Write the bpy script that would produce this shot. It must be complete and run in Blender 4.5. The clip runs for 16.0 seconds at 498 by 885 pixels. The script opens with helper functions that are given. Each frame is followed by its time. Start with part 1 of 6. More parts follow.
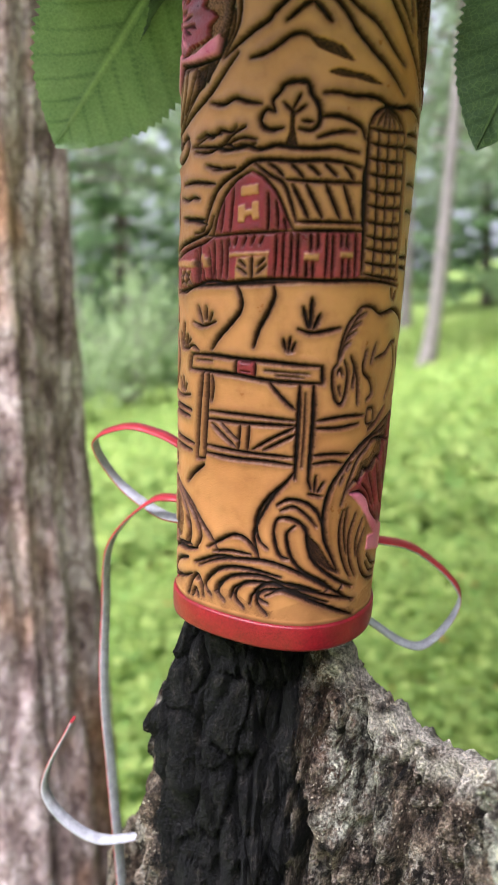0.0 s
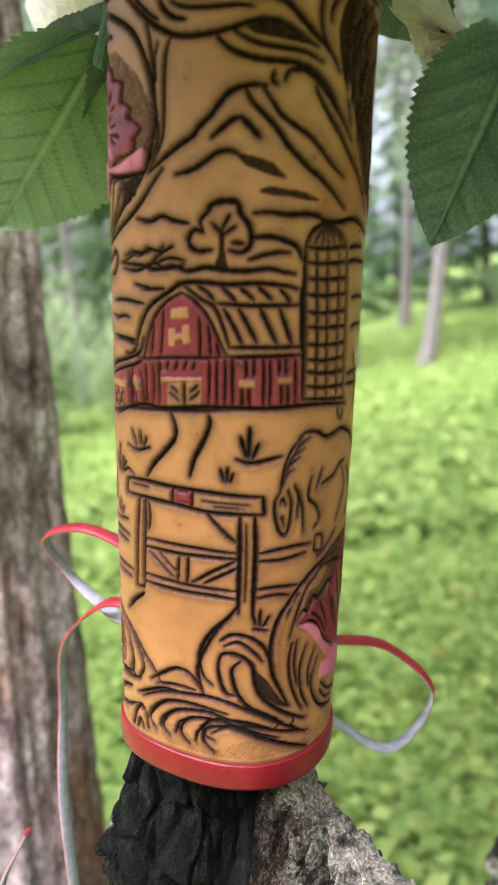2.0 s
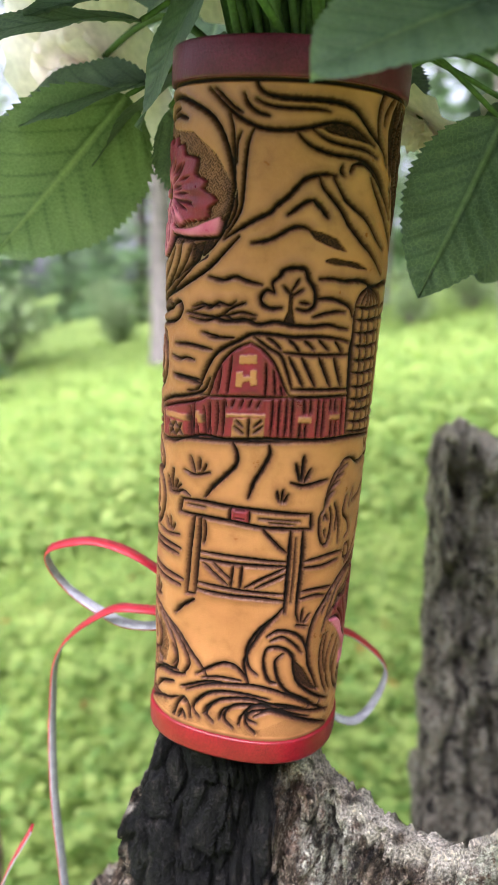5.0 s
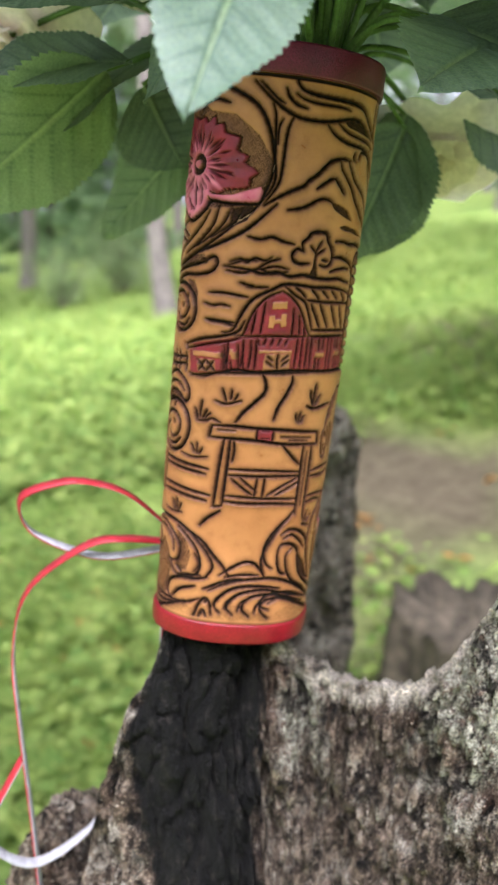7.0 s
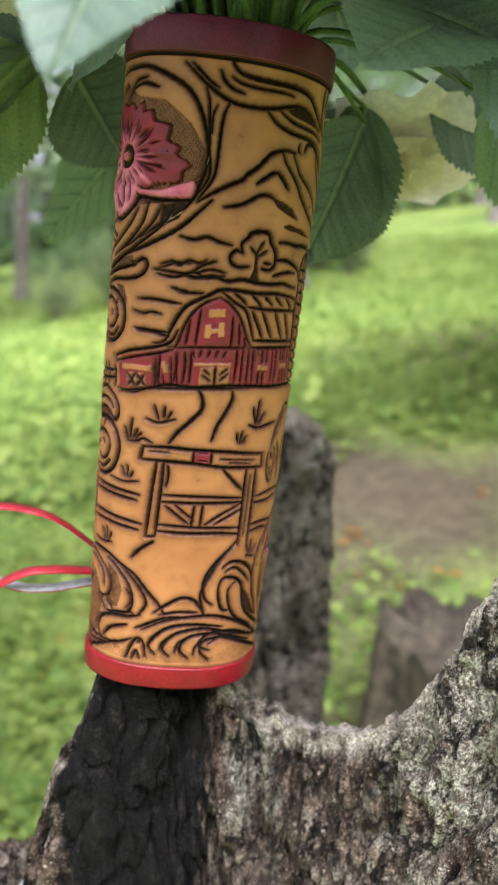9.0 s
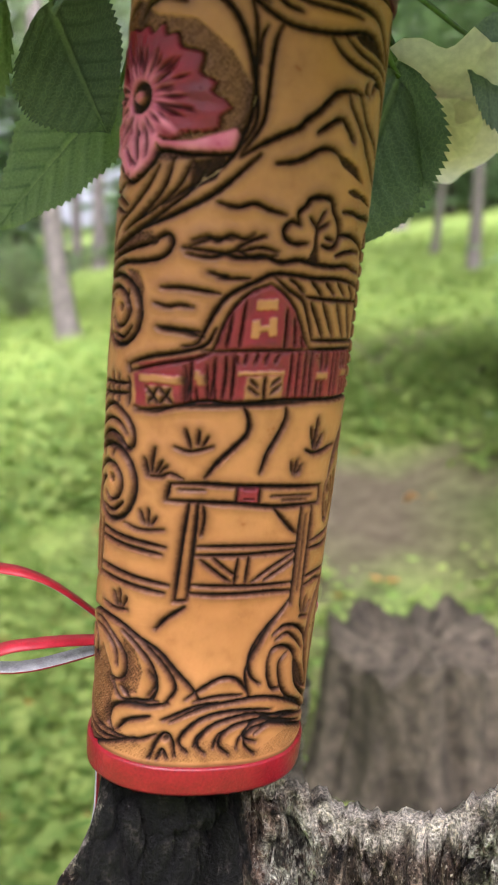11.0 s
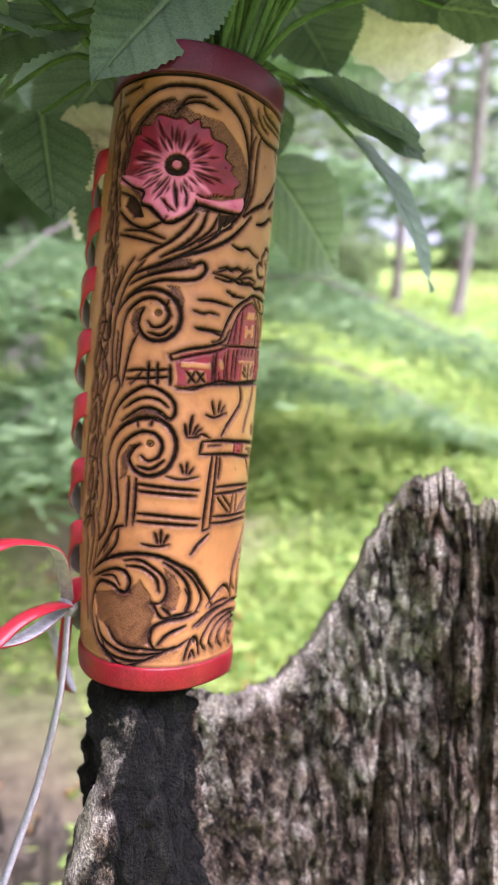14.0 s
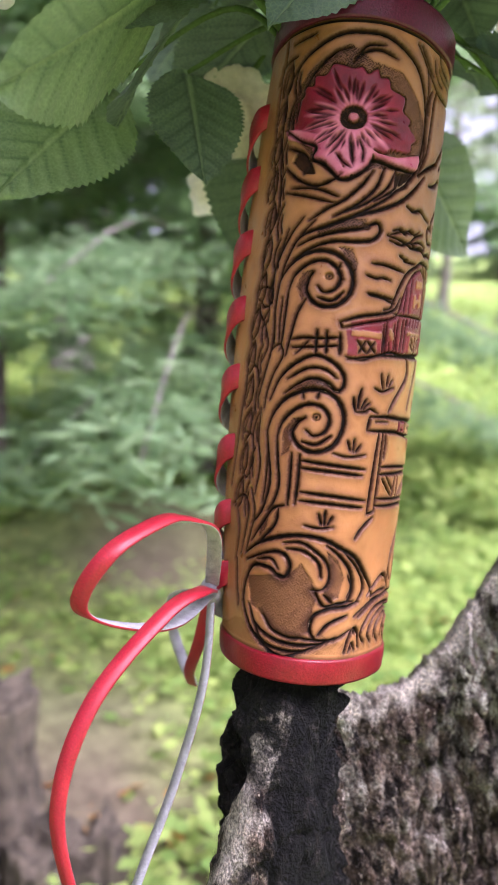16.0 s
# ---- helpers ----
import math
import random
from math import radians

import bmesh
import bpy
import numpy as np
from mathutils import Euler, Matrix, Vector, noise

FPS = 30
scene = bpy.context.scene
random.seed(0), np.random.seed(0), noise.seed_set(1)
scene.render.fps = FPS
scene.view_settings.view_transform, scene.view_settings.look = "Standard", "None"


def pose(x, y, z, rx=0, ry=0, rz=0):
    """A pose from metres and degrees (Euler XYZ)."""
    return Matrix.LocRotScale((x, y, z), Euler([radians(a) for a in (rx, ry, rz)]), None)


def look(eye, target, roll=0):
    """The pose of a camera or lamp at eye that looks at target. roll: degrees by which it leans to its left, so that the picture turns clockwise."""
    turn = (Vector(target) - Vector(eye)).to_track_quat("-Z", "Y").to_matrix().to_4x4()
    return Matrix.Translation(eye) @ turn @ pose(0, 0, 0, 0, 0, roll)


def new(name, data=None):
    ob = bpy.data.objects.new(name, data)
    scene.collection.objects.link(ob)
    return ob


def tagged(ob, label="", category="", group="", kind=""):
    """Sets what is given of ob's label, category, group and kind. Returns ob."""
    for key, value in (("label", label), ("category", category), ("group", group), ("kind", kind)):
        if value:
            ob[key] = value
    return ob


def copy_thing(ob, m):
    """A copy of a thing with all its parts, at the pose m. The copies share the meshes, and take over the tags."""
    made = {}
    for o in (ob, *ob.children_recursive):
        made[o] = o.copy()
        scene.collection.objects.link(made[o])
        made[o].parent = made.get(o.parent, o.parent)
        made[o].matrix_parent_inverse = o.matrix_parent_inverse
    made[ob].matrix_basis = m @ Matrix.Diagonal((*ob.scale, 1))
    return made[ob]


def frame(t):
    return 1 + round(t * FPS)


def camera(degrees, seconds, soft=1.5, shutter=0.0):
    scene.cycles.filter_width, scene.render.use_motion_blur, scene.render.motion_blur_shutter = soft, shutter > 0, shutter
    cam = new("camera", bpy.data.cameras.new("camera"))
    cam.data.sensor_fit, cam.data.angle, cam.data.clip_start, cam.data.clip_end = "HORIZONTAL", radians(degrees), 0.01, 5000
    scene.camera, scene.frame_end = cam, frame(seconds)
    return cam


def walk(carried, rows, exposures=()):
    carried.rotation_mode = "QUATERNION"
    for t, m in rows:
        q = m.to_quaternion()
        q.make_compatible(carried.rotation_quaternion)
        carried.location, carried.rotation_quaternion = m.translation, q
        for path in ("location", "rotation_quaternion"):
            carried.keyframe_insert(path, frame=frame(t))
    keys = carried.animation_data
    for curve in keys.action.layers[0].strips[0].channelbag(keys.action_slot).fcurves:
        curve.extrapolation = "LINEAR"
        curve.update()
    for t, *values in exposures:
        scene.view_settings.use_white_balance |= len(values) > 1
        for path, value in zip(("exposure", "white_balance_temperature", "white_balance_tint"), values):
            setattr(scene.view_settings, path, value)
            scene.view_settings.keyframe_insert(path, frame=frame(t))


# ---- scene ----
cam = camera(33.6, 16.0)
cam.data.dof.use_dof = True
cam.data.dof.focus_distance = 0.372
cam.data.dof.aperture_fstop = 12.0
PATH = [
    (0, (-0.013, 0.043, 1.332), (0.067, 2.017, 1.019), -0.1),
    (0.5, (-0.01, 0.047, 1.338), (0.119, 2.02, 1.037), -0.4),
    (1, (0.002, 0.051, 1.35), (0.132, 2.025, 1.053), -0.8),
    (1.5, (0.007, 0.063, 1.365), (0.117, 2.037, 1.064), -1.1),
    (2, (0.014, 0.073, 1.379), (0.086, 2.047, 1.065), -1.2),
    (2.5, (0.032, 0.068, 1.398), (0.061, 2.041, 1.068), -1.3),
    (3, (0.045, 0.055, 1.408), (0.06, 2.025, 1.064), -1.1),
    (3.5, (0.047, 0.037, 1.409), (0.079, 2.005, 1.056), -0.5),
    (4, (0.023, 0.032, 1.403), (0.108, 1.997, 1.044), -0.0),
    (4.5, (-0.018, 0.037, 1.399), (0.228, 1.993, 1.059), 0.1),
    (4.7, (-0.046, 0.037, 1.404), (0.304, 1.977, 1.067), 0.2),
    (6.8, (-0.279, 0.053, 1.385), (0.955, 1.586, 1.028), 1.7),
    (7, (-0.287, 0.05, 1.385), (0.97, 1.565, 1.027), 1.6),
    (7.5, (-0.293, 0.051, 1.385), (0.981, 1.551, 1.029), 1.6),
    (8, (-0.277, 0.048, 1.389), (0.997, 1.549, 1.037), 1.8),
    (8.2, (-0.271, 0.053, 1.388), (1.019, 1.544, 1.052), 1.9),
    (10.3, (-0.191, 0.109, 1.376), (1.033, 1.655, 1.039), 1.6),
    (10.5, (-0.2, 0.128, 1.375), (1.07, 1.637, 1.04), 1.4),
    (11, (-0.216, 0.175, 1.375), (1.21, 1.544, 1.071), 0.6),
    (11.5, (-0.26, 0.224, 1.362), (1.375, 1.348, 1.11), 0.2),
    (12, (-0.326, 0.273, 1.348), (1.485, 1.092, 1.128), -0.1),
    (12.5, (-0.371, 0.31, 1.34), (1.548, 0.84, 1.15), -0.2),
    (13, (-0.401, 0.345, 1.344), (1.576, 0.601, 1.184), -0.1),
    (13.5, (-0.416, 0.381, 1.337), (1.579, 0.425, 1.197), 0.0),
    (14, (-0.436, 0.402, 1.341), (1.556, 0.281, 1.21), 0.1),
    (14.5, (-0.432, 0.428, 1.341), (1.559, 0.282, 1.216), -0.1),
    (15, (-0.42, 0.45, 1.337), (1.574, 0.344, 1.213), 0.4),
    (15.5, (-0.413, 0.455, 1.332), (1.582, 0.392, 1.213), 0.9),
    (16, (-0.405, 0.462, 1.323), (1.592, 0.433, 1.209), 1.3),
]
walk(cam, [(t, look(eye, target, roll)) for t, eye, target, roll in PATH],
     ((0, 1.45, 5750, 21), (4.5, 1.62, 5700, 22), (8, 1.42, 5850, 20), (11, 1.35, 5950, 23), (12.5, 1.88, 5550, 33), (14, 1.78, 5650, 37), (16, 1.58, 5650, 39)))

# ---- light: soft bright overcast sky over a forest clearing ----
world = bpy.data.worlds.new("world")
scene.world = world
world.use_nodes = True
wn, wl = world.node_tree.nodes, world.node_tree.links
sky = wn.new("ShaderNodeTexSky")
sky.sky_type, sky.sun_disc = "NISHITA", False
sky.sun_elevation, sky.sun_rotation = radians(54), radians(221)
sky.dust_density, sky.air_density, sky.ozone_density = 6.0, 1.0, 1.0
cloud = wn.new("ShaderNodeHueSaturation")
cloud.inputs["Saturation"].default_value = 0.15
wl.new(sky.outputs[0], cloud.inputs["Color"])
wl.new(cloud.outputs[0], wn["Background"].inputs["Color"])
wn["Background"].inputs["Strength"].default_value = 0.14
sun = new("sun", bpy.data.lights.new("sun", "SUN"))
sun.data.energy, sun.data.angle, sun.data.color = 2.45, radians(50), (1.0, 0.97, 0.93)
sun.matrix_world = look((-0.52, -0.60, 1.10), (0, 0, 0))

# ---- materials ----
def mat(name, rough=0.8, metal=0.0, spec=0.5):
    m = bpy.data.materials.new(name)
    m.use_nodes = True
    n, l = m.node_tree.nodes, m.node_tree.links
    b = n["Principled BSDF"]
    b.inputs["Roughness"].default_value = rough
    b.inputs["Metallic"].default_value = metal
    b.inputs["Specular IOR Level"].default_value = spec
    return m, n, l, b


def noise_node(n, l, scale, detail=4.0, coord=None, rough=0.55):
    t = n.new("ShaderNodeTexNoise")
    t.inputs["Scale"].default_value, t.inputs["Detail"].default_value, t.inputs["Roughness"].default_value = scale, detail, rough
    if coord:
        l.new(coord, t.inputs["Vector"])
    return t


def ramp(n, l, source, stops):
    r = n.new("ShaderNodeValToRGB")
    while len(r.color_ramp.elements) < len(stops):
        r.color_ramp.elements.new(0.5)
    for e, (at, c) in zip(r.color_ramp.elements, stops):
        e.position, e.color = at, (*c, 1)
    l.new(source, r.inputs[0])
    return r


def bump(n, l, b, height, strength, distance):
    k = n.new("ShaderNodeBump")
    k.inputs["Strength"].default_value, k.inputs["Distance"].default_value = strength, distance
    l.new(height, k.inputs["Height"])
    l.new(k.outputs[0], b.inputs["Normal"])
    return k


def mix(n, l, fac, a, c, kind="MIX"):
    k = n.new("ShaderNodeMix")
    k.data_type, k.blend_type = "RGBA", kind
    for value, socket in ((fac, k.inputs["Factor"]), (a, k.inputs[6]), (c, k.inputs[7])):
        if isinstance(value, (int, float)):
            socket.default_value = value
        elif isinstance(value, tuple):
            socket.default_value = (*value, 1)
        else:
            l.new(value, socket)
    return k.outputs[2]


def mottled(name, dark, light, scale, rough=0.8, relief=0.0, fine=None, spec=0.3):
    """A surface whose colour wanders between two tones, with finer grain over it."""
    m, n, l, b = mat(name, rough, 0.0, spec)
    co = n.new("ShaderNodeTexCoord").outputs["Object"]
    a = noise_node(n, l, scale, 5, co)
    f = noise_node(n, l, fine or scale * 9, 4, co)
    c = ramp(n, l, a.outputs[0], [(0.3, dark), (0.7, light)])
    g = ramp(n, l, f.outputs[0], [(0.3, (0.72, 0.72, 0.72)), (0.7, (1.2, 1.2, 1.2))])
    l.new(mix(n, l, 1.0, c.outputs[0], g.outputs[0], "MULTIPLY"), b.inputs["Base Color"])
    if relief:
        bump(n, l, b, f.outputs[0], 0.6, relief)
    return m


def part(name, bm, material, parent=None, label=""):
    me = bpy.data.meshes.new(name)
    if isinstance(bm, bmesh.types.BMesh):
        bm.normal_update()
        bm.to_mesh(me)
        bm.free()
    else:
        me.from_pydata(*bm)
    for q in material if isinstance(material, (list, tuple)) else [material]:
        me.materials.append(q)
    ob = new(name, me)
    if parent:
        ob.parent = parent
    if label:
        ob["label"] = label
    return ob


def smooth(ob):
    ob.data.polygons.foreach_set("use_smooth", [True] * len(ob.data.polygons))
    return ob


def wood_material():
    """Weathered dead wood: grey grain, pale lichen in specks and blots, dark pits, soot where it burnt."""
    m, n, l, b = mat("weathered_wood", 0.92, 0.0, 0.2)
    co = n.new("ShaderNodeTexCoord").outputs["Object"]
    st = n.new("ShaderNodeMapping")
    st.inputs["Scale"].default_value = (1, 1, 0.55)
    l.new(co, st.inputs["Vector"])
    grain = noise_node(n, l, 150, 8, st.outputs[0], 0.72)
    mid = noise_node(n, l, 78, 10, co, 0.8)
    speck = noise_node(n, l, 300, 3, co, 0.6)
    large = noise_node(n, l, 20, 5, co, 0.65)
    holes = noise_node(n, l, 60, 7, co, 0.68)
    beads = n.new("ShaderNodeTexVoronoi")
    beads.inputs["Scale"].default_value = 430
    l.new(co, beads.inputs["Vector"])

    def field(name):
        f = n.new("ShaderNodeAttribute")
        f.attribute_name = name
        return f.outputs["Fac"]

    def times(x, y):
        k = n.new("ShaderNodeMath")
        k.operation = "MULTIPLY"
        l.new(x, k.inputs[0])
        l.new(y, k.inputs[1])
        return k.outputs[0]

    base = ramp(n, l, grain.outputs[0], [(0.38, (0.024, 0.019, 0.015)), (0.49, (0.132, 0.106, 0.084)), (0.60, (0.36, 0.305, 0.25))])
    tint = ramp(n, l, large.outputs[0], [(0.34, (0.45, 0.36, 0.30)), (0.46, (0.9, 0.82, 0.76)), (0.62, (1.25, 1.19, 1.14))])
    c = mix(n, l, 1.0, base.outputs[0], tint.outputs[0], "MULTIPLY")
    rust = ramp(n, l, noise_node(n, l, 17, 3, st.outputs[0], 0.6).outputs[0], [(0.56, (0, 0, 0)), (0.68, (0.55, 0.55, 0.55))])
    c = mix(n, l, rust.outputs[0], c, (0.115, 0.058, 0.034))
    where = ramp(n, l, large.outputs[0], [(0.42, (0.12, 0.12, 0.12)), (0.60, (0.95, 0.95, 0.95))])
    spots = ramp(n, l, mid.outputs[0], [(0.525, (0, 0, 0)), (0.555, (0.95, 0.95, 0.95))])
    c = mix(n, l, times(where.outputs[0], spots.outputs[0]), c, (0.60, 0.55, 0.47))
    dots = ramp(n, l, beads.outputs["Distance"], [(0.22, (1, 1, 1)), (0.36, (0, 0, 0))])
    some = ramp(n, l, speck.outputs[0], [(0.49, (0, 0, 0)), (0.56, (1, 1, 1))])
    c = mix(n, l, times(dots.outputs[0], some.outputs[0]), c, (0.50, 0.44, 0.34))
    scurf = noise_node(n, l, 230, 7, co, 0.75)
    ragged = ramp(n, l, scurf.outputs[0], [(0.42, (0.05, 0.05, 0.05)), (0.52, (1, 1, 1))])
    crust = ramp(n, l, scurf.outputs[0], [(0.40, (0.07, 0.065, 0.055)), (0.48, (0.46, 0.45, 0.37)), (0.60, (0.66, 0.65, 0.54))])
    c = mix(n, l, times(field("lichen"), ragged.outputs[0]), c, crust.outputs[0])
    pits = ramp(n, l, holes.outputs[0], [(0.40, (0.05, 0.043, 0.04)), (0.455, (0.75, 0.74, 0.73)), (0.55, (1, 1, 1))])
    c = mix(n, l, 0.95, c, pits.outputs[0], "MULTIPLY")
    c = mix(n, l, field("rim"), c, (0.68, 0.62, 0.53))
    fine = noise_node(n, l, 560, 3, co, 0.6)
    grit = ramp(n, l, fine.outputs[0], [(0.37, (0.45, 0.43, 0.41)), (0.50, (0.92, 0.90, 0.88)), (0.65, (1.5, 1.44, 1.36))])
    c = mix(n, l, 1.0, c, grit.outputs[0], "MULTIPLY")
    wob = n.new("ShaderNodeMath")
    wob.operation = "MULTIPLY_ADD"
    l.new(mid.outputs[0], wob.inputs[0])
    wob.inputs[1].default_value = 0.9
    l.new(field("char"), wob.inputs[2])
    burnt = ramp(n, l, wob.outputs[0], [(0.80, (0, 0, 0)), (1.10, (1, 1, 1))])
    # char colour, set blacker to take in the shade beneath the sleeve
    soot = ramp(n, l, grain.outputs[0], [(0.36, (0.003, 0.003, 0.003)), (0.55, (0.011, 0.010, 0.009)), (0.72, (0.065, 0.055, 0.046))])
    cinder = mix(n, l, 0.8, soot.outputs[0], grit.outputs[0], "MULTIPLY")
    c = mix(n, l, burnt.outputs[0], c, cinder)
    l.new(c, b.inputs["Base Color"])
    both = n.new("ShaderNodeMath")
    both.operation = "ADD"
    l.new(grain.outputs[0], both.inputs[0])
    l.new(fine.outputs[0], both.inputs[1])
    bump(n, l, b, both.outputs[0], 1.0, 0.009)
    return m


WOOD = wood_material()
BARK = mottled("pine_bark", (0.11, 0.092, 0.085), (0.32, 0.275, 0.255), 14, 0.95, 0.01, 60)
BARK_DARK = mottled("spruce_bark", (0.045, 0.036, 0.030), (0.15, 0.122, 0.10), 14, 0.95, 0.01, 60)


def meadow_material():
    m, n, l, b = mat("meadow", 0.9, 0.0, 0.2)
    co = n.new("ShaderNodeTexCoord").outputs["Object"]
    a, f = noise_node(n, l, 1.6, 5, co, 0.65), noise_node(n, l, 16, 5, co, 0.7)
    c = ramp(n, l, a.outputs[0], [(0.3, (0.14, 0.24, 0.055)), (0.5, (0.27, 0.36, 0.09)), (0.72, (0.39, 0.45, 0.135))])
    g = ramp(n, l, f.outputs[0], [(0.35, (0.45, 0.5, 0.4)), (0.62, (1.2, 1.2, 1.15))])
    c = mix(n, l, 1.0, c.outputs[0], g.outputs[0], "MULTIPLY")
    d = n.new("ShaderNodeAttribute")
    d.attribute_name = "soil"
    s = ramp(n, l, f.outputs[0], [(0.3, (0.07, 0.055, 0.035)), (0.7, (0.18, 0.145, 0.09))])
    c = mix(n, l, d.outputs["Fac"], c, s.outputs[0])
    l.new(c, b.inputs["Base Color"])
    bump(n, l, b, f.outputs[0], 0.6, 0.03)
    return m


GRASS = meadow_material()
RED = mottled("red_leather", (0.15, 0.004, 0.009), (0.24, 0.007, 0.014), 60, 0.33, 0.0004, 900, 0.35)

# ---- ground: one sheet of meadow that rises to the east ----
def ground_height(x, y):
    rise = 0.2 * (x + math.sqrt(x * x + 4.0)) / 2 - 0.2
    return 0.15 + rise * min(1.0, 60 / (1 + abs(x))) + 0.05 * noise.noise((x * 0.5, y * 0.5, 0)) + 0.25 * noise.noise((x * 0.08, y * 0.08, 3))


def ground_sheet():
    steps = [0.0]
    while steps[-1] < 900:
        steps.append(steps[-1] + 0.25 + 0.09 * steps[-1])
    axis = [-s for s in reversed(steps[1:])] + steps
    bm = bmesh.new()
    grid = [[bm.verts.new((x, y + 1.0, ground_height(x, y + 1.0))) for x in axis] for y in axis]
    for r, q in zip(grid, grid[1:]):
        for i in range(len(axis) - 1):
            bm.faces.new((r[i], r[i + 1], q[i + 1], q[i]))
    patches = ((2.5, 2.2, 1.5), (1.4, 1.0, 0.95), (3.2, 0.9, 1.1), (0.3, 0.6, 0.9), (5.0, 3.6, 1.6))
    soil = [max(max(0.0, min(1.0, 1.5 * (1 - math.hypot(v.co.x - x, v.co.y - y) / r) + 0.8 * noise.noise(v.co * 1.7))) for x, y, r in patches) for v in bm.verts]
    ob = smooth(part("ground", bm, GRASS))
    ob.data.attributes.new("soil", "FLOAT", "POINT").data.foreach_set("value", soil)
    return tagged(ob, "bright green meadow ground with bare brown patches under trees", "ground", kind="structure")


ground_sheet()

# ---- dead stump that carries the sleeve ----
RIDGE = [  # x, y, top height, half thickness: the rim of the broken stump
    (-0.060, 0.502, 0.90, 0.018), (-0.047, 0.474, 1.070, 0.022), (-0.031, 0.447, 1.155, 0.021), (-0.014, 0.437, 1.197, 0.020), (0.012, 0.434, 1.202, 0.024),
    (0.036, 0.426, 1.197, 0.022), (0.050, 0.415, 1.168, 0.021), (0.064, 0.404, 1.152, 0.019), (0.080, 0.386, 1.143, 0.016), (0.096, 0.360, 1.144, 0.015),
    (0.104, 0.335, 1.163, 0.016), (0.107, 0.308, 1.200, 0.018), (0.106, 0.285, 1.246, 0.019), (0.104, 0.266, 1.275, 0.019),
    (0.102, 0.250, 1.281, 0.018), (0.100, 0.236, 1.286, 0.016), (0.095, 0.220, 1.266, 0.015), (0.088, 0.196, 1.262, 0.014), (0.080, 0.172, 1.20, 0.012)]


def along(rows, w):
    """A smooth curve through the rows at the parameter w from 0 to 1."""
    f = w * (len(rows) - 1)
    i = min(int(f), len(rows) - 2)
    f -= i
    p0, p1, p2, p3 = (np.array(rows[min(max(k, 0), len(rows) - 1)], float) for k in (i - 1, i, i + 1, i + 2))
    return 0.5 * (2 * p1 + (p2 - p0) * f + (2 * p0 - 5 * p1 + 4 * p2 - p3) * f * f + (3 * p1 - p0 - 3 * p2 + p3) * f ** 3)


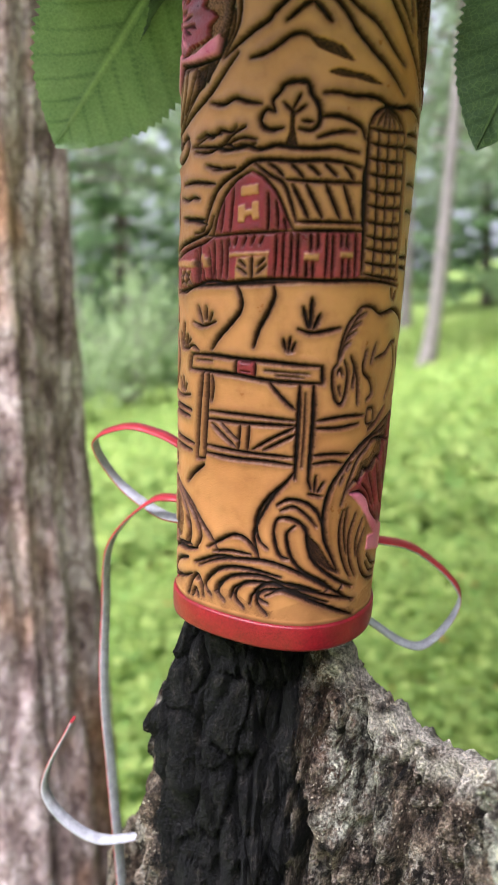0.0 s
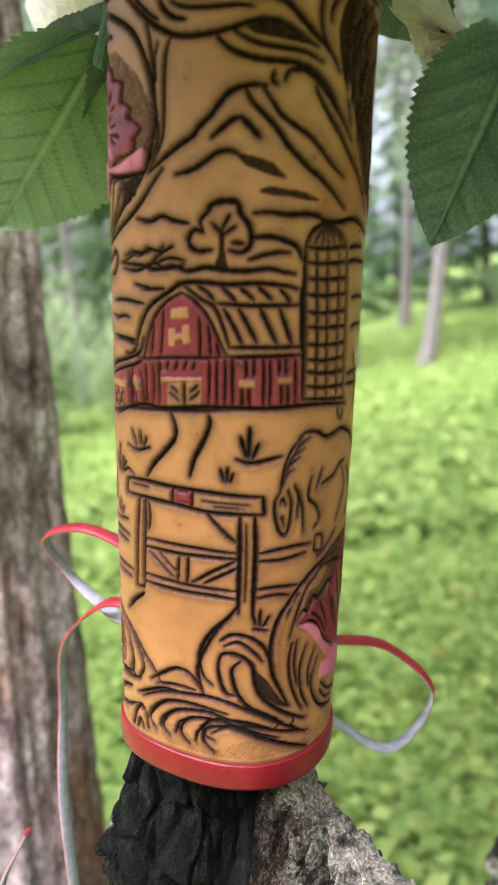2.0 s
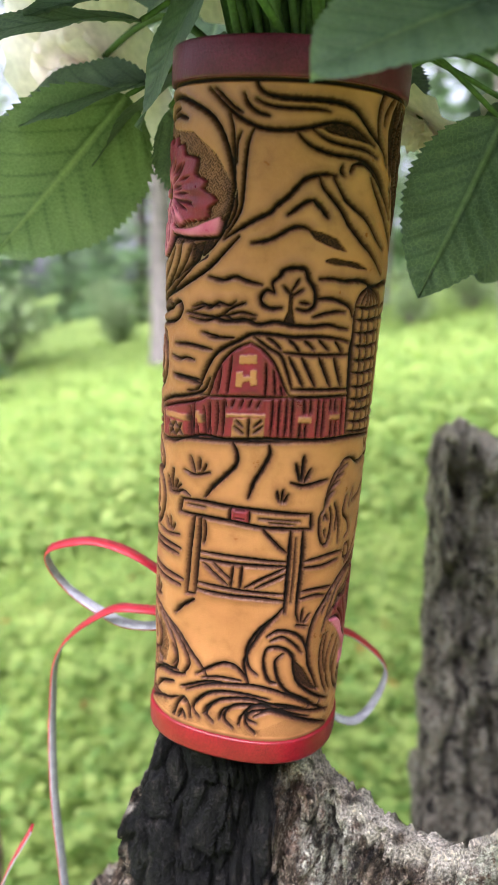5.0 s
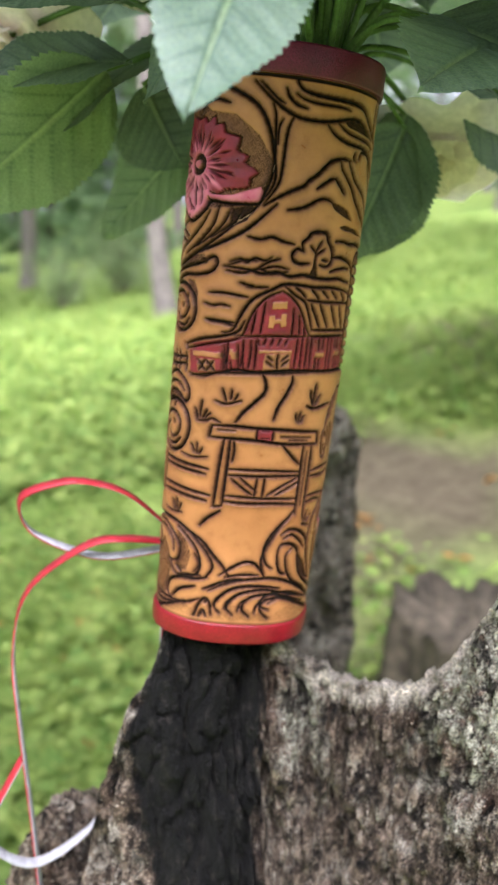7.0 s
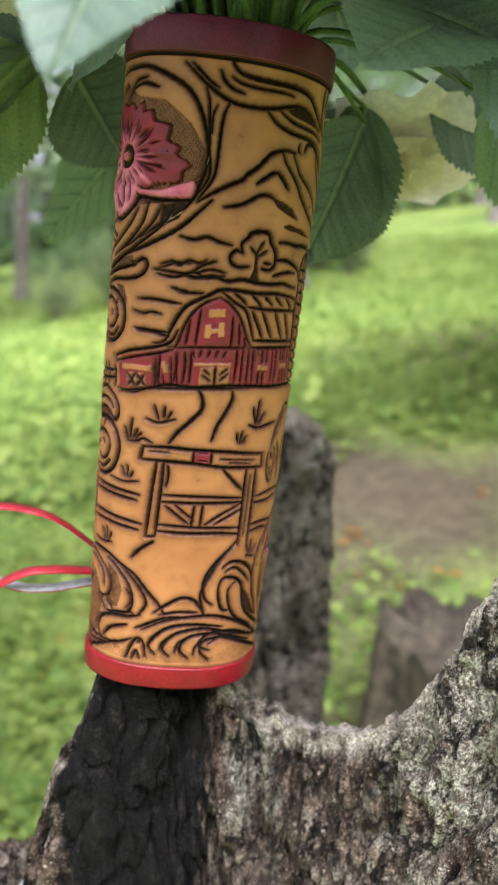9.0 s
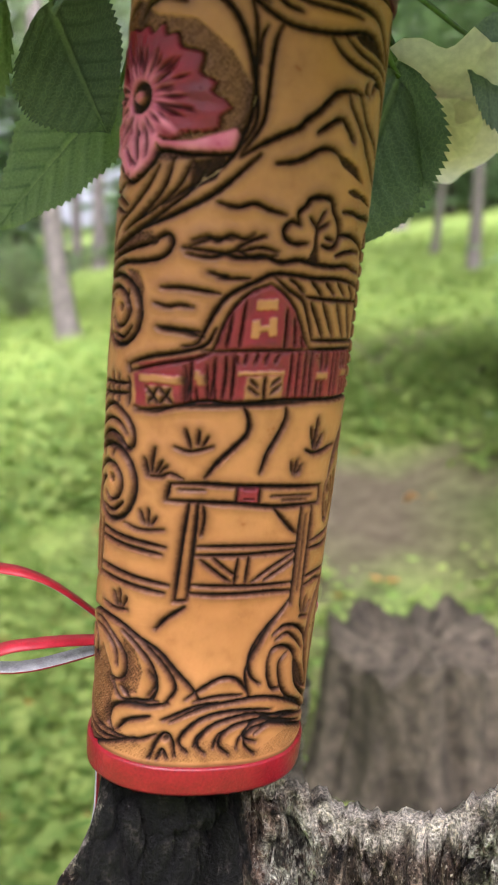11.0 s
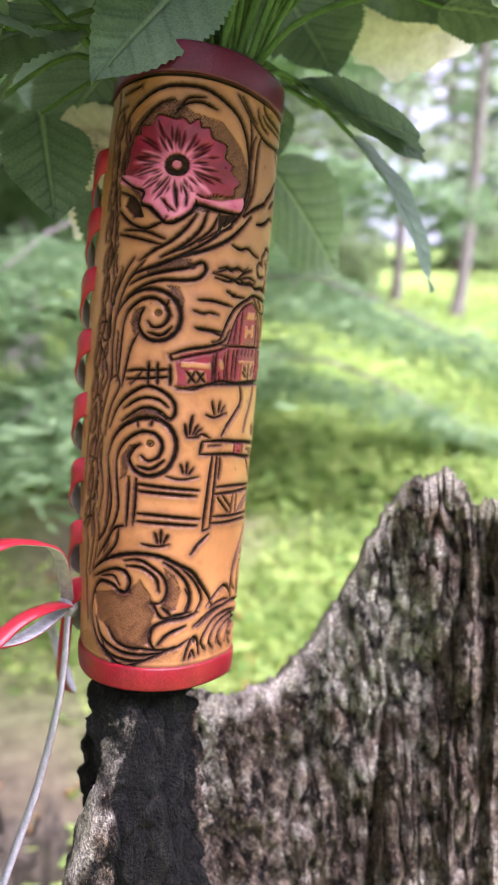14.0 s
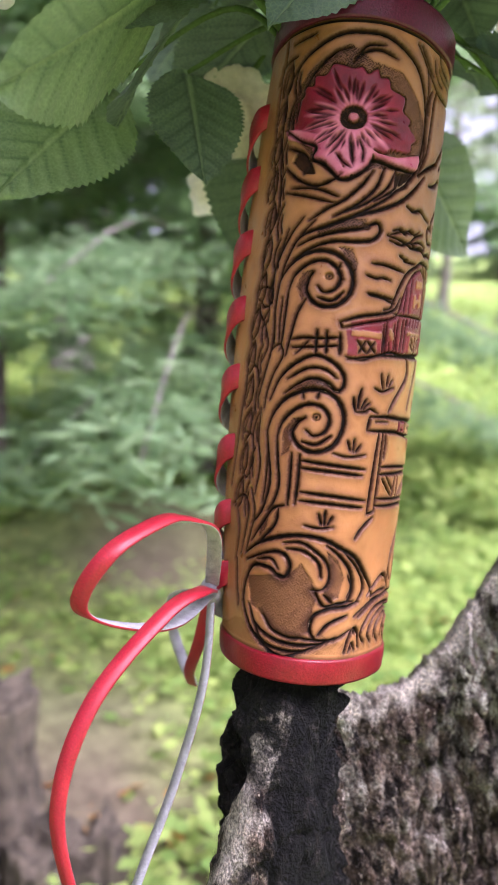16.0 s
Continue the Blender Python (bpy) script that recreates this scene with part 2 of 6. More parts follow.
def stump_wall(name, ridge, parent, columns, rows, base, flare, char_at, label, rough=1.0, lichen=1.0):
    """A ragged standing wall of dead wood along a ridge line, open at the foot."""
    verts, chars, rims, crusts = [], [], [], []
    for i in range(columns):
        w = i / (columns - 1)
        x, y, top, half = along(ridge, w)
        d = along(ridge, min(w + 0.01, 1)) - along(ridge, max(w - 0.01, 0))
        nx, ny = np.array((d[1], -d[0])) / max(math.hypot(d[0], d[1]), 1e-6)
        top += rough * (0.005 * noise.noise((w * 50, 1, 2)) + 0.004 * noise.noise((w * 170, 3, 2)) + 0.004 * abs(noise.noise((w * 120, 4, 2))))
        ends = min(1.0, 9 * w, 9 * (1 - w)) ** 0.5
        for j in range(rows):
            side, v = (-1, j / (rows / 2 - 1)) if j < rows / 2 else (1, (rows - 1 - j) / (rows / 2 - 1))
            z = base + (top - base) * (1 - (1 - v) ** 1.7)
            depth = top - z
            t = ends * (half * min(1.0, 0.35 + depth / 0.03) + flare * max(depth - 0.03, 0) ** 1.1)
            q = Vector((x * 34, y * 34, z * 17 + side * 7))
            crack = abs(noise.noise(Vector((x * 75, y * 75, z * 19 + side * 3)))) ** 0.5
            knob = noise.noise(Vector((x * 120, y * 120, z * 95 + side * 5)))
            grit = noise.noise(Vector((x * 330, y * 330, z * 300 + side)))
            t += rough * min(1.0, 0.2 + depth / 0.03) * (0.006 * noise.noise(q) + 0.009 * (crack - 0.6) + 0.0034 * knob + 0.0016 * grit)
            split = abs(noise.noise(Vector((x * 22 + 3, y * 22, z * 2.2 + side * 9))))
            check = abs(noise.noise(Vector((x * 60, y * 60, z * 16 + side * 4))))
            lump = noise.noise(Vector((x * 45, y * 45, z * 22 + side * 2)))
            t += rough * min(1.0, depth / 0.02) * (0.010 * lump - 0.018 * max(0.0, 1 - split / 0.08) - 0.005 * max(0.0, 1 - check / 0.10))
            calm = rough * min(1.0, 0.12 + 4 * w)
            wob = 0.8 * noise.noise(Vector((x * 50, y * 50, z * 30 + side)))
            near, cells = noise.voronoi(Vector((x * 95 + wob, y * 95, z * 34 + side * 11 + wob)))
            t += calm * min(1.0, depth / 0.012) * (0.0030 * noise.cell(cells[0] * 7.3) - 0.0075 * max(0.0, 1 - (near[1] - near[0]) / 0.18))
            near, cells = noise.voronoi(Vector((x * 210 + wob, y * 210, z * 120 + side * 5)))
            t += rough * min(1.0, 0.3 + depth / 0.02) * 0.0022 * (0.45 - near[0])
            px, py = x - side * t * nx, y - side * t * ny
            verts.append((px, py, z + rough * 0.003 * noise.noise((px * 160, py * 160, z * 90))))
            a, b0, c0 = char_at
            reach = w + 0.10 * max(0.0, 1.05 - z) + 0.05 * noise.noise((x * 30, y * 30, z * 12)) + 0.02 * noise.noise((x * 120, y * 120, z * 60))
            crusts.append(max(lichen - 1.0, min(lichen, 1.0) * max(0.0, min(1.0, 1.9 - 2.0 * min(math.hypot((w - 0.66) / 0.19, (z - 1.18) / 0.10), math.hypot((w - 0.37) / 0.06, (z - 1.12) / 0.04)) + 1.6 * noise.noise((x * 60, y * 60, z * 60))))))
            chars.append(max(0.0, min(1.0, 1.6 - abs(reach - a) / b0)) * c0)
            rims.append(max(0.0, min(1.0, 2.2 - depth / 0.0065)) * max(0.0, min(1.0, 0.75 + 1.6 * noise.noise((px * 90, py * 90, z * 90)))) * (top > 1.1))
    faces = [(i * rows + j, (i + 1) * rows + j, (i + 1) * rows + (j + 1) % rows, i * rows + (j + 1) % rows)
             for i in range(columns - 1) for j in range(rows)]
    faces += [tuple(range(rows - 1, -1, -1)), tuple((columns - 1) * rows + j for j in range(rows))]
    ob = smooth(part(name, (verts, [], faces), WOOD, parent, label))
    ob.data.attributes.new("char", "FLOAT", "POINT").data.foreach_set("value", chars)
    ob.data.attributes.new("rim", "FLOAT", "POINT").data.foreach_set("value", rims)
    ob.data.attributes.new("lichen", "FLOAT", "POINT").data.foreach_set("value", crusts)
    return ob


stump = tagged(new("dead_tree_stump"), "hollow dead tree stump, charred and grey with pale lichen", "tree stump")
stump_wall("broken_wall", RIDGE, stump, 520, 420, -0.1, 0.10, (0.19, 0.080, 1.0), "ragged broken stump wall, black with char under the sleeve")
BACK_WALL = [(-0.085, 0.505, 0.94, 0.02), (-0.055, 0.535, 1.02, 0.022), (0.0, 0.565, 1.00, 0.025), (0.09, 0.61, 0.93, 0.03), (0.18, 0.68, 0.88, 0.03), (0.27, 0.75, 0.84, 0.03)]
stump_wall("low_wall", BACK_WALL, stump, 160, 160, -0.1, 0.08, (0.5, 0.01, 0.0), "low broken back wall of the stump", 1.0, 0.3)
SHARD = [(0.296, 0.768, 1.268, 0.022), (0.325, 0.764, 1.284, 0.026), (0.37, 0.758, 1.262, 0.028), (0.42, 0.752, 1.258, 0.026), (0.460, 0.745, 1.215, 0.020)]
stump_wall("tall_shard", SHARD, stump, 160, 200, -0.1, 0.05, (0.5, 0.01, 0.0), "tall standing shard of grey wood with lichen", 2.0, 1.6)

# ---- the tooled leather sleeve ----
FOOT = Vector((0.01605, 0.42553, 1.20))
AXIS = Vector((0.0438, -0.0796, 1.0)).normalized()
SIDE = (Vector((1, 0, 0)) - AXIS * AXIS.x).normalized()
BACK = AXIS.cross(SIDE)


def sleeve_radius(a, s):
    """Slightly oval, pinched along the laced seam at the back; a in radians, s in metres up the axis."""
    arch = s * (0.3 - s)
    seam = np.exp(-((np.mod(a, 2 * np.pi) - np.pi) / 0.6) ** 2)
    return (0.04306 + 0.01428 * s + 0.0343 * arch + (-0.00394 + 0.00129 * s) * np.cos(2 * a) + (0.00068 - 0.00045 * s) * np.sin(2 * a)
            + 0.00189 * np.cos(3 * a) + (0.00149 - 0.00137 * s) * np.sin(3 * a) + (0.00482 - 0.00693 * s + 0.26495 * arch) * seam)


def on_sleeve(degrees, mm, out=0.0):
    """The place at an angle round the sleeve (0 in front, growing to the east) and a height up its axis."""
    a, s = radians(degrees), mm / 1000
    r = float(sleeve_radius(a, s)) + out
    return FOOT + AXIS * s + SIDE * (r * math.sin(a)) - BACK * (r * math.cos(a))


class Tooling:
    """Cuts, dyes and background stamping on the flat leather, then its relief."""

    def __init__(self):
        self.ang = np.concatenate([np.arange(-184, 92, 0.46), np.arange(92, 176, 2.0)])
        self.fine = int((self.ang < 92).sum())
        self.mm = np.arange(-3.0, 296.0, 0.38)
        shape = (len(self.mm), len(self.ang))
        self.groove, self.halo, self.raised, self.mat = (np.zeros(shape, np.float32) for _ in range(4))
        self.red, self.pink, self.tan = (np.zeros(shape, np.float32) for _ in range(3))
        self.rng = np.random.default_rng(7)

    def window(self, a, h, reach):
        """Index ranges and local distances in mm around a point."""
        i0, i1 = np.searchsorted(self.mm, (h - reach, h + reach))
        j0, j1 = np.searchsorted(self.ang[:self.fine], (a - reach / 0.79, a + reach / 0.79))
        d = np.hypot((self.mm[i0:i1, None] - h), (self.ang[None, j0:j1] - a) * 0.79)
        return slice(i0, i1), slice(j0, j1), d

    def cut(self, width, *points):
        p = np.array(points, float)
        q = np.vstack([2 * p[0] - p[1], p, 2 * p[-1] - p[-2]])
        out = []
        for k in range(len(p) - 1):
            b = q[k:k + 4]
            n = max(2, int(np.hypot((b[2] - b[1])[0] * 0.79, (b[2] - b[1])[1]) / 0.35))
            f = np.linspace(0, 1, n, endpoint=False)[:, None]
            out.append(0.5 * (2 * b[1] + (b[2] - b[0]) * f + (2 * b[0] - 5 * b[1] + 4 * b[2] - b[3]) * f ** 2 + (3 * b[1] - b[0] - 3 * b[2] + b[3]) * f ** 3))
        line = np.vstack(out + [p[-1:]])
        wob = self.rng.random() * 9
        for k, (a, h) in enumerate(line):
            u = k / max(len(line) - 1, 1)
            w = width * 0.88 * (0.45 + 0.55 * min(1.0, 5 * u, 5 * (1 - u))) * (1 + 0.12 * math.sin(k * 0.5 + wob))
            i, j, d = self.window(a, h, w + 5.4)
            self.groove[i, j] = np.maximum(self.groove[i, j], np.clip((w + 0.30 - d) / 0.55, 0, 1))
            self.halo[i, j] = np.maximum(self.halo[i, j], np.clip(1 - (d - w) / 5.0, 0, 1) ** 2.6)

    def inside(self, points):
        p = np.array(points, float)
        lo, hi = p.min(0), p.max(0)
        i0, i1 = np.searchsorted(self.mm, (lo[1], hi[1]))
        j0, j1 = np.searchsorted(self.ang[:self.fine], (lo[0], hi[0]))
        x, y = self.ang[None, j0:j1], self.mm[i0:i1, None]
        hit = np.zeros((i1 - i0, j1 - j0), bool)
        for (x0, y0), (x1, y1) in zip(p, np.roll(p, -1, 0)):
            if y0 != y1:
                hit ^= ((y0 > y) != (y1 > y)) & (x < (x1 - x0) * (y - y0) / (y1 - y0) + x0)
        return slice(i0, i1), slice(j0, j1), hit

    def dye(self, colour, *points):
        i, j, hit = self.inside(points)
        if colour == "dark":
            self.groove[i, j] = np.maximum(self.groove[i, j], 0.62 * hit)
            self.mat[i, j] = np.maximum(self.mat[i, j], hit)
        elif colour == "tan":
            self.tan[i, j] = np.maximum(self.tan[i, j], hit)
        else:
            field = self.red if colour == "red" else self.pink
            field[i, j] = np.maximum(field[i, j], hit)
        if colour in ("tan", "pink"):
            self.raised[i, j] = np.maximum(self.raised[i, j], hit)

    def matting(self, *points):
        """Background stamped down with a fine pointed tool."""
        i, j, hit = self.inside(points)
        self.mat[i, j] = np.maximum(self.mat[i, j], hit)

    def eye(self, size, at):
        i, j, d = self.window(*at, size + 1.5)
        ring = np.clip(1 - np.abs(d - size) / 0.7, 0, 1)
        self.groove[i, j] = np.maximum(self.groove[i, j] * (d > size), np.maximum(ring, (d < size * 0.55) * 0.9))

    def poppy(self, at, size):
        """Ruffled petals, pink at the beaded heart and crimson outside, with veins of many lengths."""
        i, j, d = self.window(*at, size)
        dx, dy = (self.ang[None, j] - at[0]) * 0.79, self.mm[i, None] - at[1]
        turn = np.arctan2(dy, dx)
        step = ((turn + np.pi) / math.tau * 96).astype(int) % 96
        reach = np.array([max((d * self.red[i, j])[step == k].max(initial=0), 1) for k in range(96)])
        reach = (reach + np.roll(reach, 1) + np.roll(reach, -1)) / 3
        ruffle = 1 - 0.05 * (1 + np.sin(turn * 19 + 1.5 * np.sin(turn * 5))) - 0.07 * np.abs(np.sin(turn * 4.5 + 0.6))
        keep = d < reach[step] * ruffle
        self.mat[i, j] = np.maximum(self.mat[i, j], self.red[i, j] * ~keep * (self.pink[i, j] < 0.5))
        self.red[i, j] *= keep
        rim = np.clip(1 - np.abs(d - reach[step] * ruffle) / 0.9, 0, 1)
        petal = np.clip(self.red[i, j] + self.pink[i, j], 0, 1) * np.clip((d - 5.5) / 1.5, 0, 1)
        for k in range(46):
            ang = math.tau * (k + 0.35 * self.rng.uniform(-1, 1)) / 46
            first, last = 6.5 + 5.5 * self.rng.random() * (k % 2) + 2.5 * (k % 3 == 0), 12 + 12 * self.rng.random()
            off = (turn - ang - 0.010 * (d - 10) * math.sin(k * 1.9) + np.pi) % math.tau - np.pi
            wide = 0.72 * np.clip((d - first) / 3, 0, 1) * np.clip((last - d) / 4, 0, 1)
            vein = np.clip((wide + 0.15 - np.abs(off) * d) / 0.4, 0, 1) * (d > first) * (d < last) * petal
            self.groove[i, j] = np.maximum(self.groove[i, j], vein * 0.75)
        self.groove[i, j] = np.maximum(self.groove[i, j], rim * (self.pink[i, j] < 0.5) * np.clip((d - 9) / 3, 0, 1) * (self.red[i, j] + self.mat[i, j] > 0.3))
        wave = 0.5 + 0.5 * np.sin(turn * 15 + 2 * np.sin(turn * 4))
        self.raised[i, j] += petal * (0.45 + 0.6 * wave) * np.clip((d - 4) / 6, 0.3, 1)
        streak = 0.5 + 0.5 * np.sin(turn * 23 + 2.5 * np.sin(turn * 3))
        low = np.clip(0.25 - 0.9 * np.sin(turn + 0.35), 0, 1)
        glow = self.red[i, j] * np.clip(1.0 - (d - 5 - 7 * wave * streak - 8 * low) / 6.5, 0, 1) * (0.45 + 0.55 * np.maximum(streak, low))
        self.pink[i, j] = np.maximum(self.pink[i, j], glow)
        heart = d < 5.4
        self.red[i, j] *= ~heart
        self.pink[i, j] *= ~heart
        self.groove[i, j] = np.where(heart, np.where(d < 2.2, 0, 0.45 + 0.5 * (np.sin(dx * 4.6) * np.sin(dy * 4.6) < 0.25)), self.groove[i, j])
        self.pink[i, j] = np.where(d < 2.1, 0.8, self.pink[i, j])
        self.raised[i, j] = np.where(d < 2.2, 1.8, self.raised[i, j])

    def stamp(self):
        """Pits of the matting tool over the background and along the lower edge."""
        band = (self.mm[:, None] < 9 + 3 * np.sin(np.radians(self.ang * 7))[None, :]) & (self.mm[:, None] > 2.5)
        where = np.maximum(self.mat, band * 0.6)
        a, h = np.meshgrid(self.ang, self.mm)
        k = np.sin(a * 0.79 * 5.2 + 1.3 * np.sin(h * 2.1)) * np.sin(h * 5.0 + 1.1 * np.sin(a * 1.7))
        pits = np.clip((k + 0.05) * 3, 0, 1) * where
        self.mat *= 1 - np.clip(self.red + self.pink, 0, 1)
        free = 1 - np.clip(self.red + self.pink, 0, 1)
        self.pits = pits * free

    def soften(self, field, times=1):
        for _ in range(times):
            field = (field * 2 + np.roll(field, 1, 0) + np.roll(field, -1, 0) + np.roll(field, 1, 1) + np.roll(field, -1, 1)) / 6
        return field


# ---- the motifs cut into the leather: angle in degrees, height in millimetres ----
def mountain_and_sky(art):
    art.cut(1, (-38.1, 291.9), (-36.5, 289.0), (-32.2, 286.6), (-23.9, 285.4), (-13.0, 285.2), (-3.2, 285.3), (5.0, 285.1), (10.8, 284.4), (15.5, 282.9), (20.4, 279.7), (24.3, 277.0), (28.3, 274.6), (32.6, 272.3), (37.3, 269.1), (40.9, 264.8))
    art.cut(0.7, (-44.3, 286.5), (-42.0, 282.8), (-36.7, 279.8), (-29.8, 278.5))
    art.cut(0.6, (-37.6, 284.6), (-32.2, 282.7), (-23.9, 281.7), (-13.0, 281.7), (-5.6, 281.9), (0.4, 281.4))
    art.cut(0.8, (-63.6, 288.4), (-57.4, 284.0), (-51.7, 280.4), (-44.6, 277.0), (-36.2, 274.3), (-28.4, 273.4), (-18.3, 273.6), (-9.2, 274.8), (-1.9, 276.5), (4.0, 277.6), (11.0, 277.5), (16.9, 276.0), (23.2, 273.4), (28.5, 271.1))
    art.cut(0.6, (-60.5, 288.6), (-55.3, 285.1), (-49.8, 281.6), (-44.5, 279.4))
    art.dye("dark", (-1.9, 275.1), (4.0, 276.9), (11.0, 276.8), (18.2, 274.8), (25.8, 271.3), (18.3, 271.9), (8.7, 272.7), (1.7, 273.4))
    art.cut(0.6, (-6.7, 274.3), (-1.8, 272.0), (4.1, 270.3), (13.5, 269.5), (23.3, 268.9), (31.5, 266.8))
    art.cut(0.8, (-14.3, 272.6), (-9.1, 269.0), (-1.7, 266.7), (6.6, 265.6), (16.1, 265.4), (23.5, 264.7), (28.9, 263.0), (34.8, 259.7), (39.9, 255.4), (43.7, 250.9))
    art.cut(0.8, (-51.7, 279.0), (-49.4, 273.3), (-48.5, 265.8), (-47.7, 258.2), (-47.3, 250.6), (-48.3, 242.9), (-50.8, 237.1), (-53.8, 231.1), (-60.5, 225.0), (-71.2, 218.6), (-82.5, 211.8))
    art.cut(0.7, (-37.9, 273.5), (-40.4, 268.2), (-41.3, 259.9), (-41.6, 250.5), (-42.5, 242.8), (-46.0, 237.0), (-51.1, 231.1))
    art.cut(0.5, (-44.7, 272.1), (-46.7, 267.5), (-46.2, 260.0))
    art.cut(0.6, (41.3, 294.6), (34.4, 292.0), (30.9, 287.2), (30.1, 281.9), (31.0, 276.6), (34.1, 272.4), (39.0, 267.4))
    art.cut(0.5, (44.0, 290.9), (39.3, 287.3), (35.8, 283.3), (35.1, 279.7))
    art.dye("dark", (47.7, 291.0), (42.7, 285.0), (39.9, 277.5), (41.1, 270.3), (43.8, 263.2), (46.8, 257.8), (48.0, 266.3), (47.9, 276.5), (50.2, 285.9))
    art.cut(0.5, (51.3, 296.0), (53.0, 291.8), (51.0, 286.1), (49.3, 278.5), (48.6, 269.2), (48.5, 261.7))
    art.cut(0.5, (68.3, 290.4), (59.8, 284.5), (56.3, 279.4), (53.8, 272.5), (52.3, 265.8), (50.9, 258.1), (49.2, 254.1))
    art.cut(0.6, (76.3, 285.0), (65.3, 279.6), (61.2, 274.3), (58.9, 267.4), (57.9, 258.6), (57.9, 250.8), (57.3, 242.9))
    art.cut(0.6, (80.9, 273.7), (69.1, 267.5), (64.5, 261.1), (63.6, 251.2), (66.7, 241.3))
    art.matting((47.0, 291.0), (60.0, 290.0), (88.0, 282.0), (88.0, 226.0), (68.0, 226.0), (57.0, 243.0), (48.5, 262.0))
    for k in range(4):
        a, h = 55.0 + 9 * k, 286.0 - 11 * k
        art.dye("tan", (a, h), (a - 3, h - 12), (a - 1, h - 26), (a + 5, h - 38), (a + 4, h - 22), (a + 4, h - 8))
        art.cut(0.7, (a + 3, h + 2), (a - 3, h - 10), (a - 2, h - 25), (a + 6, h - 42))
        art.cut(0.6, (a + 3, h + 2), (a + 5, h - 10), (a + 4, h - 24), (a + 6, h - 42))
        art.cut(0.4, (a + 1, h - 6), (a + 1, h - 18), (a + 3, h - 30))
    art.cut(0.8, (14.6, 259.6), (16.2, 262.3), (19.8, 263.4), (24.1, 263.3), (29.0, 261.2), (35.0, 257.3), (40.0, 253.5), (45.7, 249.1), (51.5, 243.6))
    art.cut(0.6, (10.2, 262.1), (9.6, 259.4), (11.5, 258.2))
    art.cut(0.9, (29.1, 258.5), (32.8, 254.1), (38.7, 248.8), (44.2, 244.3), (50.7, 238.7), (58.6, 232.9), (65.7, 226.9), (73.1, 219.5))
    art.cut(0.5, (47.0, 255.9), (49.4, 252.2), (50.6, 248.4))
    art.cut(0.9, (-51.1, 230.1), (-42.5, 234.7), (-33.1, 238.9), (-25.8, 241.8), (-22.8, 244.6), (-17.0, 248.3), (-13.0, 251.9), (-9.1, 255.2), (-4.1, 257.0), (2.0, 258.0), (7.2, 257.5))
    art.cut(0.8, (-1.6, 256.9), (0.9, 252.9), (4.5, 250.2), (9.4, 246.7), (13.6, 243.1), (16.9, 239.5), (22.1, 235.8), (27.7, 232.2), (33.6, 229.4), (40.3, 225.6), (49.1, 220.3))
    art.cut(0.7, (6.3, 256.6), (10.5, 252.2), (14.2, 248.6), (20.5, 245.5), (27.2, 242.6), (33.0, 239.0), (39.7, 234.4), (47.3, 230.7))
    art.cut(0.8, (-16.2, 241.4), (-11.6, 244.2), (-7.2, 246.8), (-2.7, 247.8))
    art.cut(1, (-3.7, 247.7), (1.0, 244.7), (4.7, 241.4))
    art.cut(0.8, (-34.7, 229.3), (-25.9, 230.9), (-19.9, 233.3), (-14.3, 236.1), (-8.9, 237.1), (-4.6, 236.2))
    art.dye("dark", (-5.1, 236.2), (3.6, 235.1), (11.0, 233.3), (17.8, 228.5), (12.3, 229.0), (4.9, 230.8), (-1.2, 232.5))
    art.dye("dark", (4.6, 224.1), (10.0, 225.7), (17.4, 224.9), (25.3, 224.5), (34.1, 221.6), (28.2, 221.6), (18.8, 222.8), (11.3, 222.9))
    art.cut(0.8, (3.5, 216.8), (10.2, 217.3), (17.7, 216.6), (25.6, 217.1), (32.8, 216.7), (37.7, 215.1), (46.7, 215.0), (58.1, 216.5), (68.0, 214.7), (88.0, 209.3))
    art.cut(0.7, (-58.9, 214.3), (-50.7, 213.4), (-43.1, 215.2), (-36.1, 213.8), (-27.8, 212.9))
    art.cut(0.8, (-71.7, 198.2), (-62.1, 197.8), (-55.5, 197.5), (-47.6, 196.5), (-36.5, 198.0), (-28.1, 196.5), (-18.7, 198.0), (-10.1, 197.3), (0.6, 197.2), (10.7, 198.2), (17.1, 197.2), (22.4, 196.8))
    art.cut(0.5, (-69.8, 198.8), (-59.5, 202.2), (-51.2, 202.6))
    art.cut(0.6, (-50.2, 198.9), (-43.6, 202.6), (-36.3, 204.9))
    art.cut(0.5, (-48.6, 198.6), (-38.2, 200.8), (-29.7, 199.9))
    art.cut(0.8, (2.9, 208.6), (10.4, 209.1), (18.0, 207.8), (23.4, 205.8), (25.8, 201.8))
    art.cut(0.6, (1.8, 201.1), (8.1, 202.8), (14.3, 203.8), (19.5, 203.8))


def oak_tree(art):
    art.cut(0.9, (-20.1, 209.9), (-21.6, 213.9), (-18.0, 216.9), (-15.7, 219.5), (-10.2, 220.6), (-4.4, 220.1), (-2.3, 216.3), (0.8, 213.4), (2.4, 209.6), (1.7, 205.6), (-2.1, 203.5), (-7.4, 204.0))
    art.cut(0.8, (-20.1, 209.9), (-24.7, 210.8), (-27.9, 207.7), (-26.3, 204.7), (-21.7, 203.5), (-15.7, 204.1))
    art.dye("dark", (-12.3, 211.2), (-10.1, 210.2), (-9.8, 204.3), (-7.9, 198.0), (-14.6, 197.7), (-12.0, 203.3))
    art.cut(0.5, (-11.5, 210.2), (-15.7, 213.0))
    art.cut(0.5, (-10.9, 211.2), (-7.5, 216.2))
    art.cut(0.5, (-10.1, 209.3), (-4.8, 212.3))
    art.cut(0.5, (-6.1, 206.8), (-0.9, 206.5))


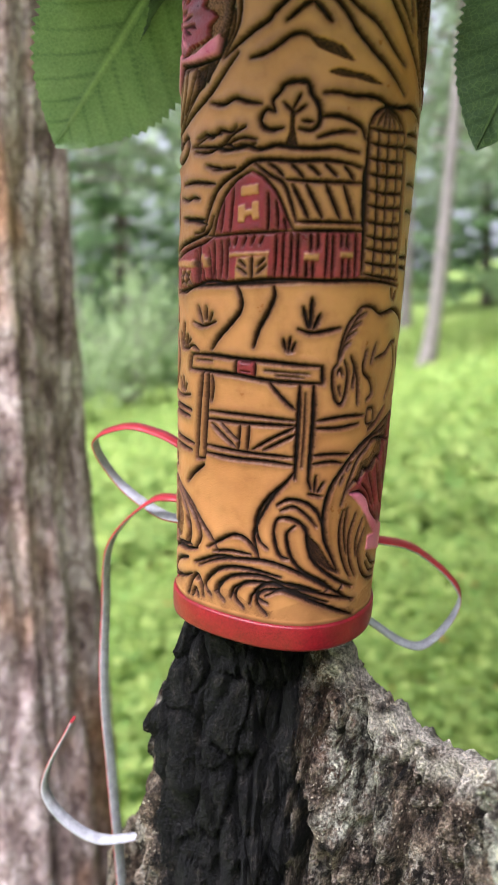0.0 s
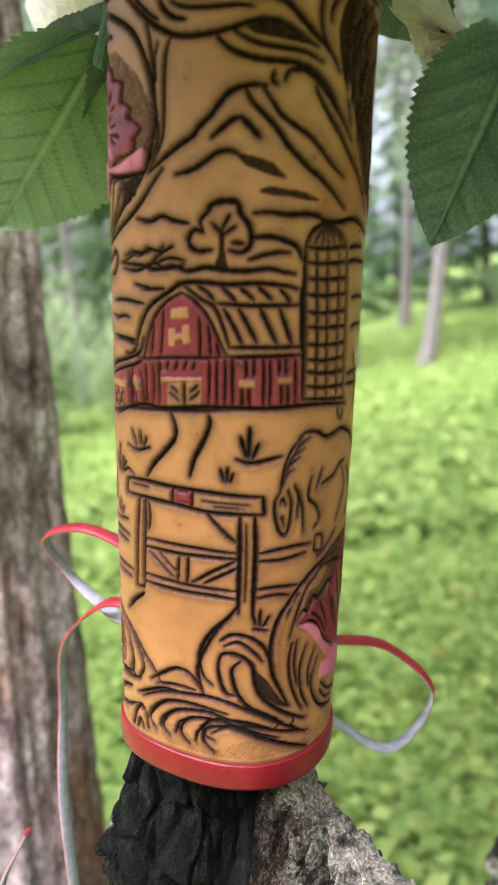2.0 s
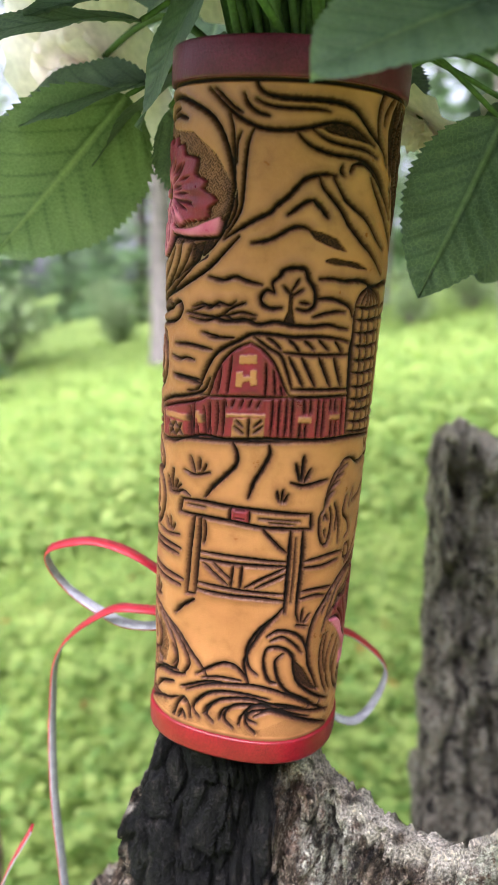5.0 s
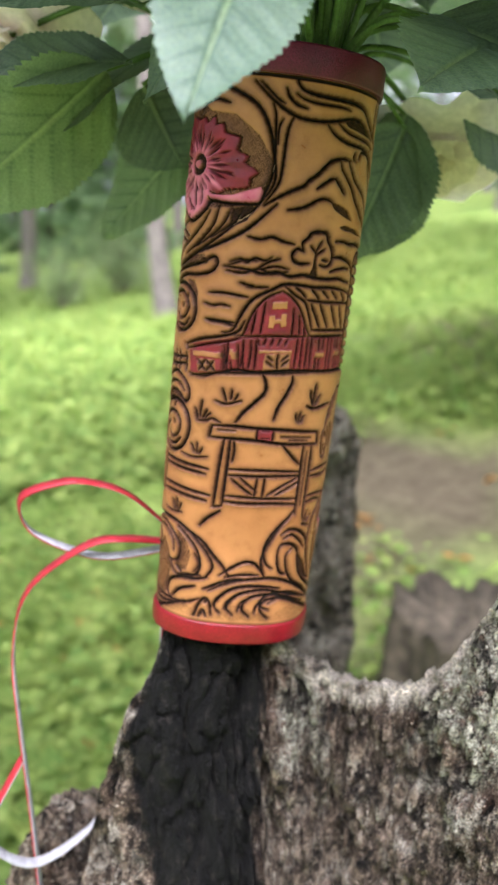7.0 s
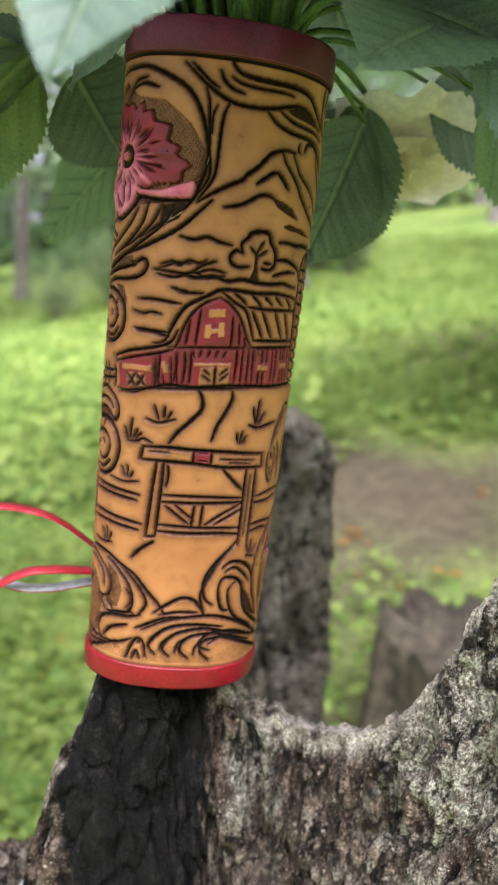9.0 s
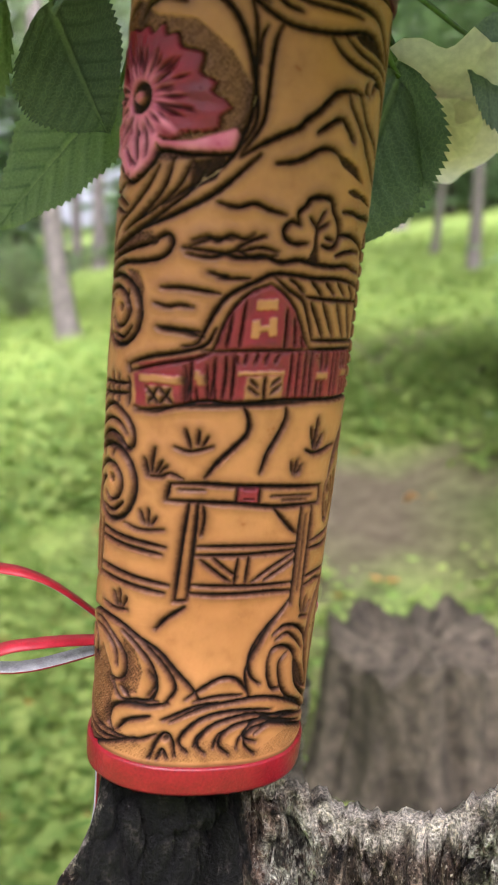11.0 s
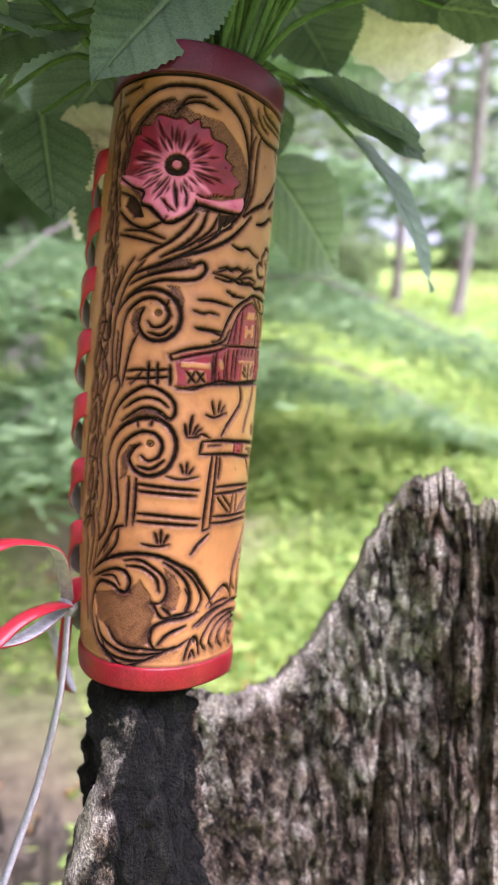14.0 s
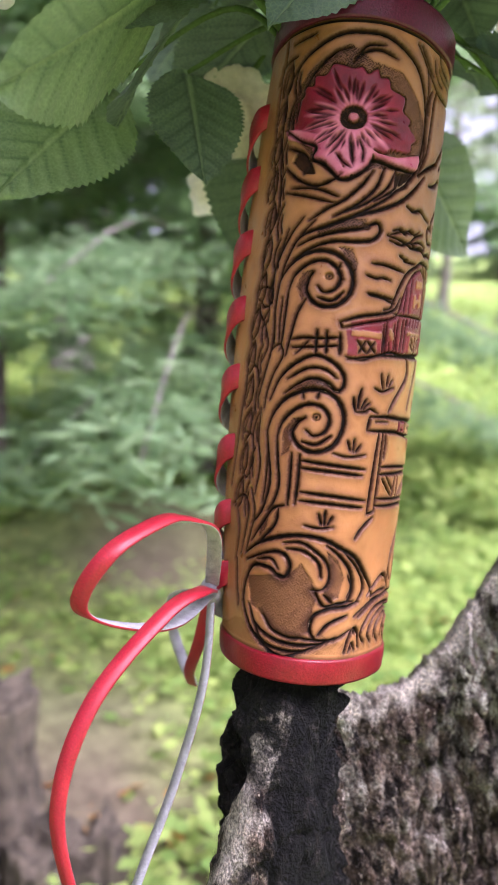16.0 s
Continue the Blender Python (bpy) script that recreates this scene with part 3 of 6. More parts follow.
def barn(art):
    art.dye("red", (-56.0, 163.8), (-52.6, 172.6), (-48.3, 179.5), (-40.5, 185.4), (-31.6, 188.7), (-25.0, 186.4), (-18.2, 181.6), (-14.3, 176.6), (-8.5, 167.1))
    art.dye("red", (-88.2, 156.5), (-57.4, 163.2), (-8.5, 166.6), (27.4, 167.1), (28.9, 149.7), (17.4, 149.5), (-22.3, 148.1), (-43.9, 146.2), (-88.6, 140.2))
    art.dye("tan", (-37.7, 182.7), (-27.3, 183.8), (-27.1, 180.2), (-37.4, 179.1))
    art.dye("tan", (-38.7, 175.4), (-35.4, 176.0), (-34.7, 173.7), (-30.5, 174.5), (-30.5, 177.0), (-26.8, 177.5), (-26.6, 171.0), (-29.9, 170.3), (-30.6, 172.4), (-34.8, 171.6), (-35.2, 169.4), (-38.8, 169.5))
    art.dye("tan", (-39.0, 155.3), (-20.5, 157.0), (-20.3, 148.1), (-39.3, 146.8))
    art.dye("tan", (-43.4, 157.2), (-20.2, 158.6), (-20.2, 157.3), (-43.5, 155.7))
    art.dye("tan", (-1.5, 158.5), (5.7, 158.9), (5.8, 156.1), (-1.5, 156.1))
    art.dye("tan", (16.3, 159.9), (23.1, 159.9), (23.2, 157.5), (16.3, 157.7))
    art.cut(0.8, (-68.6, 164.0), (-63.2, 165.6), (-60.1, 170.7), (-57.6, 175.4), (-53.0, 181.7), (-46.9, 185.6), (-38.6, 189.1), (-30.8, 192.3), (-18.7, 192.7), (-8.7, 192.3), (5.7, 193.1), (18.6, 192.4), (24.0, 191.3))
    art.cut(0.5, (-60.5, 163.5), (-55.6, 164.3), (-52.2, 172.6), (-47.9, 179.5), (-40.5, 185.4), (-31.6, 188.7))
    art.cut(0.5, (-31.6, 188.7), (-25.0, 186.4), (-18.2, 181.6), (-14.3, 176.6), (-10.5, 170.5), (-7.1, 166.7))
    art.cut(0.6, (-30.8, 191.7), (-21.8, 187.2), (-14.3, 184.3), (-10.0, 177.9), (-6.6, 170.3))
    art.cut(0.7, (-7.1, 166.7), (6.3, 167.2), (16.8, 167.5), (27.4, 167.8))
    art.cut(0.6, (-12.8, 185.6), (0.7, 185.3), (13.6, 185.5), (26.0, 185.7))
    art.cut(0.6, (-6.6, 170.3), (6.2, 170.5), (16.7, 170.7), (26.7, 170.8))
    art.cut(0.6, (-22.4, 191.3), (-18.1, 189.5), (-14.3, 186.8))
    art.cut(0.6, (-10.6, 191.2), (-7.3, 189.3), (-4.0, 186.4))
    art.cut(0.6, (-2.0, 191.1), (0.7, 189.8), (3.8, 187.6))
    art.cut(0.6, (6.3, 191.7), (9.1, 189.9), (12.3, 187.7))
    art.cut(0.6, (16.0, 191.2), (18.4, 189.5), (20.9, 186.6))
    art.cut(0.7, (-9.4, 183.7), (-5.0, 178.1), (-0.4, 171.6))
    art.cut(0.7, (-2.4, 184.0), (1.9, 178.3), (6.2, 172.2))
    art.cut(0.7, (7.2, 184.6), (11.2, 178.5), (15.3, 172.2))
    art.cut(0.7, (16.3, 184.2), (19.4, 178.4), (22.6, 172.0))
    art.cut(0.5, (-56.5, 163.3), (-39.4, 164.7), (-22.1, 165.8), (-8.5, 166.6))
    art.cut(0.5, (-48.4, 177.3), (-49.1, 170.7), (-50.1, 165.1))
    art.cut(0.5, (-42.5, 182.1), (-43.1, 175.6), (-43.9, 165.8))
    art.cut(0.5, (-21.9, 180.4), (-21.3, 173.0), (-21.4, 166.2))
    art.cut(0.5, (-17.3, 177.5), (-16.1, 171.3), (-15.8, 167.1))
    art.cut(0.5, (-12.8, 171.5), (-11.4, 166.9))
    art.cut(0.5, (-64.6, 160.0), (-64.7, 152.0), (-65.7, 144.8))
    art.cut(0.5, (-54.5, 160.9), (-54.4, 154.6), (-55.3, 145.8))
    art.cut(0.5, (-49.5, 161.4), (-49.0, 155.2), (-49.8, 146.6))
    art.cut(0.5, (-45.6, 161.9), (-45.4, 155.7), (-45.4, 147.1))
    art.cut(0.5, (-16.4, 165.3), (-16.2, 158.5), (-16.5, 149.3))
    art.cut(0.5, (-12.5, 165.6), (-12.5, 158.7), (-12.2, 149.0))
    art.cut(0.5, (-8.5, 165.8), (-8.2, 156.8), (-8.4, 149.2))
    art.cut(0.5, (-4.9, 166.0), (-4.8, 157.0), (-4.4, 149.0))
    art.cut(0.5, (1.1, 166.2), (1.9, 162.6), (1.7, 159.8))
    art.cut(0.5, (5.0, 166.3), (5.4, 162.7), (5.1, 159.9))
    art.cut(0.5, (-0.1, 155.1), (0.2, 151.8), (-0.0, 149.2))
    art.cut(0.5, (3.4, 155.2), (3.4, 151.9), (3.8, 149.3))
    art.cut(0.5, (9.5, 166.8), (10.0, 157.4), (9.9, 149.4))
    art.cut(0.5, (12.6, 166.8), (13.1, 157.4), (13.1, 149.4))
    art.cut(0.5, (16.8, 166.7), (17.2, 163.7), (17.0, 161.2))
    art.cut(0.5, (20.1, 166.6), (20.2, 163.6), (20.6, 161.0))
    art.cut(0.5, (18.3, 156.8), (18.7, 152.9), (18.5, 149.5))
    art.cut(0.5, (21.6, 156.7), (21.8, 152.8), (22.2, 149.7))
    art.cut(0.5, (24.8, 166.8), (25.5, 159.1), (25.6, 150.4))
    art.cut(0.4, (-44.7, 162.8), (-44.1, 159.8))
    art.cut(0.4, (-39.4, 163.4), (-40.7, 160.2))
    art.cut(0.4, (-33.9, 163.9), (-35.5, 160.3))
    art.cut(0.4, (-28.7, 164.4), (-30.5, 160.7))
    art.cut(0.4, (-23.7, 164.3), (-25.4, 161.2))
    art.cut(0.5, (-29.6, 155.8), (-29.7, 151.8), (-29.4, 147.9))
    art.cut(0.4, (-36.8, 154.4), (-33.2, 152.1))
    art.cut(0.4, (-37.6, 151.7), (-32.6, 149.3))
    art.cut(0.4, (-22.2, 155.8), (-26.2, 152.8))
    art.cut(0.4, (-21.5, 153.2), (-26.2, 150.0))
    art.cut(0.8, (-88.1, 139.0), (-71.8, 142.1), (-58.4, 145.3), (-43.9, 145.3), (-22.3, 147.5), (-7.0, 148.2), (6.7, 148.3), (17.5, 148.6), (28.9, 149.0), (42.5, 148.7), (62.3, 146.9))


def silo(art):
    art.cut(0.9, (27.5, 206.8), (28.0, 190.6), (29.1, 169.6), (29.7, 151.2))
    art.cut(0.6, (53.3, 206.3), (55.3, 189.2), (57.5, 167.0), (58.9, 148.6))
    art.cut(0.7, (27.5, 206.8), (30.2, 210.7), (34.6, 213.3), (38.7, 214.3), (45.0, 212.6), (50.2, 209.4), (54.2, 206.2))
    art.cut(0.4, (38.7, 214.1), (34.7, 210.7), (31.9, 207.1))
    art.cut(0.4, (38.7, 214.1), (37.3, 210.7), (35.9, 206.7))
    art.cut(0.4, (38.7, 214.1), (39.7, 210.7), (39.6, 206.2))
    art.cut(0.4, (38.7, 214.1), (42.1, 210.6), (44.3, 206.5))
    art.cut(0.4, (38.7, 214.1), (45.1, 210.6), (49.1, 207.2))
    art.cut(0.6, (33.5, 205.7), (34.7, 190.3), (36.1, 169.1), (36.9, 150.5))
    art.cut(0.6, (39.7, 205.6), (41.2, 190.0), (42.5, 168.6), (44.0, 149.7))
    art.cut(0.6, (46.8, 205.4), (48.7, 189.6), (50.4, 167.8), (52.0, 148.6))
    art.cut(0.5, (28.1, 206.0), (38.3, 205.6), (53.2, 206.7))
    art.cut(0.5, (28.4, 200.7), (38.7, 200.3), (53.8, 201.2))
    art.cut(0.5, (28.7, 195.1), (39.1, 194.7), (54.5, 195.4))
    art.cut(0.5, (28.9, 189.5), (39.5, 188.9), (55.2, 189.6))
    art.cut(0.5, (29.3, 183.3), (39.9, 182.7), (56.0, 183.3))
    art.cut(0.5, (29.5, 178.0), (40.3, 177.2), (56.7, 177.8))
    art.cut(0.5, (29.9, 171.7), (40.8, 170.9), (57.5, 171.3))
    art.cut(0.5, (30.2, 166.3), (41.3, 165.2), (58.3, 165.6))
    art.cut(0.5, (30.4, 161.6), (41.6, 160.4), (59.0, 160.3))
    art.cut(0.5, (30.7, 156.1), (42.0, 155.0), (59.8, 154.7))
    art.cut(0.5, (31.0, 151.5), (42.4, 150.5), (60.6, 149.3))
    art.cut(0.5, (56.8, 206.1), (62.4, 206.8), (69.7, 206.7))
    art.cut(0.5, (54.9, 200.9), (63.3, 201.6), (76.3, 200.9))
    art.cut(0.4, (62.3, 187.6), (69.5, 188.1), (82.2, 187.4))
    art.cut(0.4, (62.8, 176.5), (70.1, 177.3), (88.3, 175.8))
    art.cut(0.5, (61.7, 158.6), (69.0, 158.6), (80.8, 158.7))
    art.cut(0.5, (70.1, 165.4), (74.7, 155.4), (76.6, 145.5))
    art.cut(0.5, (62.4, 154.6), (84.3, 153.3))
    art.cut(0.8, (26.2, 191.6), (27.0, 182.3), (27.9, 169.7))


def road_and_plants(art):
    art.cut(0.9, (-39.3, 145.2), (-35.7, 140.0), (-35.9, 134.7), (-42.6, 128.7), (-49.7, 122.9), (-54.3, 117.4))
    art.cut(0.9, (-16.5, 144.9), (-15.9, 141.0), (-19.8, 133.9), (-24.2, 127.7), (-26.8, 120.5))
    art.cut(0.6, (-61.9, 127.8), (-64.9, 134.4))
    art.cut(0.6, (-58.9, 129.3), (-58.6, 134.6))
    art.cut(0.5, (-56.7, 128.8), (-54.3, 132.7))
    art.cut(0.5, (-68.8, 127.6), (-62.0, 126.6), (-51.9, 129.2))
    art.cut(0.8, (3.0, 129.7), (-0.1, 137.6))
    art.cut(0.9, (4.1, 129.7), (4.2, 141.0))
    art.cut(0.8, (5.8, 129.3), (8.7, 135.1))
    art.cut(0.7, (-2.0, 129.0), (4.5, 127.7), (12.6, 128.8), (19.5, 130.1))
    art.cut(0.6, (-8.3, 120.2), (-9.8, 124.6))
    art.cut(0.6, (-6.8, 119.6), (-6.2, 125.4))
    art.cut(0.6, (-5.0, 119.8), (-3.3, 123.5))
    art.cut(0.5, (55.9, 141.7), (53.8, 146.0))
    art.cut(0.5, (58.2, 141.3), (60.1, 144.5))
    art.cut(0.6, (10.5, 62.3), (8.1, 67.3))
    art.cut(0.6, (12.3, 61.7), (12.4, 68.5))
    art.cut(0.6, (14.1, 61.6), (17.0, 65.7))
    art.cut(0.5, (8.8, 60.8), (16.3, 59.5))
    art.cut(0.8, (-58.7, 66.9), (-66.9, 61.8), (-71.6, 57.0))
    art.cut(0.9, (0.3, 69.6), (-4.9, 64.2), (-13.0, 58.2), (-19.3, 50.7), (-20.9, 44.0), (-18.4, 37.9), (-13.1, 34.8))


def gate(art):
    art.dye("red", (-37.7, 115.2), (-25.5, 115.5), (-25.6, 108.7), (-37.9, 108.3))
    art.dye("dark", (-34.7, 114.5), (-28.4, 114.5), (-28.4, 113.5), (-34.7, 113.5))
    art.dye("dark", (-34.8, 110.4), (-28.5, 110.4), (-28.5, 109.5), (-34.8, 109.5))
    art.cut(0.8, (-70.0, 114.0), (-53.5, 115.1), (-37.3, 115.0), (-19.3, 115.2), (-3.8, 114.8), (11.7, 114.5))
    art.cut(0.8, (-70.5, 107.6), (-51.8, 108.2), (-37.6, 108.3), (-19.4, 107.4), (-3.7, 107.4), (11.9, 107.5))
    art.cut(0.7, (-70.0, 114.0), (-71.2, 107.5))
    art.cut(0.8, (11.7, 114.5), (12.7, 107.5))
    art.cut(0.5, (-37.7, 115.2), (-38.0, 108.0))
    art.cut(0.5, (-25.5, 115.3), (-25.6, 107.8))
    art.cut(0.3, (-65.6, 112.1), (-53.7, 112.7))
    art.cut(0.3, (-19.4, 111.4), (-6.7, 111.3), (4.8, 111.2))
    art.cut(0.3, (-12.9, 109.8), (2.0, 109.5))
    art.cut(0.8, (-60.8, 107.5), (-62.3, 93.5), (-64.1, 68.7))
    art.cut(0.8, (-56.6, 108.5), (-56.9, 94.8), (-58.0, 70.5))
    art.cut(0.5, (-64.1, 68.7), (-58.1, 69.7))
    art.cut(0.6, (-54.0, 106.6), (-53.0, 101.9), (-53.8, 95.6))
    art.cut(1, (0.6, 106.2), (0.9, 91.6), (0.9, 67.1))
    art.cut(1, (8.0, 106.4), (8.9, 91.7), (8.4, 66.1))
    art.cut(0.3, (3.8, 103.5), (4.4, 89.3), (4.1, 72.2))
    art.cut(0.6, (-55.8, 91.1), (-34.2, 91.8), (-16.2, 91.9), (-0.0, 91.8))
    art.cut(0.7, (-56.0, 87.6), (-34.3, 88.3), (-12.9, 89.2), (0.0, 89.6))
    art.cut(0.6, (-56.7, 76.0), (-38.8, 75.8), (-19.8, 76.0), (0.2, 76.2))
    art.cut(0.7, (-57.0, 72.6), (-38.9, 72.5), (-16.3, 73.3), (0.2, 72.8))
    art.cut(0.6, (-53.0, 85.8), (-44.7, 81.3), (-36.7, 77.5))
    art.cut(0.5, (-47.3, 87.0), (-40.1, 83.0), (-33.4, 79.8))
    art.cut(0.6, (-33.6, 87.2), (-34.2, 82.2), (-34.7, 76.6))
    art.cut(0.6, (-27.9, 87.7), (-28.0, 83.3), (-28.5, 77.2))
    art.cut(0.6, (-25.1, 77.6), (-12.9, 83.6), (0.0, 89.1))
    art.cut(0.6, (-18.0, 78.0), (-8.1, 82.4), (0.1, 86.0))
    art.cut(0.7, (-16.7, 106.6), (-8.2, 100.4), (-1.3, 96.2))
    art.cut(0.6, (9.5, 91.7), (19.5, 93.2), (28.7, 93.8), (39.1, 93.6))
    art.cut(0.6, (9.5, 88.8), (22.7, 89.0), (35.7, 90.2))
    art.cut(0.6, (9.9, 77.2), (20.1, 77.8), (31.2, 77.5))
    art.cut(0.6, (9.9, 73.5), (20.2, 74.6), (27.1, 73.7))


def grazing_horse(art):
    art.cut(0.6, (29.0, 136.8), (32.7, 138.7), (39.6, 138.3), (45.7, 135.8), (52.4, 136.3), (60.6, 137.2), (73.1, 133.7), (83.4, 126.9))
    art.cut(0.5, (31.1, 137.0), (25.2, 132.6), (22.5, 127.2), (20.8, 120.5), (20.1, 115.9))
    art.cut(0.4, (34.5, 136.2), (29.7, 134.0), (26.2, 130.3))
    art.cut(0.4, (31.4, 132.5), (26.3, 129.8), (23.5, 126.0))
    art.cut(0.4, (28.8, 128.9), (24.6, 126.3), (21.9, 122.0))
    art.cut(0.4, (25.9, 124.6), (22.8, 121.9), (20.9, 117.5))
    art.cut(0.6, (20.1, 115.9), (17.6, 112.6), (18.2, 105.6), (20.7, 100.2), (23.7, 99.2), (25.7, 103.7), (26.2, 111.9), (23.9, 116.8))
    art.cut(0.5, (20.3, 111.3), (21.6, 113.5), (23.2, 111.0))
    art.cut(0.4, (21.3, 106.5), (22.7, 102.9))
    art.cut(0.5, (30.1, 116.1), (32.8, 108.7), (34.1, 98.9))
    art.cut(0.6, (37.2, 120.9), (36.0, 112.9), (41.9, 108.3), (44.4, 103.0), (40.6, 100.1))
    art.cut(0.5, (44.7, 123.2), (41.3, 115.5))
    art.cut(0.5, (45.2, 117.2), (54.4, 118.9), (59.6, 122.6), (66.4, 123.5))
    art.cut(0.5, (62.8, 123.1), (68.5, 113.2), (63.9, 104.4), (60.0, 99.2))
    art.cut(0.5, (71.5, 119.9), (83.9, 106.5), (73.8, 99.2))
    art.cut(0.5, (27.4, 118.7), (30.2, 113.7), (29.7, 105.6))
    art.cut(0.5, (42.1, 96.2), (47.2, 95.8), (47.8, 90.0), (42.6, 90.0), (42.1, 96.2))


def right_poppy(art):
    art.matting((40.7, 72.9), (54.4, 75.6), (79.9, 73.6), (87.7, 58.5), (45.5, 66.6), (35.6, 64.0))
    art.dye("red", (41.3, 65.2), (47.6, 68.6), (65.7, 65.4), (88.0, 62.5), (87.6, 51.6), (87.6, 37.5), (87.8, 27.4), (58.9, 42.5), (49.2, 52.5), (39.8, 59.2), (32.2, 61.0))
    art.matting((44.0, 70.0), (56.0, 82.0), (70.0, 92.0), (80.0, 92.0), (70.0, 82.0), (58.0, 72.0))
    art.dye("red", (52.0, 66.0), (58.0, 73.0), (62.0, 72.0), (66.0, 80.0), (71.0, 80.5), (75.0, 89.0), (88.0, 93.0), (88.0, 50.0), (60.0, 48.0))
    art.cut(0.7, (32.2, 61.0), (37.0, 65.5), (41.0, 64.5), (44.5, 69.5), (49.0, 68.5), (52.0, 70.0), (58.0, 73.6), (62.0, 72.4), (66.0, 80.6), (71.0, 81.0), (75.0, 89.6), (88.0, 93.5))
    art.cut(0.6, (34.0, 60.0), (42.5, 59.6), (49.5, 56.0), (55.5, 49.0), (66.5, 42.0))
    art.cut(0.5, (58.0, 70.0), (63.0, 60.0), (70.0, 50.0))
    art.cut(0.5, (67.0, 76.0), (71.0, 66.0), (78.0, 54.0))
    art.cut(0.5, (75.0, 84.0), (78.0, 72.0), (84.0, 60.0))
    art.dye("pink", (32.3, 60.4), (41.8, 59.9), (48.8, 56.6), (54.9, 49.3), (66.2, 42.4), (82.3, 37.0), (88.0, 23.0), (60.9, 29.4), (53.3, 31.0), (53.5, 37.7), (63.3, 36.7), (52.7, 44.7), (43.7, 52.7))
    art.cut(0.5, (50.2, 66.5), (56.7, 58.0), (60.9, 51.2))
    art.cut(0.5, (62.0, 65.4), (67.4, 56.8), (75.4, 45.5))
    art.cut(0.5, (43.6, 63.3), (51.1, 58.5), (57.7, 51.0))
    art.cut(1, (69.0, 90.3), (55.8, 86.6), (42.1, 81.4), (33.1, 75.9), (26.7, 69.5), (22.2, 63.9), (19.4, 56.7), (18.8, 49.1), (20.7, 39.8), (25.3, 32.5), (30.8, 24.6))
    art.cut(0.6, (78.0, 78.3), (53.6, 82.2), (44.4, 78.3), (37.6, 73.7), (33.6, 67.0), (31.2, 61.2), (29.1, 55.2))
    art.cut(0.6, (60.6, 95.3), (50.2, 89.3), (44.5, 87.0))
    art.cut(0.5, (65.7, 86.2), (48.5, 83.0), (40.2, 79.3))
    art.cut(0.4, (40.2, 79.3), (37.3, 76.7))
    art.cut(0.4, (33.2, 73.4), (30.6, 70.1))
    art.cut(0.4, (28.8, 67.9), (27.0, 64.5))
    art.cut(0.6, (31.0, 52.3), (29.7, 44.7), (31.3, 35.2), (36.3, 25.9), (40.8, 20.4))
    art.cut(0.6, (33.8, 52.9), (33.3, 42.6), (35.9, 32.7))
    art.cut(0.6, (40.5, 49.9), (37.3, 40.3), (39.3, 29.0), (45.3, 20.3))
    art.cut(0.6, (47.4, 46.5), (43.6, 38.4), (44.4, 30.1))
    art.cut(0.6, (50.4, 41.5), (46.5, 32.1), (51.0, 22.3), (59.6, 16.0), (73.1, 12.8))
    art.cut(0.4, (55.2, 24.8), (62.7, 18.9), (72.0, 16.7))
    art.cut(0.4, (56.0, 28.1), (66.1, 21.6), (77.8, 18.6))


def lower_leaves(art):
    art.cut(0.8, (-8.0, 55.0), (-1.7, 57.7), (7.4, 56.8), (15.0, 52.5), (18.3, 46.5))
    art.cut(0.6, (-5.7, 52.7), (1.4, 54.6), (9.1, 50.9), (14.6, 46.3))
    art.cut(0.9, (-9.6, 43.2), (-8.0, 48.1), (-3.2, 49.6), (3.7, 48.3), (9.2, 44.5), (10.9, 37.9), (14.2, 31.2), (22.3, 25.0), (33.0, 19.5), (43.4, 15.4))
    art.cut(0.8, (2.5, 46.2), (-1.5, 42.8), (-1.1, 38.4), (1.8, 32.0), (8.1, 26.1), (19.2, 21.4), (27.7, 17.2))
    art.dye("dark", (10.2, 42.4), (17.0, 38.1), (22.0, 32.2), (27.2, 26.8), (32.8, 22.8), (23.9, 25.8), (15.7, 30.8), (11.9, 36.6))
    art.cut(0.8, (-9.6, 43.2), (-7.9, 36.9), (-4.6, 32.0), (0.2, 31.1))
    art.cut(1, (-11.3, 9.5), (-17.6, 11.1), (-18.7, 14.4), (-11.3, 18.5), (3.6, 19.3), (19.5, 16.0))
    art.cut(0.7, (-12.4, 12.9), (-2.8, 16.2), (9.9, 16.7), (26.2, 13.5), (46.4, 8.8))
    art.cut(0.6, (36.1, 17.8), (33.3, 15.0), (36.5, 12.2))
    art.cut(0.5, (22.5, 20.9), (26.0, 16.8), (22.7, 15.5))


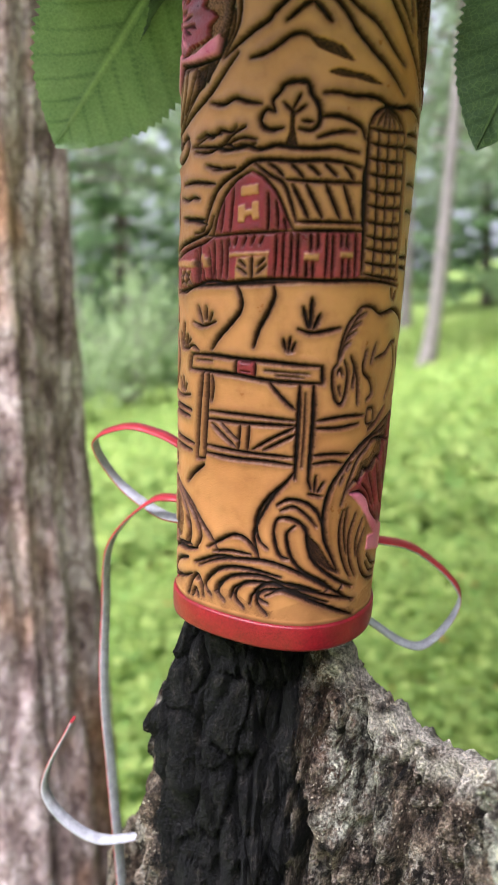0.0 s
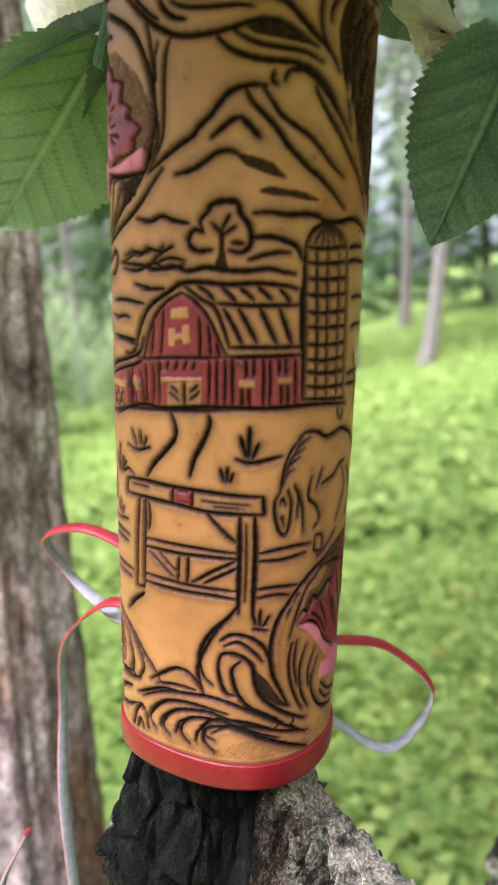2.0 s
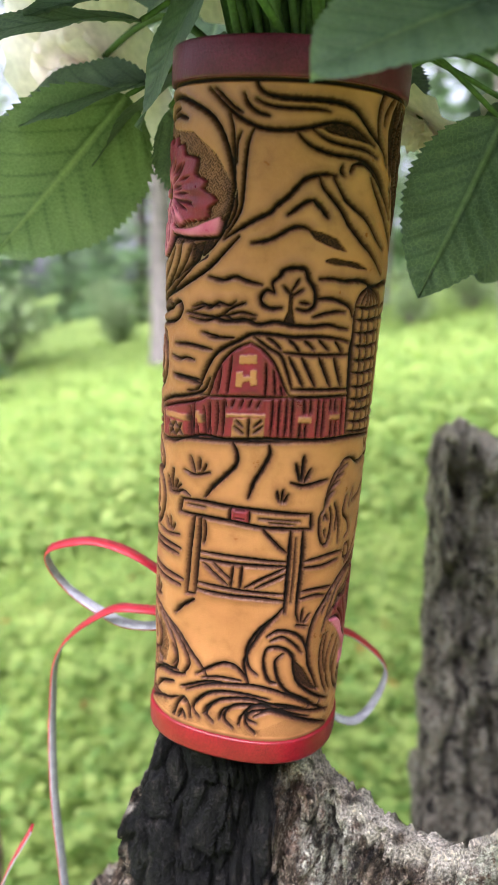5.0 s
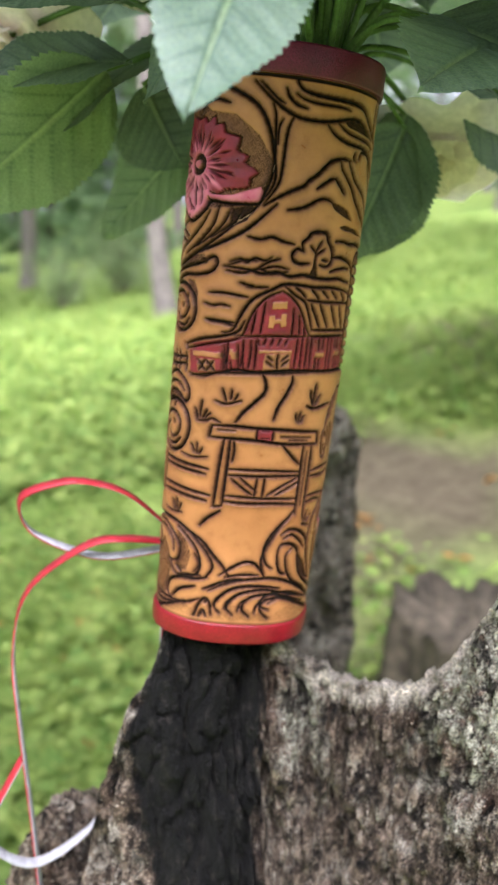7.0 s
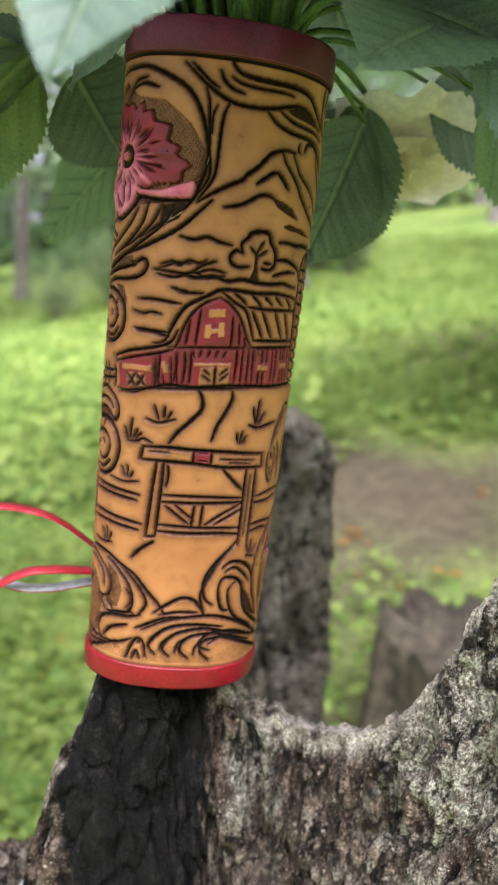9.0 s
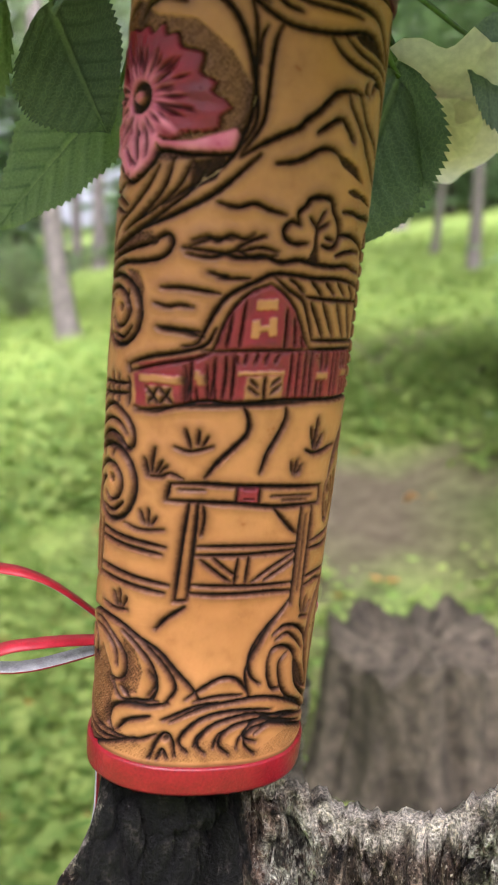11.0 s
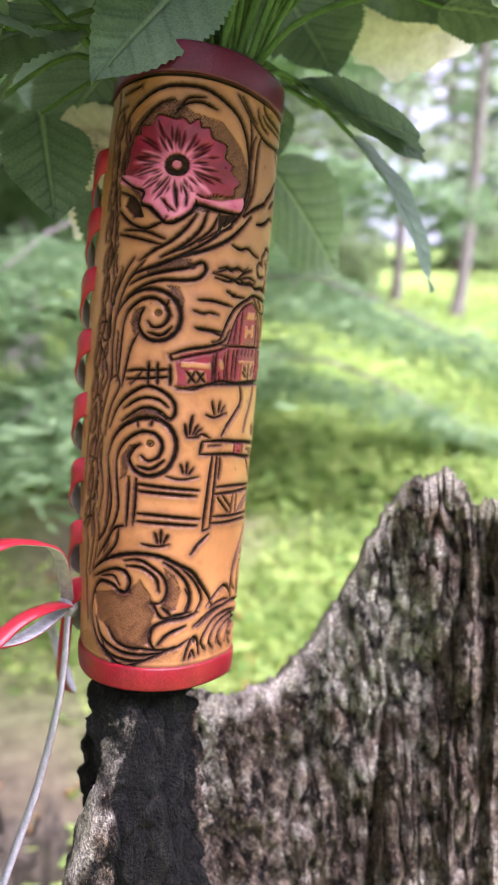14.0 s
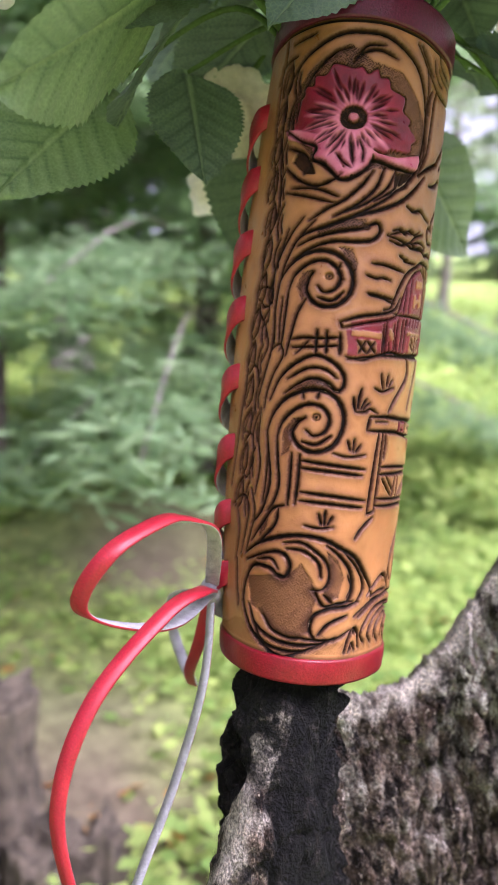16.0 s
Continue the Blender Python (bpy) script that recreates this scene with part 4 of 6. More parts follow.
def flower(art):
    art.matting((-135.9, 251.7), (-130.5, 262.8), (-123.3, 270.8), (-113.7, 276.0), (-102.3, 280.8), (-90.2, 274.0), (-73.4, 272.3), (-57.8, 263.1), (-46.6, 249.8), (-50.8, 238.3), (-70.8, 227.8), (-84.9, 226.5), (-96.2, 220.7), (-108.0, 223.3), (-122.4, 234.7))
    art.dye("red", (-138.5, 250.9), (-129.8, 258.6), (-124.8, 267.1), (-116.4, 271.6), (-105.8, 273.0), (-100.4, 275.6), (-95.8, 272.0), (-83.7, 271.2), (-74.5, 266.7), (-67.2, 259.3), (-59.9, 251.8), (-54.4, 242.4), (-62.9, 234.9), (-85.6, 232.9), (-96.7, 226.4), (-102.2, 223.4), (-115.1, 231.4), (-126.9, 239.3))
    art.dye("pink", (-137.5, 245.7), (-125.4, 243.1), (-114.4, 239.8), (-108.5, 242.2), (-101.7, 241.7), (-106.1, 233.8), (-101.0, 226.1), (-96.2, 221.2), (-101.8, 220.3), (-109.9, 227.3), (-117.5, 229.5), (-117.0, 234.2), (-126.8, 238.0), (-134.9, 240.4))
    art.dye("pink", (-89.0, 235.6), (-82.4, 233.0), (-71.7, 233.5), (-53.6, 239.0), (-50.3, 233.8), (-55.5, 231.0), (-71.1, 229.6), (-83.7, 230.1))
    art.dye("pink", (-103.5, 236.4), (-97.6, 234.6), (-85.9, 235.5), (-86.4, 226.3), (-92.0, 222.9), (-97.7, 221.6), (-101.3, 228.7))
    art.cut(0.9, (-137.5, 245.7), (-124.8, 238.2), (-115.4, 234.6), (-116.8, 229.4), (-109.8, 226.5), (-101.8, 220.0), (-95.6, 220.7), (-87.9, 226.1), (-84.6, 230.0), (-71.1, 229.4), (-54.2, 231.0), (-51.4, 238.2))
    art.cut(0.5, (-101.7, 241.7), (-106.4, 236.4), (-109.1, 233.8))
    art.cut(0.6, (-97.9, 238.0), (-96.8, 232.9), (-95.5, 227.8))
    art.cut(0.5, (-93.7, 238.4), (-91.1, 233.5), (-91.1, 228.2))
    art.cut(0.5, (-104.4, 231.2), (-100.3, 227.4), (-96.6, 225.1))
    art.cut(0.9, (-143.2, 258.8), (-136.7, 269.6), (-126.3, 278.1), (-114.5, 283.5), (-105.7, 286.0), (-97.3, 286.7), (-85.5, 286.5), (-73.0, 282.9), (-60.7, 277.1), (-52.6, 267.3), (-48.0, 254.9), (-45.8, 241.7), (-55.1, 229.1))
    art.cut(0.6, (-129.5, 247.8), (-127.6, 258.2), (-121.3, 269.1), (-110.7, 277.1), (-102.2, 279.5))
    art.cut(0.7, (-100.1, 273.0), (-96.3, 277.2), (-87.8, 279.6), (-77.8, 277.7))
    art.cut(0.6, (-98.4, 275.7), (-93.8, 280.8), (-85.0, 282.2))
    art.cut(0.6, (-144.6, 289.7), (-145.4, 280.2), (-150.0, 270.2))
    art.cut(0.5, (-137.3, 286.2), (-129.8, 286.9), (-121.8, 287.8))
    art.cut(0.5, (-148.1, 276.8), (-141.7, 279.2), (-133.4, 279.7))


def seam_border(art):
    art.cut(0.5, (-147.8, 278.1), (-147.9, 258.5), (-146.9, 238.7), (-143.0, 210.3), (-145.9, 188.5), (-150.4, 166.5), (-152.6, 144.0), (-155.3, 121.4), (-158.9, 98.5), (-163.9, 75.1))
    art.cut(0.6, (-141.6, 265.3), (-140.9, 248.6), (-139.8, 229.2), (-137.2, 215.1), (-140.2, 201.7))
    art.cut(0.5, (-136.2, 209.5), (-140.2, 201.7), (-147.1, 191.4), (-148.0, 180.3))
    art.cut(0.6, (-127.3, 197.7), (-132.5, 187.3), (-135.8, 176.7), (-135.1, 165.7))
    art.cut(0.6, (-118.4, 202.5), (-126.8, 193.7), (-134.1, 182.0), (-137.5, 171.3), (-137.5, 154.8))
    art.cut(0.6, (-111.7, 201.0), (-122.4, 190.7), (-129.0, 179.0), (-131.5, 168.3), (-132.4, 154.7))
    art.cut(0.5, (-149.2, 170.6), (-140.3, 171.4), (-135.1, 165.7), (-141.4, 161.8), (-148.4, 166.3))
    art.cut(0.5, (-147.3, 160.7), (-139.8, 152.1), (-135.7, 143.8), (-139.8, 135.6))
    art.cut(0.6, (-131.4, 154.7), (-132.7, 141.1), (-136.2, 130.1), (-139.9, 119.0))
    art.cut(0.5, (-149.0, 135.6), (-141.8, 130.0), (-142.9, 118.9), (-144.1, 107.7))
    art.cut(0.5, (-132.7, 141.1), (-126.3, 143.8), (-123.5, 138.5), (-128.8, 130.2), (-132.3, 122.0), (-133.6, 113.7))
    art.cut(0.5, (-149.7, 101.8), (-142.7, 99.4), (-140.9, 88.4), (-146.0, 79.6), (-150.4, 84.8), (-150.9, 96.1))
    art.cut(0.5, (-136.2, 113.6), (-136.8, 99.8), (-133.2, 86.3), (-135.4, 72.3))
    art.cut(0.5, (-128.1, 92.2), (-127.5, 81.3), (-128.6, 68.9))
    art.cut(0.5, (-159.5, 65.5), (-148.2, 70.9), (-140.5, 66.2), (-142.0, 54.8), (-145.1, 43.1))
    art.cut(0.5, (-153.1, 63.3), (-149.2, 53.8), (-151.1, 39.4))
    art.cut(0.5, (-138.7, 74.7), (-134.2, 64.1), (-137.1, 52.7), (-140.2, 43.8))
    art.cut(0.6, (-149.4, 39.6), (-147.7, 28.5), (-144.2, 17.8))
    # a vine of long lobed leaves beside the seam
    for k in range(13):
        h, sway = 64 + 16.5 * k, 2.0 * math.sin(k * 1.1)
        a = -151 + 0.055 * (h - 60) + sway
        art.dye("tan", (a - 5, h + 3), (a - 1, h + 2), (a + 2, h + 8), (a + 1, h + 15), (a - 3, h + 11))
        art.cut(0.7, (a - 5.5, h + 1), (a - 6.0, h + 7), (a - 3.5, h + 12), (a + 1.0, h + 16))
        art.cut(0.6, (a - 3.0, h), (a + 1.0, h + 4), (a + 2.0, h + 10), (a + 1.0, h + 16))
        art.cut(0.4, (a - 3.5, h + 4), (a - 1.5, h + 9), (a + 0.5, h + 14))
        art.cut(0.6, (a + 7.0, h - 3), (a + 5.0, h + 4), (a + 6.5, h + 10), (a + 9.5, h + 14))
        art.cut(0.5, (a + 9.5, h), (a + 8.0, h + 5), (a + 9.0, h + 9))


def lower_flower_stems(art):
    art.cut(0.6, (-133.2, 236.3), (-122.0, 232.0), (-117.8, 226.3), (-120.9, 222.6))
    art.cut(0.7, (-134.1, 226.9), (-124.3, 220.3), (-113.4, 216.8), (-104.6, 219.4), (-100.6, 222.2))
    art.cut(0.6, (-127.9, 216.6), (-113.3, 215.5), (-101.0, 211.7))
    art.cut(0.6, (-132.1, 215.0), (-116.1, 211.7), (-103.6, 209.0))
    art.dye("dark", (-126.2, 233.9), (-118.2, 229.5), (-114.0, 222.1), (-120.9, 222.6), (-129.7, 229.0))
    art.cut(0.7, (-84.7, 225.2), (-90.0, 217.9), (-98.0, 210.6), (-106.2, 206.3), (-114.9, 201.0))
    art.cut(0.7, (-78.4, 227.7), (-82.2, 217.8), (-92.0, 208.6), (-102.9, 202.5))
    art.cut(0.6, (-70.8, 227.8), (-75.4, 219.0), (-86.2, 210.6), (-97.4, 204.9))
    art.cut(0.7, (-64.1, 227.9), (-69.4, 218.8), (-82.8, 209.3), (-99.8, 200.0))
    art.cut(0.9, (-42.6, 231.4), (-59.6, 218.1), (-76.0, 209.6), (-91.5, 203.9), (-105.4, 198.4), (-117.5, 194.5), (-124.2, 189.5))
    art.dye("dark", (-70.7, 227.3), (-57.5, 229.4), (-60.4, 222.0), (-71.3, 217.6))


def upper_scroll(art):
    art.cut(0.8, (-120.4, 189.3), (-110.8, 193.1), (-99.4, 196.1), (-87.9, 198.6), (-79.3, 202.4), (-76.7, 198.9), (-81.0, 194.3), (-90.2, 192.3), (-101.8, 191.5), (-113.4, 187.8), (-123.3, 182.7))
    art.matting((-109.6, 195.7), (-98.5, 201.4), (-84.7, 203.2), (-87.9, 198.6), (-99.3, 195.9), (-109.3, 193.1))
    art.eye(1.2, (-84.9, 199.8))
    art.matting((-98.7, 189.6), (-91.3, 189.0), (-87.7, 182.9), (-88.6, 177.5), (-93.8, 184.8))
    art.cut(1, (-130.5, 173.6), (-125.0, 180.1), (-116.4, 185.2), (-107.2, 187.1), (-98.3, 185.7), (-92.0, 181.1), (-89.2, 174.8), (-90.6, 168.1), (-95.9, 163.1), (-103.1, 161.8), (-109.3, 164.1), (-113.0, 169.3), (-112.0, 174.6), (-109.8, 177.3))
    art.cut(0.8, (-123.6, 169.3), (-120.6, 176.0), (-112.7, 181.2), (-105.2, 182.7), (-99.2, 180.4), (-95.8, 175.5), (-98.1, 170.0), (-103.7, 168.3), (-106.9, 170.8))
    art.cut(0.7, (-106.4, 165.6), (-99.0, 164.7), (-93.6, 169.1))
    art.cut(0.5, (-96.4, 181.9), (-97.5, 177.9), (-94.2, 174.3))
    art.matting((-118.9, 170.6), (-115.5, 177.2), (-109.8, 178.1), (-112.2, 170.6), (-114.7, 164.0))
    art.eye(1.3, (-101.6, 175.5))
    art.cut(0.6, (-123.6, 169.3), (-124.3, 160.0), (-124.9, 149.2), (-125.9, 141.1))
    art.cut(0.6, (-112.5, 165.3), (-116.8, 158.6), (-119.2, 149.3), (-121.6, 138.5))
    art.cut(0.6, (-130.5, 173.6), (-132.2, 160.1), (-130.7, 143.8))
    art.cut(0.5, (-127.1, 165.4), (-127.8, 154.6), (-127.1, 143.8))


def shed_and_fence(art):
    art.dye("red", (-90.4, 152.6), (-76.0, 156.3), (-58.4, 159.5), (-10.2, 164.7), (-4.1, 149.5), (-55.0, 145.1), (-72.0, 142.3), (-87.5, 140.7))
    art.dye("tan", (-87.3, 152.6), (-67.4, 153.3), (-66.9, 150.6), (-87.0, 150.0))
    art.dye("tan", (-83.7, 148.5), (-71.9, 149.3), (-70.8, 142.7), (-82.9, 142.0))
    art.dye("tan", (-61.8, 154.7), (-58.0, 155.1), (-57.1, 151.4), (-61.0, 151.0))
    art.cut(0.7, (-93.7, 155.4), (-83.3, 159.1), (-70.9, 161.7), (-59.6, 165.3), (-55.1, 171.3))
    art.cut(0.5, (-92.5, 152.9), (-79.6, 156.6), (-63.8, 160.2), (-56.2, 163.0))
    art.cut(0.5, (-93.7, 155.4), (-92.5, 152.9))
    art.cut(0.6, (-83.6, 148.0), (-77.8, 142.8))
    art.cut(0.5, (-78.6, 148.5), (-82.3, 142.3))
    art.cut(0.5, (-77.9, 148.6), (-71.3, 143.2))
    art.cut(0.5, (-72.6, 148.7), (-77.1, 142.6))
    art.cut(0.4, (-67.1, 157.3), (-64.8, 144.1))
    art.cut(0.4, (-61.8, 149.8), (-60.7, 144.5))
    art.cut(0.6, (-89.0, 140.1), (-79.2, 139.5), (-70.0, 142.5), (-54.7, 144.0), (-4.4, 147.4))
    art.cut(0.6, (-118.1, 146.1), (-112.2, 147.1), (-101.6, 147.4), (-92.9, 148.4))
    art.cut(0.6, (-117.7, 142.4), (-105.6, 143.2), (-92.5, 144.8))
    art.cut(0.7, (-104.9, 150.9), (-105.0, 145.9), (-104.7, 140.4))
    art.cut(0.7, (-99.9, 150.7), (-99.7, 146.2), (-99.4, 140.7))
    art.cut(0.7, (-93.1, 150.2), (-92.6, 145.5), (-92.4, 140.8))
    art.cut(0.5, (-115.3, 139.8), (-111.7, 142.9), (-108.9, 145.9))
    art.cut(0.6, (-79.7, 183.9), (-70.3, 184.5), (-54.9, 183.7))
    art.cut(0.6, (-79.6, 169.4), (-70.0, 169.3), (-60.2, 167.9))
    art.cut(0.5, (-56.1, 188.9), (-41.9, 189.8))
    art.cut(0.7, (-80.2, 115.7), (-81.3, 118.8), (-82.1, 121.9))
    art.cut(0.7, (-78.7, 117.1), (-78.6, 121.7), (-77.8, 126.3))
    art.cut(0.6, (-76.8, 117.0), (-75.4, 119.8), (-74.1, 121.8))
    art.cut(0.5, (-75.3, 116.6), (-73.7, 118.8), (-71.5, 120.3))
    art.cut(0.5, (-79.5, 115.5), (-74.1, 116.1), (-70.2, 117.7), (-64.4, 116.0))


def lower_scroll(art):
    art.cut(0.8, (-129.4, 118.0), (-124.2, 127.7), (-115.7, 134.7), (-105.2, 139.3), (-96.1, 137.3), (-89.7, 132.6), (-88.4, 126.9), (-91.8, 124.0), (-98.1, 127.9), (-105.6, 128.7), (-113.0, 125.5), (-119.5, 121.2))
    art.cut(0.6, (-118.5, 127.9), (-107.6, 133.3), (-98.6, 133.2), (-92.4, 129.7))
    art.matting((-115.5, 123.3), (-104.0, 128.3), (-95.0, 126.9), (-89.3, 123.4), (-97.6, 123.0), (-106.5, 122.8))
    art.cut(1, (-129.6, 103.0), (-126.2, 111.4), (-119.2, 118.5), (-109.5, 122.6), (-100.6, 123.8), (-91.4, 120.6), (-86.5, 113.1), (-87.2, 105.0), (-91.9, 98.1), (-100.6, 95.2), (-108.4, 97.2), (-113.2, 102.9), (-111.1, 107.6), (-106.7, 110.6))
    art.cut(0.8, (-122.0, 100.8), (-119.7, 107.7), (-113.4, 113.5), (-105.8, 116.8), (-98.3, 116.0), (-94.2, 111.1), (-95.7, 105.2), (-101.3, 102.6), (-105.5, 104.9))
    art.cut(0.7, (-107.1, 99.4), (-99.5, 98.8), (-92.5, 103.3))
    art.eye(1.4, (-100.8, 111.3))
    art.matting((-118.5, 103.8), (-113.0, 110.1), (-108.2, 110.5), (-112.2, 103.0), (-113.6, 94.8), (-117.8, 91.8))
    art.cut(0.5, (-109.5, 122.6), (-108.5, 119.2))
    art.cut(0.5, (-100.5, 123.3), (-101.4, 119.8))
    art.cut(0.8, (-129.6, 103.0), (-127.2, 92.3), (-124.5, 81.7), (-125.6, 73.4), (-129.0, 64.8), (-136.1, 58.3))
    art.cut(0.7, (-122.0, 100.8), (-120.3, 90.2), (-118.3, 79.6), (-120.3, 71.3), (-124.5, 65.3))
    art.cut(0.7, (-113.5, 69.4), (-120.6, 67.2), (-127.3, 59.5), (-134.9, 50.2))
    art.cut(0.7, (-116.9, 67.6), (-118.9, 59.3), (-129.4, 49.6))
    art.matting((-128.3, 59.4), (-122.2, 64.3), (-123.5, 57.3), (-128.3, 52.5))
    art.cut(0.7, (-112.2, 93.6), (-111.9, 81.6), (-111.9, 69.6))
    art.cut(0.7, (-107.7, 93.5), (-107.4, 82.1), (-107.8, 70.6))
    art.cut(0.7, (-107.4, 90.9), (-94.1, 90.2), (-69.9, 89.4))
    art.cut(0.7, (-107.0, 87.4), (-90.7, 87.0), (-71.5, 86.4))
    art.cut(0.7, (-105.3, 76.4), (-89.5, 75.9), (-67.3, 74.8))
    art.cut(0.7, (-105.5, 72.4), (-89.1, 72.2), (-69.0, 71.5))
    art.cut(0.5, (-80.7, 97.5), (-82.9, 101.9))
    art.cut(0.5, (-78.8, 96.8), (-78.9, 103.0))
    art.cut(0.5, (-77.4, 96.9), (-74.9, 100.5))
    art.cut(0.4, (-90.1, 95.5), (-82.0, 94.5), (-71.0, 96.1))
    art.cut(0.6, (-92.6, 62.1), (-94.6, 67.3))
    art.cut(0.6, (-91.0, 62.0), (-91.2, 68.9))
    art.cut(0.6, (-89.5, 62.1), (-87.1, 66.5))
    art.cut(0.5, (-101.5, 61.4), (-93.9, 60.7), (-86.3, 61.7))


def bottom_swirl(art):
    art.matting((-135.3, 33.5), (-116.9, 36.6), (-108.3, 36.5), (-101.2, 44.0), (-94.4, 36.6), (-90.6, 30.2), (-92.8, 22.0), (-93.3, 12.6), (-100.6, 9.2), (-110.4, 10.6), (-120.5, 16.9), (-130.4, 20.5))
    art.matting((-88.1, 50.4), (-81.0, 46.6), (-76.2, 38.5), (-78.7, 29.0), (-84.4, 27.7), (-87.5, 31.6), (-83.4, 38.5))
    art.cut(1, (-140.2, 43.8), (-129.4, 49.6), (-115.3, 54.4), (-102.6, 56.5), (-90.3, 55.6), (-80.0, 52.0), (-69.4, 47.9), (-60.5, 40.6), (-52.6, 34.5), (-46.9, 28.4))
    art.cut(0.9, (-137.7, 40.9), (-120.1, 46.9), (-111.0, 46.9), (-107.3, 42.0), (-109.3, 36.9), (-114.1, 37.0), (-119.2, 39.5), (-130.5, 39.3), (-136.5, 33.2), (-138.7, 21.7), (-132.0, 11.8), (-123.3, 5.4), (-112.8, 0.7), (-101.1, -1.6))
    art.cut(0.5, (-128.3, 42.4), (-118.6, 43.9), (-113.7, 39.8))
    art.cut(0.7, (-111.6, 52.2), (-102.2, 53.3), (-94.3, 50.0), (-87.5, 45.1), (-85.1, 38.4), (-87.7, 33.0), (-93.8, 31.9))
    art.cut(0.7, (-109.7, 49.7), (-100.3, 49.5), (-92.2, 44.8), (-89.9, 38.2))
    art.cut(0.8, (-88.4, 53.0), (-81.4, 49.3), (-72.9, 42.5), (-69.3, 34.2), (-71.7, 27.5), (-79.9, 25.0))
    art.cut(0.7, (-78.0, 50.7), (-66.1, 42.3), (-60.1, 33.7), (-65.4, 25.8))
    art.cut(0.5, (-73.7, 39.8), (-70.2, 34.2), (-72.8, 28.9))
    art.cut(0.7, (-92.2, 30.9), (-86.8, 25.0), (-78.3, 26.3), (-68.1, 27.3))
    art.cut(0.6, (-87.4, 30.3), (-81.9, 26.4))
    art.cut(0.8, (-129.6, 15.1), (-121.7, 9.8), (-110.0, 6.6), (-97.2, 6.1), (-86.3, 7.4))
    art.cut(0.7, (-120.5, 16.9), (-114.0, 11.3), (-103.7, 8.9), (-96.1, 9.7))
    art.cut(0.7, (-132.1, 20.2), (-121.2, 5.8), (-106.3, 2.6), (-93.9, 3.9))
    art.cut(0.9, (-89.7, 8.7), (-93.4, 13.9), (-91.6, 20.2), (-83.3, 23.7), (-72.1, 24.8), (-63.0, 27.0))
    art.cut(0.8, (-88.4, 11.4), (-82.4, 16.9), (-71.4, 20.6))
    art.cut(0.6, (-104.4, 0.2), (-90.9, 5.2), (-77.9, 10.6))


def lower_spray(art):
    art.cut(0.8, (-54.1, 29.5), (-46.9, 33.6), (-36.6, 38.0), (-28.0, 37.6), (-21.1, 33.2), (-17.6, 29.0))
    art.cut(0.6, (-50.2, 28.3), (-37.2, 30.4), (-23.5, 30.6))
    art.cut(0.8, (-61.2, 19.4), (-49.7, 24.1), (-33.4, 27.4), (-8.9, 28.5), (12.6, 22.8), (44.5, 8.6))
    art.cut(0.9, (-51.6, 6.6), (-56.3, 11.0), (-52.1, 16.6), (-42.8, 21.6), (-25.9, 23.8), (-4.1, 22.5))
    art.cut(0.9, (-41.6, 6.0), (-46.4, 10.1), (-42.1, 15.9), (-32.3, 19.8), (-14.9, 21.5), (9.2, 17.5))
    art.cut(0.9, (-27.4, 5.2), (-33.7, 9.4), (-30.9, 14.8), (-21.5, 18.2), (-3.2, 17.9), (25.4, 10.5))
    art.cut(0.9, (-11.3, 4.3), (-17.9, 9.0), (-16.2, 13.8), (-8.5, 16.0), (5.5, 14.7), (45.1, 1.7))
    art.cut(0.6, (-48.0, 9.5), (-45.9, 13.8), (-39.0, 17.8))
    art.cut(0.6, (-37.0, 8.3), (-34.9, 13.2), (-27.7, 16.7))
    art.cut(0.6, (-22.7, 7.5), (-21.3, 12.1), (-14.5, 14.8))
    art.cut(0.7, (-70.3, 3.1), (-67.8, 10.0), (-63.8, 14.3), (-59.8, 11.7), (-57.9, 5.0))
    art.cut(0.6, (-66.5, 3.3), (-64.4, 7.3), (-61.6, 4.0))
    art.eye(0.8, (-63.0, 12.3))
    art.cut(0.8, (-64.9, 19.9), (-49.9, 25.7), (-36.9, 27.8))
    art.cut(0.8, (-17.9, 29.0), (-21.9, 38.4), (-20.5, 44.8), (-16.4, 51.2), (-10.7, 58.6), (-3.0, 65.8))
    art.cut(0.6, (-98.1, 9.1), (-80.1, 9.2), (-67.5, 13.5))
    art.cut(0.5, (-66.0, 178.0), (-71.9, 178.5), (-76.3, 177.5), (-82.3, 178.2))
    art.cut(0.6, (-61.9, 169.8), (-70.5, 169.9), (-80.5, 170.1))
    art.cut(0.5, (-51.3, 189.8), (-55.3, 189.9), (-60.7, 190.7))
    art.cut(0.6, (-68.3, 200.8), (-62.0, 202.6), (-57.9, 201.3), (-52.9, 203.8), (-46.1, 203.1), (-41.7, 205.1))
    art.cut(0.6, (-70.0, 196.2), (-59.9, 195.8), (-49.1, 198.7), (-41.2, 196.9), (-30.0, 198.7))
    art.dye("tan", (-62.9, 155.9), (-60.4, 156.1), (-60.1, 153.1), (-62.6, 152.8))
    art.cut(0.4, (-67.6, 154.5), (-66.8, 148.7), (-66.5, 143.1))
    art.cut(0.4, (-64.8, 156.6), (-64.2, 150.0), (-63.7, 143.0))
    art.cut(0.4, (-58.0, 158.3), (-56.9, 150.8), (-56.4, 144.2))
    art.cut(0.4, (-54.8, 159.3), (-54.0, 152.1), (-52.8, 144.5))


MOTIFS = (mountain_and_sky, oak_tree, barn, silo, road_and_plants, gate, grazing_horse, right_poppy, lower_leaves, flower, seam_border, lower_flower_stems, upper_scroll, shed_and_fence, lower_scroll, bottom_swirl, lower_spray)


